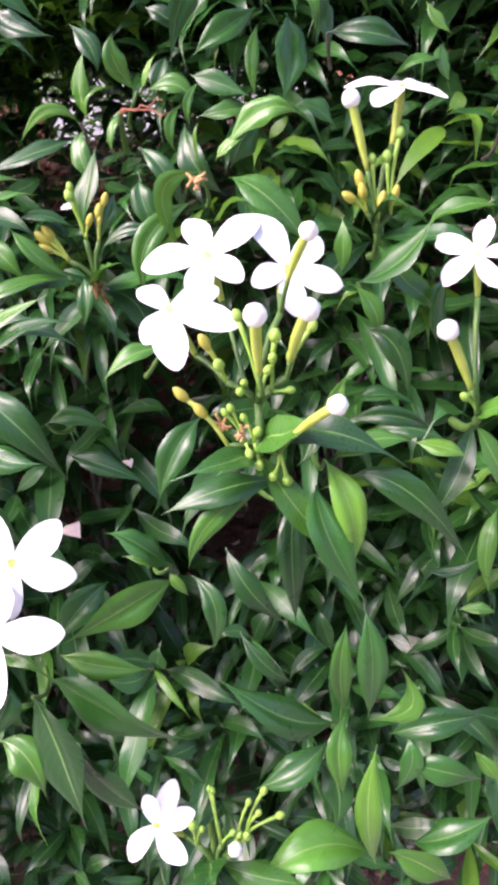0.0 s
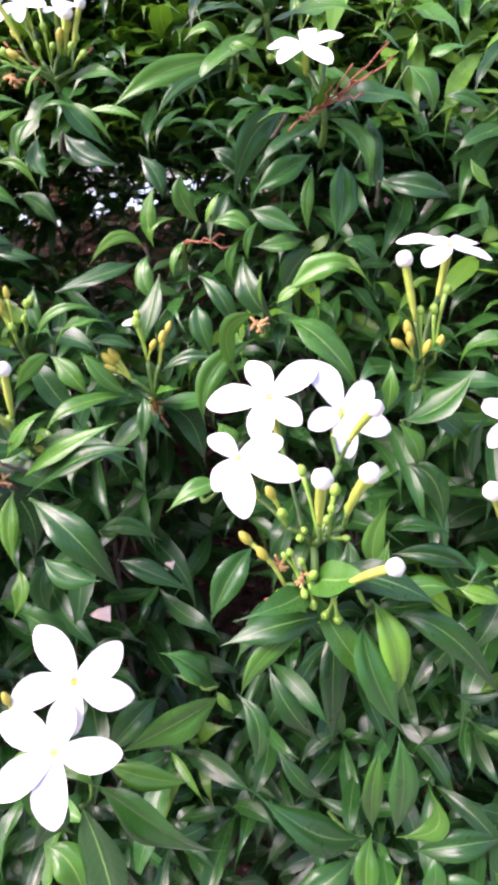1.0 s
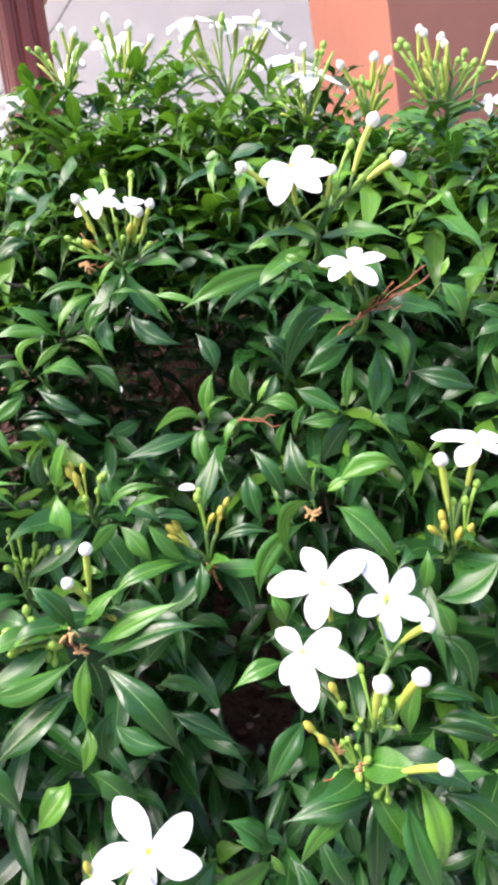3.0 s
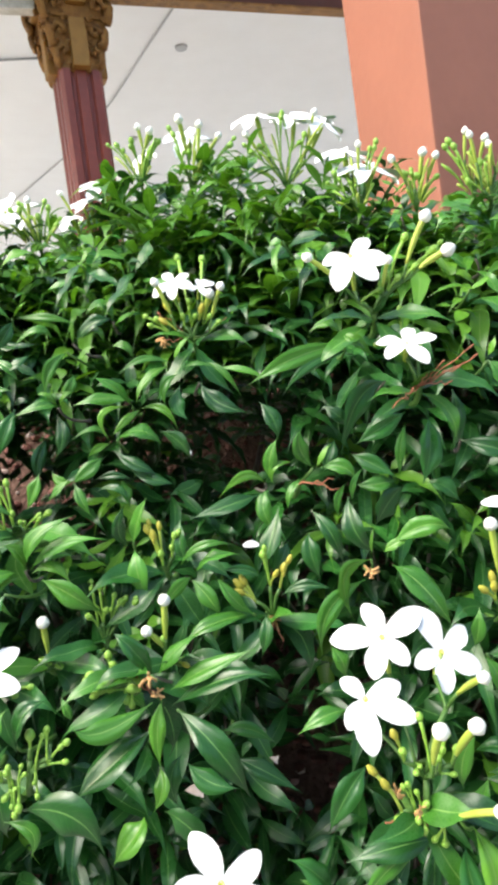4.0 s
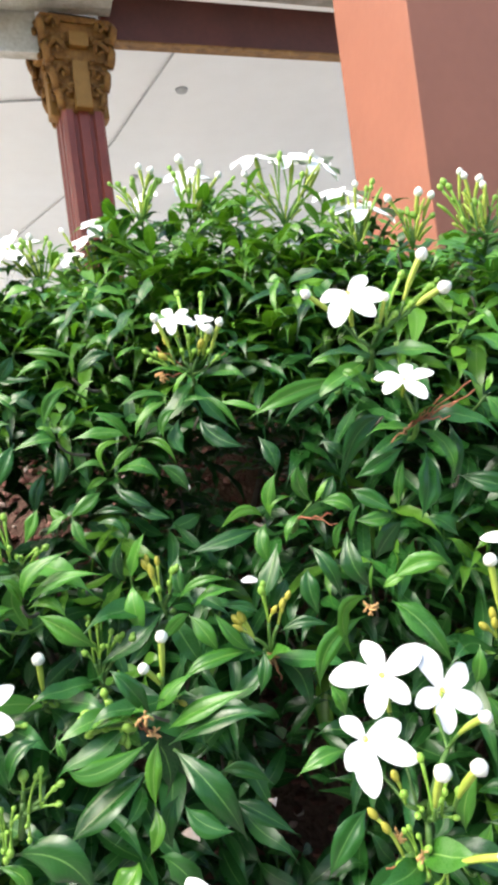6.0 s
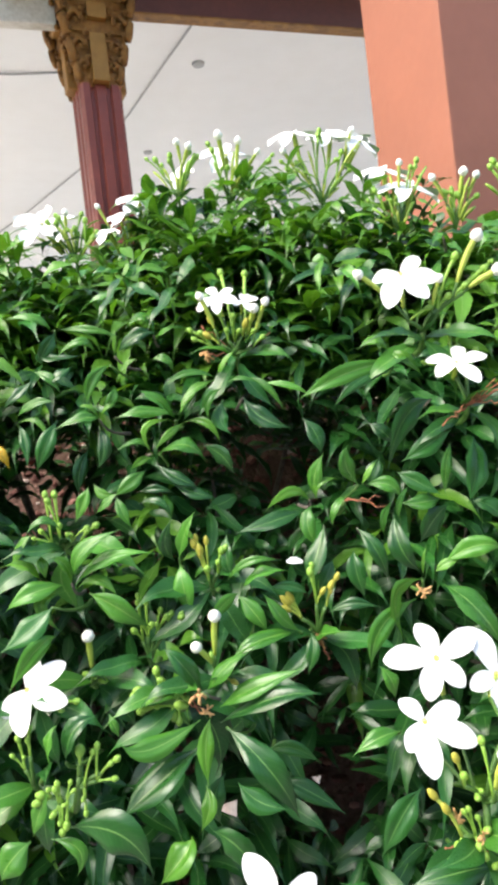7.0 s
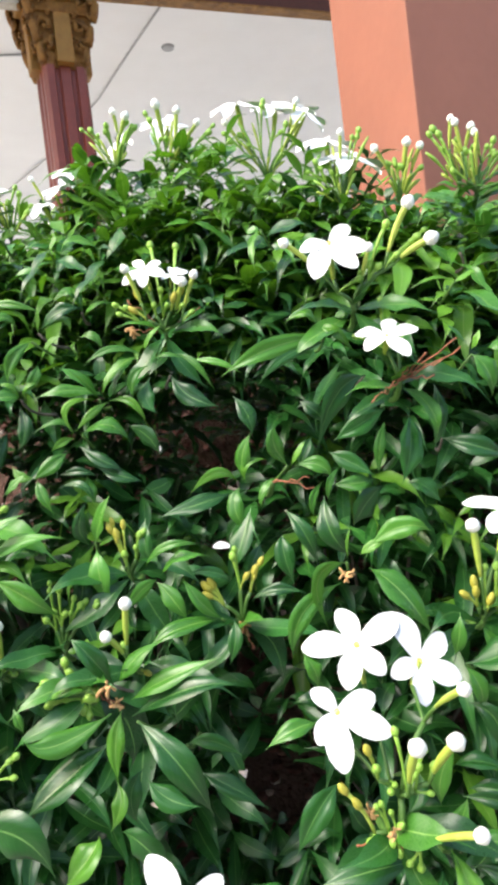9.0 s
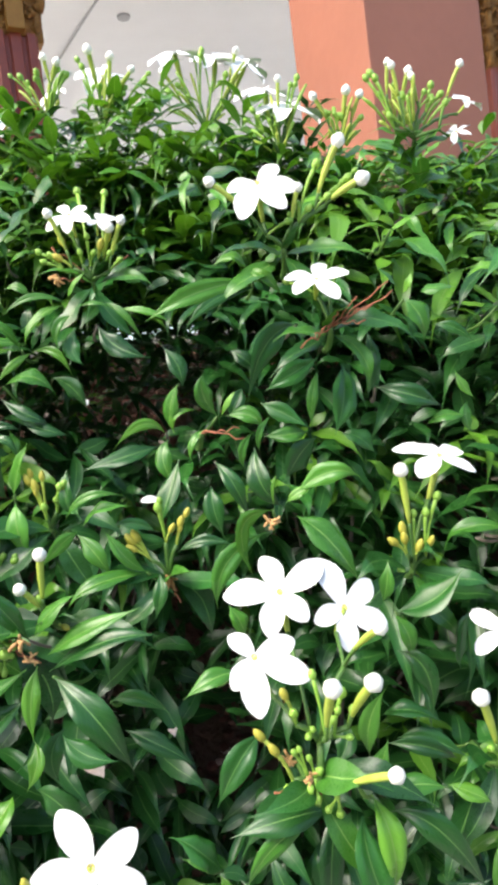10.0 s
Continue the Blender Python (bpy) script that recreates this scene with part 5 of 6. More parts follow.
shoot([
    ((-0.1079, 0.3400, 0.9938), (-0.1012, 0.3329, 1.0106), (-0.0887, 0.3364, 1.0175), (-0.59, -0.72, 0.37), 0.0115, "m"),
    ((-0.1158, 0.3400, 0.9926), (-0.1138, 0.3346, 1.0060), (-0.1103, 0.3350, 1.0154), (-0.83, -0.56, 0.08), 0.0080, "h"),
    ((-0.1273, 0.3400, 0.9608), (-0.1217, 0.3353, 0.9739), (-0.1151, 0.3342, 0.9851), (-0.44, -0.90, 0.01), 0.0081, "h"),
    ((-0.1098, 0.3400, 0.9627), (-0.0839, 0.3291, 0.9623), (-0.0713, 0.3312, 0.9410), (-0.13, -0.98, 0.18), 0.0197, "m"),
    ((-0.1194, 0.3400, 0.9584), (-0.1052, 0.3353, 0.9539), (-0.1085, 0.3366, 0.9406), (0.08, -0.97, 0.24), 0.0075, "h"),
    ((-0.1291, 0.3400, 0.9582), (-0.1382, 0.3361, 0.9521), (-0.1452, 0.3368, 0.9415), (-0.19, -0.91, 0.36), 0.0158, "h"),
    ((-0.0525, 0.3400, 0.9512), (-0.0582, 0.3336, 0.9448), (-0.0726, 0.3361, 0.9319), (-0.41, -0.71, 0.57), 0.0151, "y"),
    ((-0.0424, 0.3400, 0.9527), (-0.0307, 0.3315, 0.9481), (-0.0212, 0.3353, 0.9291), (-0.20, -0.98, 0.01), 0.0139, "m"),
    ((-0.0281, 0.3400, 0.9745), (-0.0183, 0.3356, 0.9660), (-0.0052, 0.3325, 0.9633), (0.06, -0.77, 0.63), 0.0113, "m"),
])
shoot([
    ((-0.1648, 0.4450, 1.1499), (-0.1534, 0.4360, 1.1435), (-0.1497, 0.4400, 1.1314), (0.30, -0.80, 0.50), 0.0066, "o"),
])
cluster((0.0769, 0.3000, 0.9732), [((0.0726, 0.3410, 1.0220), ((0.0675, 0.3523, 1.0364), (0.0477, 0.3436, 1.0230), (0.0647, 0.3298, 1.0066), (0.0822, 0.3316, 1.0106), (0.0939, 0.3468, 1.0317))), ((0.0999, 0.3400, 1.0113), ((0.0898, 0.3479, 1.0332), (0.0853, 0.3340, 1.0085), (0.0987, 0.3310, 0.9942), (0.1187, 0.3403, 1.0005), (0.1153, 0.3488, 1.0194))), ((0.0560, 0.3060, 1.0080), ((0.0472, 0.3117, 1.0163), (0.0462, 0.2975, 0.9998), (0.0546, 0.2908, 0.9904), (0.0767, 0.3010, 0.9985), (0.0730, 0.3111, 1.0110)))], [((0.0806, 0.2800, 1.0013), 0.0072, "r"), ((0.0962, 0.2850, 0.9990), 0.0072, "r"), ((0.1000, 0.2800, 1.0211), 0.0057, "p")], [((0.0862, 0.2950, 0.9927), "g", 0.0038), ((0.0675, 0.2950, 0.9881), "g", 0.0038), ((0.0898, 0.2950, 0.9858), "g", 0.0034), ((0.0978, 0.2950, 0.9933), "g", 0.0034), ((0.0721, 0.2950, 0.9789), "g", 0.0030), ((0.0871, 0.2950, 0.9759), "g", 0.0026), ((0.0652, 0.2950, 0.9950), "o", 0.0034), ((0.0763, 0.2950, 1.0014), "g", 0.0034), ((0.0816, 0.2950, 0.9829), "g", 0.0030), ((0.0739, 0.2950, 0.9813), "g", 0.0026), ((0.0841, 0.2950, 0.9863), "g", 0.0030)], foot=(0.0727, 0.3000, 0.9561))
cluster((0.0732, 0.3000, 0.9587), [], [((0.0967, 0.2680, 0.9736), 0.0061, "r")], [((0.0547, 0.2950, 0.9809), "o", 0.0034), ((0.0592, 0.2950, 0.9744), "o", 0.0034), ((0.0622, 0.2950, 0.9605), "g", 0.0030), ((0.0743, 0.2950, 0.9644), "g", 0.0034), ((0.0807, 0.2950, 0.9473), "g", 0.0034), ((0.0768, 0.2950, 0.9496), "g", 0.0030), ((0.0729, 0.2950, 0.9547), "g", 0.0030), ((0.0704, 0.2950, 0.9591), "g", 0.0030), ((0.0661, 0.2950, 0.9730), "g", 0.0026), ((0.0680, 0.2950, 0.9738), "g", 0.0026), ((0.0714, 0.2950, 0.9699), "g", 0.0026)], [(0.0566, 0.2960, 0.9587), (0.0734, 0.2960, 0.9531)])
cluster((0.1420, 0.3700, 1.0164), [((0.1622, 0.3740, 1.0687), ((0.1410, 0.3800, 1.0741), (0.1469, 0.3600, 1.0613), (0.1768, 0.3660, 1.0597), (0.1777, 0.3900, 1.0698), (0.1571, 0.3920, 1.0745)))], [((0.1382, 0.3600, 1.0647), 0.0070, "r")], [((0.1375, 0.3650, 1.0356), "o", 0.0039), ((0.1379, 0.3650, 1.0308), "o", 0.0039), ((0.1335, 0.3650, 1.0304), "o", 0.0039), ((0.1438, 0.3650, 1.0261), "o", 0.0039), ((0.1497, 0.3650, 1.0280), "o", 0.0034), ((0.1556, 0.3650, 1.0500), "g", 0.0039), ((0.1494, 0.3650, 1.0426), "g", 0.0039), ((0.1435, 0.3650, 1.0431), "g", 0.0034)])
cluster((0.1495, 0.3050, 0.9503), [((0.1568, 0.3050, 1.0030), (-0.20, -0.75, 0.60), (-1.27, 0.00, -0.52), 0.0290, 2)], [((0.1406, 0.2950, 0.9818), 0.0070, "r")], [((0.1445, 0.3000, 0.9589), "g", 0.0031)])
cluster((-0.0527, 0.3120, 0.8993), [((-0.0161, 0.3030, 0.9377), ((-0.0270, 0.3098, 0.9584), (0.0023, 0.3077, 0.9468), (0.0038, 0.3010, 0.9281), (-0.0202, 0.2964, 0.9204), (-0.0400, 0.3002, 0.9349))), ((-0.0243, 0.2890, 0.9202), ((-0.0426, 0.2961, 0.9339), (-0.0202, 0.2984, 0.9349), (-0.0015, 0.2877, 0.9153), (-0.0269, 0.2762, 0.8996), (-0.0456, 0.2821, 0.9116)))], [], [((-0.0400, 0.3000, 0.9361), "o", 0.0032)])
cluster((0.0207, 0.3100, 0.7884), [((0.0002, 0.3180, 0.8085), ((0.0104, 0.3273, 0.8205), (0.0166, 0.3183, 0.8103), (0.0098, 0.3075, 0.7969), (-0.0127, 0.3119, 0.8001), (-0.0031, 0.3259, 0.8175)))], [((0.0309, 0.3000, 0.8050), 0.0056, "r")], [((0.0170, 0.3050, 0.8153), "g", 0.0037), ((0.0465, 0.3050, 0.8232), "g", 0.0030), ((0.0399, 0.3050, 0.8199), "g", 0.0026), ((0.0500, 0.3050, 0.8109), "g", 0.0030), ((0.0424, 0.3050, 0.8141), "g", 0.0026), ((0.0356, 0.3050, 0.8054), "g", 0.0030), ((0.0307, 0.3050, 0.8081), "g", 0.0026), ((0.0278, 0.3050, 0.8288), "g", 0.0026), ((0.0270, 0.3050, 0.8298), "g", 0.0023), ((0.0358, 0.3050, 0.8043), "g", 0.0026), ((0.0197, 0.3050, 0.8130), "g", 0.0027), ((0.0331, 0.3050, 0.8061), "g", 0.0025), ((0.0314, 0.3050, 0.8024), "g", 0.0025)])
cluster((0.1242, 0.4120, 1.1407), [((0.1182, 0.4050, 1.1654), ((0.1018, 0.4094, 1.1684), (0.1226, 0.4152, 1.1756), (0.1360, 0.4061, 1.1678), (0.1254, 0.3910, 1.1524), (0.1043, 0.3987, 1.1583)))], [], [((0.1213, 0.4230, 1.1863), "g", 0.0046), ((0.1258, 0.4230, 1.1748), "g", 0.0039), ((0.1355, 0.4230, 1.1719), "g", 0.0039), ((0.1056, 0.4230, 1.1683), "g", 0.0033)], [(0.1049, 0.4000, 1.1306), (0.1109, 0.4000, 1.1352), (0.1560, 0.4000, 1.1546), (0.1544, 0.4000, 1.1598), (0.1457, 0.4000, 1.1492), (0.1261, 0.4000, 1.1470), (0.1371, 0.4000, 1.1535), (0.1402, 0.4000, 1.1413)])
cluster((0.1053, 0.4200, 1.1865), [((0.0947, 0.4160, 1.2204), ((0.0826, 0.4057, 1.2000), (0.0781, 0.4158, 1.2179), (0.1073, 0.4205, 1.2305), (0.1157, 0.4112, 1.2145), (0.1066, 0.4058, 1.2035)))], [((0.0699, 0.4100, 1.2208), 0.0060, "p"), ((0.1380, 0.4100, 1.2351), 0.0074, "p"), ((0.1478, 0.4100, 1.2153), 0.0081, "p"), ((0.1144, 0.4100, 1.2136), 0.0054, "r")], [((0.1265, 0.4150, 1.2263), "g", 0.0047), ((0.1421, 0.4150, 1.2177), "g", 0.0047), ((0.1302, 0.4150, 1.2093), "g", 0.0040), ((0.1196, 0.4150, 1.2040), "g", 0.0040), ((0.1079, 0.4150, 1.1988), "g", 0.0040), ((0.1150, 0.4150, 1.2049), "g", 0.0028), ((0.1393, 0.4150, 1.2161), "g", 0.0033), ((0.1149, 0.4150, 1.2072), "g", 0.0025), ((0.1469, 0.4150, 1.2214), "g", 0.0031), ((0.1096, 0.4150, 1.2016), "g", 0.0028)])
cluster((-0.0045, 0.4820, 1.1918), [((-0.0127, 0.4800, 1.2316), ((-0.0197, 0.4860, 1.2388), (-0.0269, 0.4758, 1.2224), (-0.0138, 0.4711, 1.2186), (0.0002, 0.4738, 1.2255), (-0.0019, 0.4813, 1.2359))), ((0.0035, 0.4830, 1.2274), ((0.0146, 0.4879, 1.2292), (0.0098, 0.4777, 1.2183), (-0.0028, 0.4788, 1.2245), (0.0034, 0.4876, 1.2332), (0.0094, 0.4886, 1.2321)))], [((-0.0239, 0.4718, 1.2301), 0.0059, "p"), ((0.0175, 0.4718, 1.2221), 0.0059, "p"), ((0.0098, 0.4718, 1.2186), 0.0067, "r")], [((-0.0088, 0.5050, 1.2519), "g", 0.0051), ((0.0078, 0.5050, 1.2491), "g", 0.0051), ((-0.0326, 0.4770, 1.2102), "g", 0.0038), ((-0.0260, 0.4770, 1.2075), "g", 0.0038), ((-0.0183, 0.4770, 1.2141), "o", 0.0042), ((0.0081, 0.4770, 1.2051), "g", 0.0038), ((-0.0090, 0.4770, 1.2072), "g", 0.0038), ((0.0030, 0.4770, 1.2095), "o", 0.0042), ((0.0132, 0.4770, 1.2006), "g", 0.0038), ((-0.0131, 0.4770, 1.2191), "g", 0.0038), ((-0.0207, 0.4770, 1.2049), "o", 0.0042), ((-0.0039, 0.4770, 1.2161), "g", 0.0038), ((-0.0013, 0.4770, 1.2063), "g", 0.0038), ((0.0071, 0.4770, 1.2128), "o", 0.0042), ((0.0116, 0.4770, 1.2084), "g", 0.0038), ((-0.0303, 0.4770, 1.2042), "g", 0.0038)], [(-0.0234, 0.4780, 1.1938), (0.0195, 0.4780, 1.2037), (-0.0255, 0.4780, 1.2132)])
cluster((-0.1057, 0.4000, 1.0111), [], [((-0.1028, 0.3900, 1.0380), 0.0070, "r")], [((-0.1065, 0.3950, 1.0164), "g", 0.0038), ((-0.0992, 0.3950, 1.0128), "g", 0.0038)])
cluster((-0.0316, 0.3700, 1.0161), [], [((-0.0317, 0.3600, 1.0486), 0.0065, "r"), ((-0.0417, 0.3600, 1.0345), 0.0059, "r")], [((-0.0353, 0.3650, 1.0275), "g", 0.0036), ((-0.0266, 0.3650, 1.0144), "o", 0.0030)])
cluster((-0.0725, 0.4000, 1.0184), [], [], [((-0.0703, 0.3950, 1.0523), "g", 0.0038), ((-0.0606, 0.3950, 1.0430), "g", 0.0038), ((-0.0527, 0.3950, 1.0419), "g", 0.0038), ((-0.0780, 0.3950, 1.0371), "g", 0.0038), ((-0.0691, 0.3950, 1.0392), "g", 0.0038), ((-0.0751, 0.3950, 1.0526), "g", 0.0026), ((-0.0633, 0.3950, 1.0469), "g", 0.0031), ((-0.0746, 0.3950, 1.0564), "g", 0.0026), ((-0.0737, 0.3950, 1.0411), "g", 0.0033), ((-0.0659, 0.3950, 1.0394), "g", 0.0029), ((-0.0575, 0.3950, 1.0445), "g", 0.0032), ((-0.0521, 0.3950, 1.0441), "g", 0.0026)])
cluster((-0.0339, 0.4050, 1.0549), [], [], [((-0.0403, 0.4000, 1.0791), "o", 0.0039), ((-0.0375, 0.4000, 1.0755), "o", 0.0039), ((-0.0263, 0.4000, 1.0747), "g", 0.0039), ((-0.0349, 0.4000, 1.0654), "g", 0.0039), ((-0.0287, 0.4000, 1.0685), "g", 0.0032), ((-0.0378, 0.4000, 1.0729), "o", 0.0024), ((-0.0340, 0.4000, 1.0803), "o", 0.0032), ((-0.0241, 0.4000, 1.0761), "g", 0.0036), ((-0.0392, 0.4000, 1.0829), "o", 0.0028)])
cluster((0.0228, 0.4000, 1.0227), [], [], [((0.0218, 0.3950, 1.0580), "g", 0.0045), ((0.0315, 0.3950, 1.0484), "o", 0.0038), ((0.0078, 0.3950, 1.0430), "o", 0.0045), ((0.0079, 0.3950, 1.0391), "o", 0.0038), ((0.0265, 0.3950, 1.0464), "o", 0.0032), ((0.0312, 0.3950, 1.0458), "o", 0.0023), ((0.0350, 0.3950, 1.0531), "o", 0.0032), ((0.0099, 0.3950, 1.0443), "o", 0.0042), ((0.0229, 0.3950, 1.0617), "g", 0.0033)], [(0.0268, 0.3960, 1.0088), (0.0230, 0.3960, 1.0174)])
cluster((-0.1121, 0.4000, 1.0872), [], [], [((-0.1133, 0.3950, 1.1166), "g", 0.0038), ((-0.1172, 0.3950, 1.1136), "g", 0.0038), ((-0.1222, 0.3950, 1.0975), "g", 0.0032), ((-0.0934, 0.3950, 1.0977), "g", 0.0038), ((-0.1083, 0.3950, 1.0941), "g", 0.0032), ((-0.1124, 0.3950, 1.0995), "g", 0.0032), ((-0.1265, 0.3950, 1.0945), "g", 0.0025), ((-0.1067, 0.3950, 1.0939), "g", 0.0025), ((-0.0983, 0.3950, 1.0951), "g", 0.0032), ((-0.1183, 0.3950, 1.1172), "g", 0.0036), ((-0.0986, 0.3950, 1.0971), "g", 0.0031)])
cluster((-0.1311, 0.3750, 1.0115), [((-0.1320, 0.3700, 1.0203), ((-0.1125, 0.3752, 1.0308), (-0.1103, 0.3620, 1.0141), (-0.1329, 0.3560, 1.0019), (-0.1439, 0.3637, 1.0097), (-0.1290, 0.3800, 1.0338)))], [], [((-0.1165, 0.3700, 1.0078), "g", 0.0036), ((-0.1084, 0.3700, 1.0116), "g", 0.0036)])
cluster((-0.1319, 0.3620, 0.9748), [], [], [((-0.1362, 0.3600, 0.9993), "g", 0.0035), ((-0.1307, 0.3600, 1.0036), "g", 0.0033), ((-0.1318, 0.3600, 0.9979), "g", 0.0027), ((-0.1397, 0.3600, 0.9910), "g", 0.0026), ((-0.1346, 0.3600, 0.9894), "g", 0.0023)])
cluster((-0.1021, 0.3380, 0.9822), [], [], [((-0.0913, 0.3350, 1.0016), "g", 0.0032), ((-0.0938, 0.3350, 0.9991), "g", 0.0029), ((-0.0836, 0.3350, 0.9946), "g", 0.0035), ((-0.0865, 0.3350, 0.9928), "g", 0.0030), ((-0.0855, 0.3350, 0.9858), "g", 0.0030), ((-0.1000, 0.3350, 0.9718), "g", 0.0027), ((-0.1006, 0.3350, 0.9782), "g", 0.0020)], (), (-0.1096, 0.3520, 0.9657))
cluster((-0.1111, 0.3380, 0.9779), [], [], [((-0.1190, 0.3350, 0.9819), "g", 0.0041), ((-0.1213, 0.3350, 0.9789), "g", 0.0038), ((-0.1129, 0.3350, 0.9833), "g", 0.0034), ((-0.1147, 0.3350, 0.9731), "g", 0.0035), ((-0.1126, 0.3350, 0.9687), "g", 0.0027), ((-0.1095, 0.3350, 0.9675), "g", 0.0038), ((-0.1118, 0.3350, 0.9645), "g", 0.0033), ((-0.1117, 0.3350, 0.9859), "g", 0.0030), ((-0.1057, 0.3350, 0.9862), "g", 0.0023), ((-0.1160, 0.3350, 0.9837), "g", 0.0027), ((-0.1049, 0.3350, 0.9823), "g", 0.0023), ((-0.1100, 0.3350, 0.9764), "g", 0.0021)], (), (-0.1115, 0.3520, 0.9645))
cluster((-0.1019, 0.3380, 0.9877), [], [], [((-0.0996, 0.3350, 0.9999), "g", 0.0050)], (), (-0.1096, 0.3520, 0.9657))
cluster((-0.0532, 0.3670, 1.0100), [], [], [((-0.0643, 0.3650, 1.0232), "g", 0.0042), ((-0.0619, 0.3650, 1.0187), "g", 0.0036), ((-0.0735, 0.3650, 1.0149), "g", 0.0046), ((-0.0759, 0.3650, 1.0128), "g", 0.0040), ((-0.0593, 0.3650, 1.0157), "g", 0.0030), ((-0.0514, 0.3650, 1.0088), "g", 0.0036)], [(-0.0477, 0.3660, 1.0122), (-0.0449, 0.3660, 0.9997), (-0.0391, 0.3660, 0.9984)])
cluster((-0.0566, 0.3670, 1.0069), [], [], [((-0.0717, 0.3650, 1.0063), "g", 0.0046), ((-0.0679, 0.3650, 1.0082), "g", 0.0044), ((-0.0734, 0.3650, 1.0045), "g", 0.0040), ((-0.0557, 0.3650, 1.0052), "g", 0.0050), ((-0.0583, 0.3650, 1.0011), "g", 0.0044), ((-0.0557, 0.3650, 0.9978), "g", 0.0036), ((-0.0653, 0.3650, 1.0058), "g", 0.0030), ((-0.0526, 0.3650, 1.0042), "g", 0.0030)], (), (-0.0514, 0.3720, 1.0042))
cluster((-0.0377, 0.6300, 1.3464), [((-0.0335, 0.6600, 1.3831), (-0.60, -0.55, 0.55), (1.00, 0.20, 0.10), 0.0442, 0)], [((-0.0335, 0.6200, 1.3927), 0.0060, "p"), ((-0.0246, 0.6200, 1.3882), 0.0070, "p")], [((-0.0534, 0.6250, 1.3816), "g", 0.0050), ((-0.0407, 0.6250, 1.3841), "g", 0.0050), ((-0.0187, 0.6250, 1.3804), "g", 0.0050), ((-0.0205, 0.6250, 1.3821), "g", 0.0038), ((-0.0246, 0.6250, 1.3851), "g", 0.0044), ((-0.0486, 0.6250, 1.3770), "g", 0.0035), ((-0.0418, 0.6250, 1.3792), "g", 0.0043), ((-0.0607, 0.6250, 1.3835), "g", 0.0035)])
cluster((0.0056, 0.6200, 1.3346), [((0.0086, 0.6600, 1.3943), (0.10, -0.75, 0.65), (1.00, 0.20, 0.10), 0.0516, 1)], [((0.0025, 0.6100, 1.3903), 0.0079, "p"), ((0.0183, 0.6100, 1.3840), 0.0069, "p"), ((0.0331, 0.6100, 1.3735), 0.0059, "p")], [((-0.0039, 0.6150, 1.3808), "g", 0.0049), ((0.0073, 0.6150, 1.3648), "g", 0.0049), ((0.0236, 0.6150, 1.3579), "g", 0.0049), ((0.0419, 0.6150, 1.3665), "g", 0.0049), ((0.0165, 0.6150, 1.3597), "g", 0.0045), ((0.0461, 0.6150, 1.3719), "g", 0.0037), ((0.0266, 0.6150, 1.3624), "g", 0.0040), ((0.0024, 0.6150, 1.3649), "g", 0.0036), ((-0.0066, 0.6150, 1.3865), "g", 0.0044), ((0.0244, 0.6150, 1.3642), "g", 0.0044)])
cluster((0.0897, 0.6450, 1.3346), [((0.0706, 0.6450, 1.4003), (-0.10, -0.50, 0.86), (1.00, 0.20, 0.10), 0.0504, 1), ((0.1049, 0.6550, 1.3977), (0.05, -0.52, 0.85), (1.00, 0.20, 0.10), 0.0501, 0), ((0.1286, 0.6450, 1.3872), (0.30, -0.62, 0.72), (1.00, 0.20, 0.10), 0.0473, 1), ((0.1256, 0.6750, 1.4054), (0.10, -0.55, 0.83), (1.00, 0.20, 0.10), 0.0474, 2)], [((0.0591, 0.6350, 1.3809), 0.0062, "p"), ((0.1203, 0.6350, 1.3928), 0.0062, "p")], [((0.0917, 0.6400, 1.3942), "g", 0.0051), ((0.0708, 0.6400, 1.3711), "g", 0.0051), ((0.1101, 0.6400, 1.3766), "g", 0.0051), ((0.0626, 0.6400, 1.3670), "g", 0.0051), ((0.1158, 0.6400, 1.3606), "g", 0.0051), ((0.0932, 0.6400, 1.3976), "g", 0.0048), ((0.1042, 0.6400, 1.3707), "g", 0.0042), ((0.1071, 0.6400, 1.3534), "g", 0.0039), ((0.1151, 0.6400, 1.3714), "g", 0.0036), ((0.0867, 0.6400, 1.3907), "g", 0.0036), ((0.0779, 0.6400, 1.3626), "g", 0.0036), ((0.0706, 0.6400, 1.3655), "g", 0.0041), ((0.0573, 0.6400, 1.3743), "g", 0.0041)])
cluster((0.1345, 0.5600, 1.2804), [((0.1318, 0.5800, 1.3363), (0.00, -0.52, 0.85), (1.00, 0.20, 0.10), 0.0490, 1), ((0.1466, 0.5600, 1.3149), (0.10, -0.52, 0.85), (1.00, 0.20, 0.10), 0.0536, 1)], [((0.1368, 0.5500, 1.3303), 0.0054, "p")], [((0.1514, 0.5550, 1.3326), "g", 0.0045), ((0.1175, 0.5550, 1.3123), "g", 0.0045), ((0.1345, 0.5550, 1.3058), "g", 0.0045), ((0.1289, 0.5550, 1.3038), "g", 0.0036), ((0.1360, 0.5550, 1.3105), "g", 0.0035), ((0.1209, 0.5550, 1.3074), "g", 0.0031), ((0.1463, 0.5550, 1.3279), "g", 0.0037), ((0.1118, 0.5550, 1.3063), "g", 0.0032), ((0.1392, 0.5550, 1.3070), "g", 0.0034), ((0.1499, 0.5550, 1.3279), "g", 0.0039), ((0.1322, 0.5550, 1.3011), "g", 0.0031)])
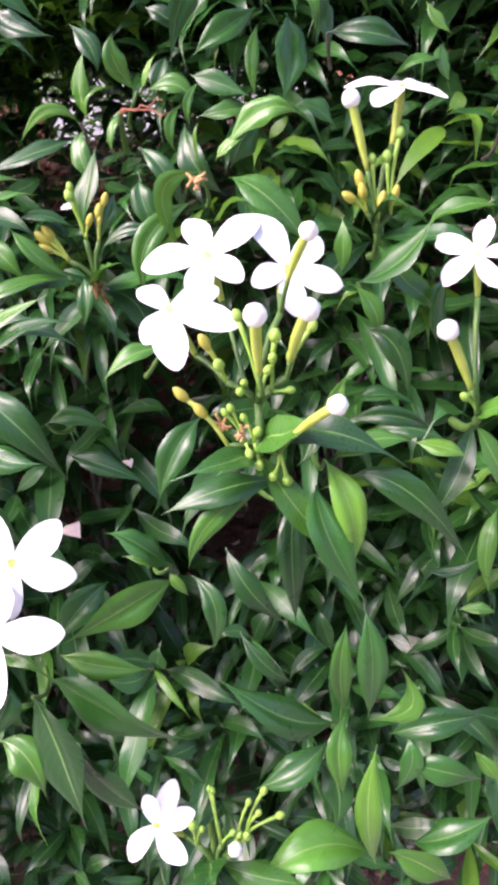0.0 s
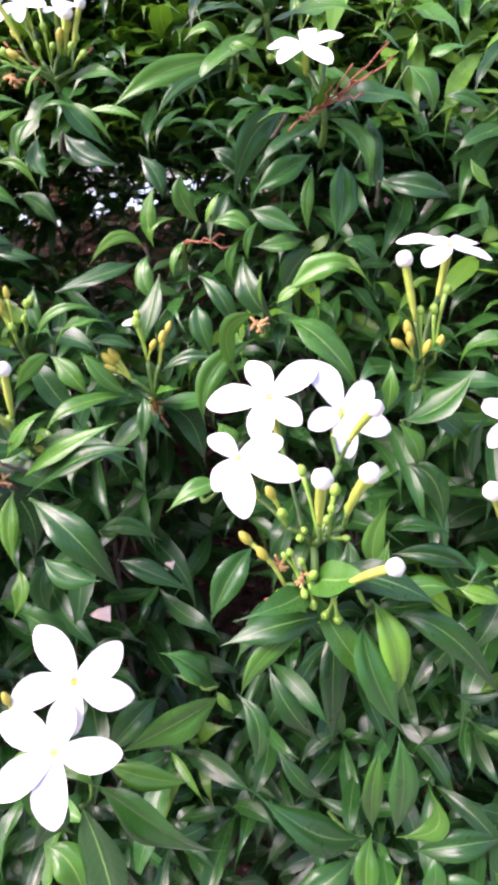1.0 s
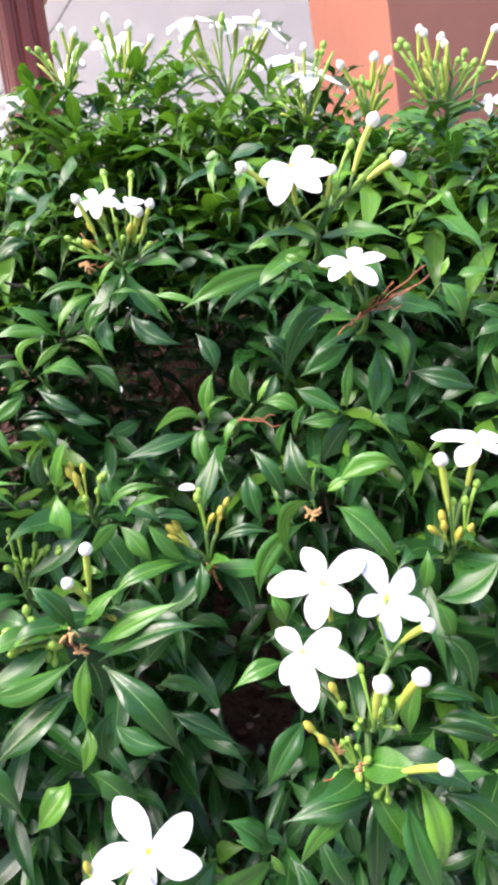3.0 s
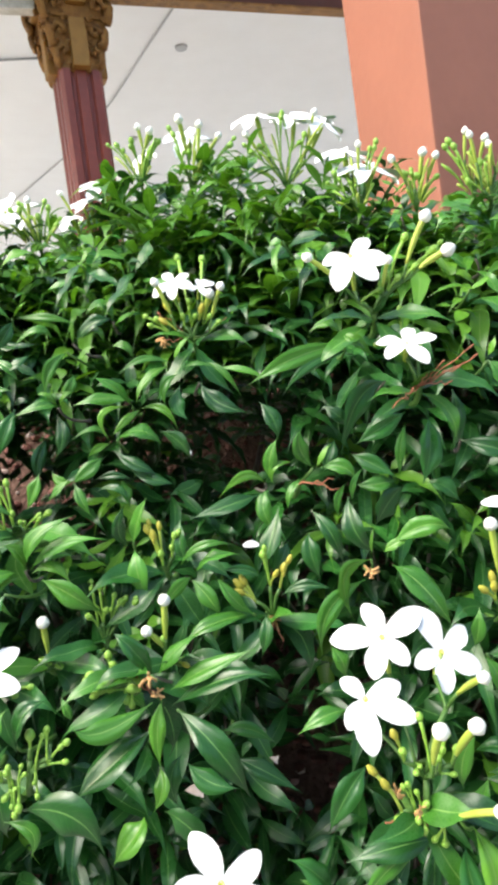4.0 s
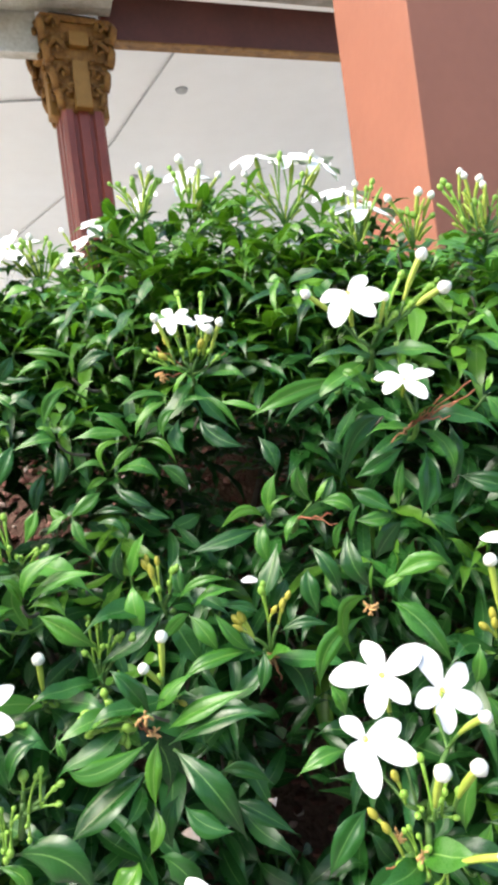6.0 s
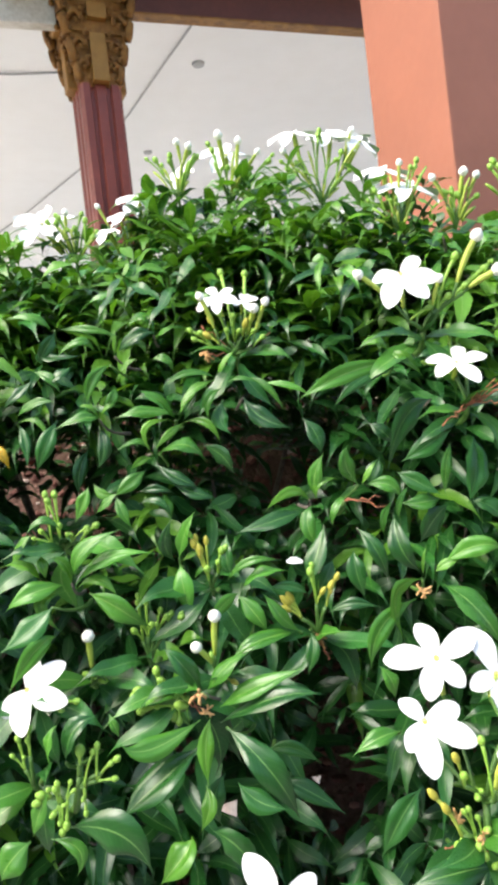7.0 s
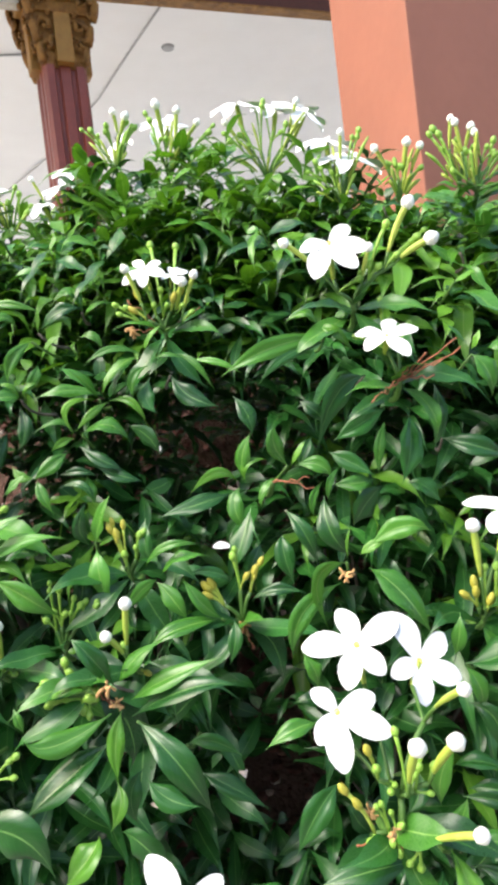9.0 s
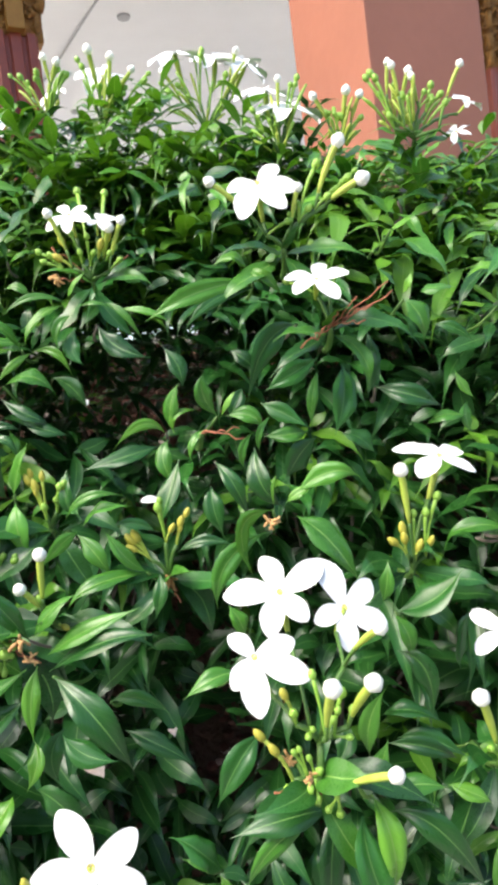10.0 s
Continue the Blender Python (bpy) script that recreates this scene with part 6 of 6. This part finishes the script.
cluster((0.1782, 0.5600, 1.2786), [], [((0.1616, 0.5500, 1.3163), 0.0062, "p"), ((0.1850, 0.5500, 1.3179), 0.0071, "p"), ((0.1944, 0.5500, 1.3146), 0.0062, "p")], [((0.1945, 0.5550, 1.3007), "g", 0.0045), ((0.1812, 0.5550, 1.3023), "g", 0.0045), ((0.1704, 0.5550, 1.3058), "g", 0.0045), ((0.1766, 0.5550, 1.3047), "g", 0.0042), ((0.1899, 0.5550, 1.3066), "g", 0.0031), ((0.1727, 0.5550, 1.3056), "g", 0.0033), ((0.1791, 0.5550, 1.3030), "g", 0.0041), ((0.1765, 0.5550, 1.3078), "g", 0.0036), ((0.1864, 0.5550, 1.3075), "g", 0.0037)])
cluster((0.0944, 0.5850, 1.2733), [((0.0957, 0.5850, 1.3059), (-0.10, -0.50, 0.85), (1.00, 0.20, 0.10), 0.0401, 1)], [], [((0.0854, 0.5800, 1.2955), "g", 0.0056), ((0.1014, 0.5800, 1.2852), "g", 0.0056), ((0.1066, 0.5800, 1.2892), "g", 0.0047)])
cluster((0.2027, 0.5000, 1.2680), [], [((0.2099, 0.4900, 1.3024), 0.0056, "p"), ((0.1972, 0.4900, 1.3090), 0.0048, "p")], [((0.1875, 0.4950, 1.3050), "g", 0.0048), ((0.2119, 0.4950, 1.2913), "g", 0.0040), ((0.2025, 0.4950, 1.2964), "g", 0.0040), ((0.1919, 0.4950, 1.2917), "g", 0.0040)])
cluster((-0.0853, 0.6500, 1.3056), [((-0.0734, 0.6500, 1.3575), (0.10, -0.65, 0.75), (1.00, 0.20, 0.10), 0.0492, 1), ((-0.0862, 0.6400, 1.3432), (-0.20, -0.40, 0.90), (1.00, 0.20, 0.10), 0.0459, 0), ((-0.1032, 0.6400, 1.3300), (-0.30, -0.50, 0.80), (1.00, 0.20, 0.10), 0.0408, 0)], [((-0.1105, 0.6400, 1.3523), 0.0052, "p"), ((-0.0626, 0.6400, 1.3490), 0.0052, "p")], [((-0.0695, 0.6450, 1.3411), "g", 0.0052), ((-0.0553, 0.6450, 1.3316), "g", 0.0052), ((-0.0959, 0.6450, 1.3160), "g", 0.0052), ((-0.0889, 0.6450, 1.3147), "g", 0.0048), ((-0.0748, 0.6450, 1.3479), "g", 0.0036), ((-0.0934, 0.6450, 1.3157), "g", 0.0038), ((-0.0578, 0.6450, 1.3324), "g", 0.0048), ((-0.0607, 0.6450, 1.3379), "g", 0.0042), ((-0.0494, 0.6450, 1.3376), "g", 0.0043)])
cluster((-0.1368, 0.6500, 1.3068), [((-0.1641, 0.6500, 1.3463), (0.00, -0.75, 0.70), (1.00, 0.20, 0.10), 0.0648, 0)], [((-0.1402, 0.6400, 1.3498), 0.0062, "p")], [((-0.1242, 0.6450, 1.3426), "g", 0.0052), ((-0.1342, 0.6450, 1.3361), "g", 0.0052), ((-0.1497, 0.6450, 1.3432), "g", 0.0052), ((-0.1201, 0.6450, 1.3267), "g", 0.0052), ((-0.1571, 0.6450, 1.3451), "g", 0.0047), ((-0.1158, 0.6450, 1.3323), "g", 0.0039), ((-0.1465, 0.6450, 1.3479), "g", 0.0042), ((-0.1393, 0.6450, 1.3363), "g", 0.0037), ((-0.1270, 0.6450, 1.3486), "g", 0.0046), ((-0.1488, 0.6450, 1.3497), "g", 0.0046)])
cluster((0.2099, 0.4900, 1.2611), [((0.2569, 0.5100, 1.2886), (0.30, -0.60, 0.70), (1.00, 0.20, 0.10), 0.0237, 0), ((0.2383, 0.4900, 1.2629), (-0.40, -0.60, 0.60), (1.00, 0.20, 0.10), 0.0201, 1)], [((0.1965, 0.4800, 1.3024), 0.0051, "p"), ((0.2085, 0.4800, 1.2948), 0.0051, "p"), ((0.2398, 0.4800, 1.2999), 0.0051, "p")], [((0.1871, 0.4850, 1.2978), "g", 0.0044), ((0.2027, 0.4850, 1.2848), "g", 0.0051), ((0.2219, 0.4850, 1.2903), "g", 0.0044), ((0.2269, 0.4850, 1.2845), "g", 0.0044), ((0.1939, 0.4850, 1.2732), "g", 0.0044), ((0.2301, 0.4850, 1.2789), "g", 0.0044), ((0.2171, 0.4850, 1.2868), "g", 0.0035), ((0.1957, 0.4850, 1.2730), "g", 0.0034), ((0.2214, 0.4850, 1.2814), "g", 0.0036), ((0.1812, 0.4850, 1.2983), "g", 0.0041), ((0.2208, 0.4850, 1.2836), "g", 0.0035)])
withered((-0.0443, 0.3520, 1.0143), 0.0051)
withered((-0.0397, 0.3520, 1.0056), 0.0034)
withered((0.0747, 0.3600, 1.0506), 0.0040)
withered((0.0228, 0.3980, 1.0194), 0.0045)
withered((-0.0227, 0.4700, 1.1934), 0.0053)
withered((0.0642, 0.3000, 0.9696), 0.0034)
withered((0.0701, 0.2850, 0.9681), 0.0028)
fallen((0.0158, 0.4320, 1.0581), 0.0097, (0.10, -0.60, 0.80), 1.40, True)
fallen((-0.0458, 0.4900, 0.8829), 0.0125, (0.10, -0.90, 0.45), 1.45, False)
fallen((0.0127, 0.4100, 0.9362), 0.0049, (0.20, -0.80, 0.60), 1.00, False)
fallen((-0.0161, 0.4700, 1.1177), 0.0038, (0.00, -0.90, 0.30), 0.00, True)
cluster((0.0489, 0.4250, 1.0924), [], [], [], [(0.0695, 0.4210, 1.0927), (0.0722, 0.4210, 1.0869)])

# ---- the rest of the foliage ----
FRONT_Z = (0.50, 0.80, 0.90, 1.00, 1.06, 1.12, 1.17, 1.22, 1.28, 1.34, 1.38)
FRONT_Y = (0.50, 0.49, 0.475, 0.435, 0.435, 0.45, 0.44, 0.48, 0.56, 0.64, 0.76)


def front(x, z):
    return float(np.interp(z, FRONT_Z, FRONT_Y)) + 0.03 * noise.noise((x * 7, z * 7, 0.3)) + 0.05 * max(0, abs(x) - 0.25)


# hollows between the branches: centre x, z and radii
HOLLOWS = ((-0.046, 0.883, 0.016, 0.016), (-0.006, 1.12, 0.042, 0.024), (-0.142, 1.12, 0.035, 0.017), (0.026, 0.94, 0.022, 0.030), (0.038, 0.987, 0.020, 0.018), (0.004, 0.813, 0.035, 0.022), (0.126, 0.85, 0.030, 0.022), (0.018, 1.151, 0.045, 0.012))


def hollow(x, z, grow):
    return grow > -0.005 and any(r + grow > 0.004 and s + grow > 0.004 and ((x - a) / (r + grow)) ** 2 + ((z - c) / (s + grow)) ** 2 < 1 for a, c, r, s in HOLLOWS)


# openings through the foliage: a point, a heading and the spread
OPENINGS = ((Vector((0.0608, 0.0636, 1.0321)), Vector((-0.1368, 1.0651, 0.2325)).normalized(), 0.0085),
            (Vector((0.0000, 0.0000, 1.1500)), Vector((-0.2974, 0.9981, -0.0774)).normalized(), 0.027),
            (Vector((0.0000, 0.0000, 1.1500)), Vector((0.0579, 0.9847, -0.5333)).normalized(), 0.030),
            (Vector((0.0000, 0.0000, 1.1500)), Vector((0.0336, 0.9982, -0.0748)).normalized(), 0.028),
            (Vector((0.0024, -0.0005, 1.1497)), Vector((-0.1960, 0.9583, 0.2080)), 0.0035),
            (Vector((0.0024, -0.0005, 1.1497)), Vector((-0.1843, 0.9552, 0.2317)), 0.0030),
            (Vector((0.0024, -0.0005, 1.1497)), Vector((0.1937, 0.9579, 0.2120)), 0.0035),
            (Vector((0.0024, -0.0005, 1.1497)), Vector((-0.1667, 0.9773, 0.1304)), 0.0025),
            # wide gap added out of view, along the sun's heading, to light the gravel
            (Vector((-0.3000, 1.0000, 1.0700)), Vector((-2.0, -1.9, 3.9)).normalized(), 0.25),
            (Vector((0.0245, 0.0345, 1.1163)), Vector((0.1460, 0.9872, 0.0644)), 0.0040))


def slit(p):
    """Openings through the foliage, by which daylight or the bed behind shows; a wide one only lets sunlight in."""
    for start, way, spread in OPENINGS:
        d = Vector(p) - start
        off = d - way * d.dot(way)
        if off.length < (0.2 * spread + spread * d.length) * (1.0 + 0.7 * noise.noise(Vector(p) * 30)):
            return True
    return False


def random_shoot(rng, node, axis, long, pairs, droop):
    """Bases, tips, breadths and faces of the leaves of one shoot."""
    out = []
    axis = Vector(axis).normalized()
    u = axis.orthogonal().normalized()
    v = axis.cross(u)
    turn = rng.random() * 6.28
    for i in range(pairs):
        for k in range(2):
            a = turn + i * 1.75 + k * math.pi + rng.uniform(-0.3, 0.3)
            rad = u * math.cos(a) + v * math.sin(a)
            open_ = rng.uniform(0.7, 1.35) + 0.12 * i
            size = long * rng.uniform(0.65, 1.15) * (0.75 if i == 0 else 1.0)
            base = Vector(node) - axis * (0.009 * i)
            way = axis * math.cos(open_) + rad * math.sin(open_)
            tip = base + way * size + Vector((0, 0, -droop * size * rng.uniform(0.3, 1.0)))
            face = axis * math.sin(open_) - rad * math.cos(open_) + Vector((0, -0.2, 0.5))
            out.append((base, tip, size * rng.uniform(0.23, 0.31), face, i))
    return out


def free(p, gap):
    return all((p[0] - q[0]) ** 2 + (p[2] - q[2]) ** 2 > gap * gap or p[1] < q[1] - 0.09 for q in TAKEN)


class Mass:
    """Foliage joined into one mesh."""

    def __init__(self):
        self.v, self.uv, self.f, self.n = [], [], [], 0

    def add(self, rng, base, tip, broad, face, near=False):
        xyz, uv, f = rng.choice(MEDIUM if near else COARSE)
        m = np.array(leaf_matrix(base, tip, face, broad))
        self.v.append(xyz @ m[:3, :3].T + m[:3, 3])
        self.uv.append(uv)
        self.f.append(np.array(f) + self.n)
        self.n += len(xyz)

    def build(self, owner, material, label):
        if self.v:
            me = mesh_from("foliage", np.concatenate(self.v).tolist(), np.concatenate(self.f).tolist(), np.concatenate(self.uv))
            ob = part("foliage", me, material, owner, label)
            tagged(ob, kind="stuff")


def fill():
    rng = random.Random(77)
    mass = {SHRUB_L.name: Mass(), SHRUB_R.name: Mass(), SHRUB_B.name: Mass()}
    fresh = {SHRUB_L.name: Mass(), SHRUB_R.name: Mass(), SHRUB_B.name: Mass()}
    for layer, depth in enumerate((0.004, 0.04, 0.08, 0.12, 0.17, 0.22, 0.27, 0.33, 0.40, 0.48)):
        step = 0.033 if layer < 4 else 0.043
        for i in range(int(1.2 / step)):
            for j in range(int(0.82 / step)):
                x = -0.58 + (i + rng.random()) * step
                z = 0.52 + (j + rng.random()) * step
                if hollow(x, z, (0.016, 0.014, 0.011, 0.008, 0.005, 0.001, -0.004, -0.04, -0.04, -0.04)[layer]):
                    continue
                y = front(x, z) + depth + rng.uniform(-0.015, 0.015)
                node = (x, y, z)
                if slit(node):
                    continue
                if z < 1.0 and rng.random() < (0.85, 0.62, 0.5, 0.4)[min(layer, 3)]:
                    continue
                if layer < 2 and not free(node, 0.034 if layer == 0 else 0.017):
                    continue
                axis = (rng.uniform(-0.5, 0.5), -rng.uniform(0.3, 0.9), rng.uniform(0.5, 1.0))
                owner = shrub_at(node)
                shoot = random_shoot(rng, node, axis, rng.uniform(0.037, 0.054) * (0.88 if z > 1.15 else 1.22 if z < 0.98 else 1.0), rng.choice((2, 3, 3)), 1.05)
                inside = abs(x - 0.02) < 0.3 and 0.72 < z < 1.33
                if layer == 0 and inside and COUNT.get(owner.name, 0) < 296:
                    tw = twig(owner, node, rng.random())
                    for base, tip, broad, face, k in shoot:
                        kind = "y" if k == 0 and rng.random() < 0.35 else ("h" if rng.random() < (0.18 if z < 0.98 else 0.45) else "m")
                        leaf(tw, base, tip, broad, kind, face, rng)
                    COUNT[owner.name] = COUNT.get(owner.name, 0) + len(shoot)
                else:
                    # more of the brightened leaves towards the top and outside, as light falls
                    young = rng.random() < ((0.08 if z < 0.98 else 0.30) if layer < 2 else 0.03 if z < 1.02 else 0.10) + (0.42 if z > 1.18 else 0.0)
                    for base, tip, broad, face, k in shoot:
                        if slit(tip) or slit((base + tip) / 2):
                            continue
                        (fresh if young else mass)[owner.name].add(rng, base, tip, broad, face, layer < 2 and abs(x) < 0.33)
    # crown of the rear shrub, running back level
    for i in range(4300):
        x, y = rng.uniform(-0.75, 0.85), rng.uniform(0.58, 1.25)
        if i > 2300:
            x, y = rng.uniform(-0.4, 0.42), rng.uniform(0.56, 0.76)
        z = 1.322 + (0.030 * math.exp(-(((x - 0.02) / 0.10) ** 2)) if y < 0.8 else 0.0) - 0.10 * max(0.0, x - 0.14) - (rng.random() ** 2.6 * 0.24 if i <= 2300 else 0.035 + 0.12 * rng.random()) + 0.02 * noise.noise((x * 5, y * 5, 2.0)) + 0.02 * (y - 0.7)
        node = (x, y, z)
        if slit(node):
            continue
        axis = (rng.uniform(-0.4, 0.4), -rng.uniform(0.0, 0.5), 1.0)
        young = rng.random() < 0.78
        for base, tip, broad, face, k in random_shoot(rng, node, axis, rng.uniform(0.036, 0.052), 3, 0.5):
            (fresh if z > 1.19 and young else mass)[SHRUB_B.name].add(rng, base, tip, broad * 1.15, face)
    for _ in range(2600):
        x, y = rng.uniform(0.6, 1.85) * rng.choice((-1, 1)), rng.uniform(0.5, 1.3)
        z = 1.31 - rng.random() ** 2 * 0.3 + 0.03 * noise.noise((x * 5, y * 5, 2.0)) - 0.25 * max(0.0, abs(x) - 1.6)
        axis = (rng.uniform(-0.4, 0.4), -rng.uniform(0.0, 0.5), 1.0)
        for base, tip, broad, face, k in random_shoot(rng, (x, y, z), axis, rng.uniform(0.045, 0.065), 3, 0.5):
            (fresh if rng.random() < 0.5 else mass)[SHRUB_B.name].add(rng, base, tip, broad * 1.2, face)
    # the hedge runs on to both ends of the bed
    for _ in range(1500):
        x = rng.uniform(0.55, 1.7) * rng.choice((-1, 1))
        z = rng.uniform(0.55, 1.33)
        y = front(0.25, z) + rng.choice((0.0, 0.03, 0.07, 0.12)) + rng.uniform(-0.02, 0.02) + (rng.uniform(0.0, 0.5) if z > 1.25 else 0.0)
        axis = (rng.uniform(-0.5, 0.5), -rng.uniform(0.2, 0.9), rng.uniform(0.5, 1.0))
        for base, tip, broad, face, k in random_shoot(rng, (x, y, z), axis, rng.uniform(0.05, 0.075), 3, 0.7):
            mass[SHRUB_L.name if x < 0 else SHRUB_R.name].add(rng, base, tip, broad * 1.2, face)
    for ob in (SHRUB_L, SHRUB_R, SHRUB_B):
        mass[ob.name].build(ob, M_LEAF_MASS, "dense dark glossy foliage behind the outer shoots")
        fresh[ob.name].build(ob, M_FRESH_LIT, "fresh green foliage among the shoots, coloured lighter for light from above")


fill()


def stems(owner, xs, y, top, seed):
    """Woody stems from the soil up into the foliage, each forking near its head."""
    rng = random.Random(seed)
    for x in xs:
        foot = Vector((x, y + rng.uniform(-0.04, 0.06), 0))
        foot.z = bank(foot.x, foot.y) - 0.02
        head = Vector((x + rng.uniform(-0.06, 0.06), y - rng.uniform(0.0, 0.08), top + rng.uniform(-0.06, 0.02)))
        pts = bend(foot, head, (rng.uniform(-0.02, 0.02), 0.02, 0), 8)
        pieces = [tube_arrays(pts, [0.0042 - 0.00035 * i for i in range(9)], 7)]
        for k in (4, 5, 6):
            tip = pts[k] + Vector((rng.uniform(-0.09, 0.09), -rng.uniform(0.0, 0.06), rng.uniform(0.06, 0.14)))
            pieces.append(tube_arrays(bend(pts[k], tip, (0, 0, -0.008), 5), [0.002, 0.0018, 0.0017, 0.0016, 0.0014, 0.0012], 6))
        part("stem", joined("stem", pieces), M_TWIG, owner)


# a bare grey branch in the gap over the gravel
BARE = tube_arrays(bend((-0.0850, 0.6600, 0.5500), (-0.2668, 0.7520, 1.1804), (0.01, 0.0, 0.01), 8), [0.0048 - 0.0002 * i for i in range(9)], 8)
part("stem", joined("stem", [BARE]), M_TWIG, SHRUB_L)
stems(SHRUB_L, (-1.4, -1.0, -0.65, -0.34, -0.24, -0.16, -0.09, -0.03), 0.68, 1.10, 1)
stems(SHRUB_R, (0.05, 0.11, 0.18, 0.26, 0.36, 0.7, 1.05, 1.45), 0.66, 1.06, 2)
stems(SHRUB_B, (-0.42, -0.28, -0.17, -0.07, 0.02, 0.10, 0.19, 0.30, 0.42), 0.92, 1.25, 3)
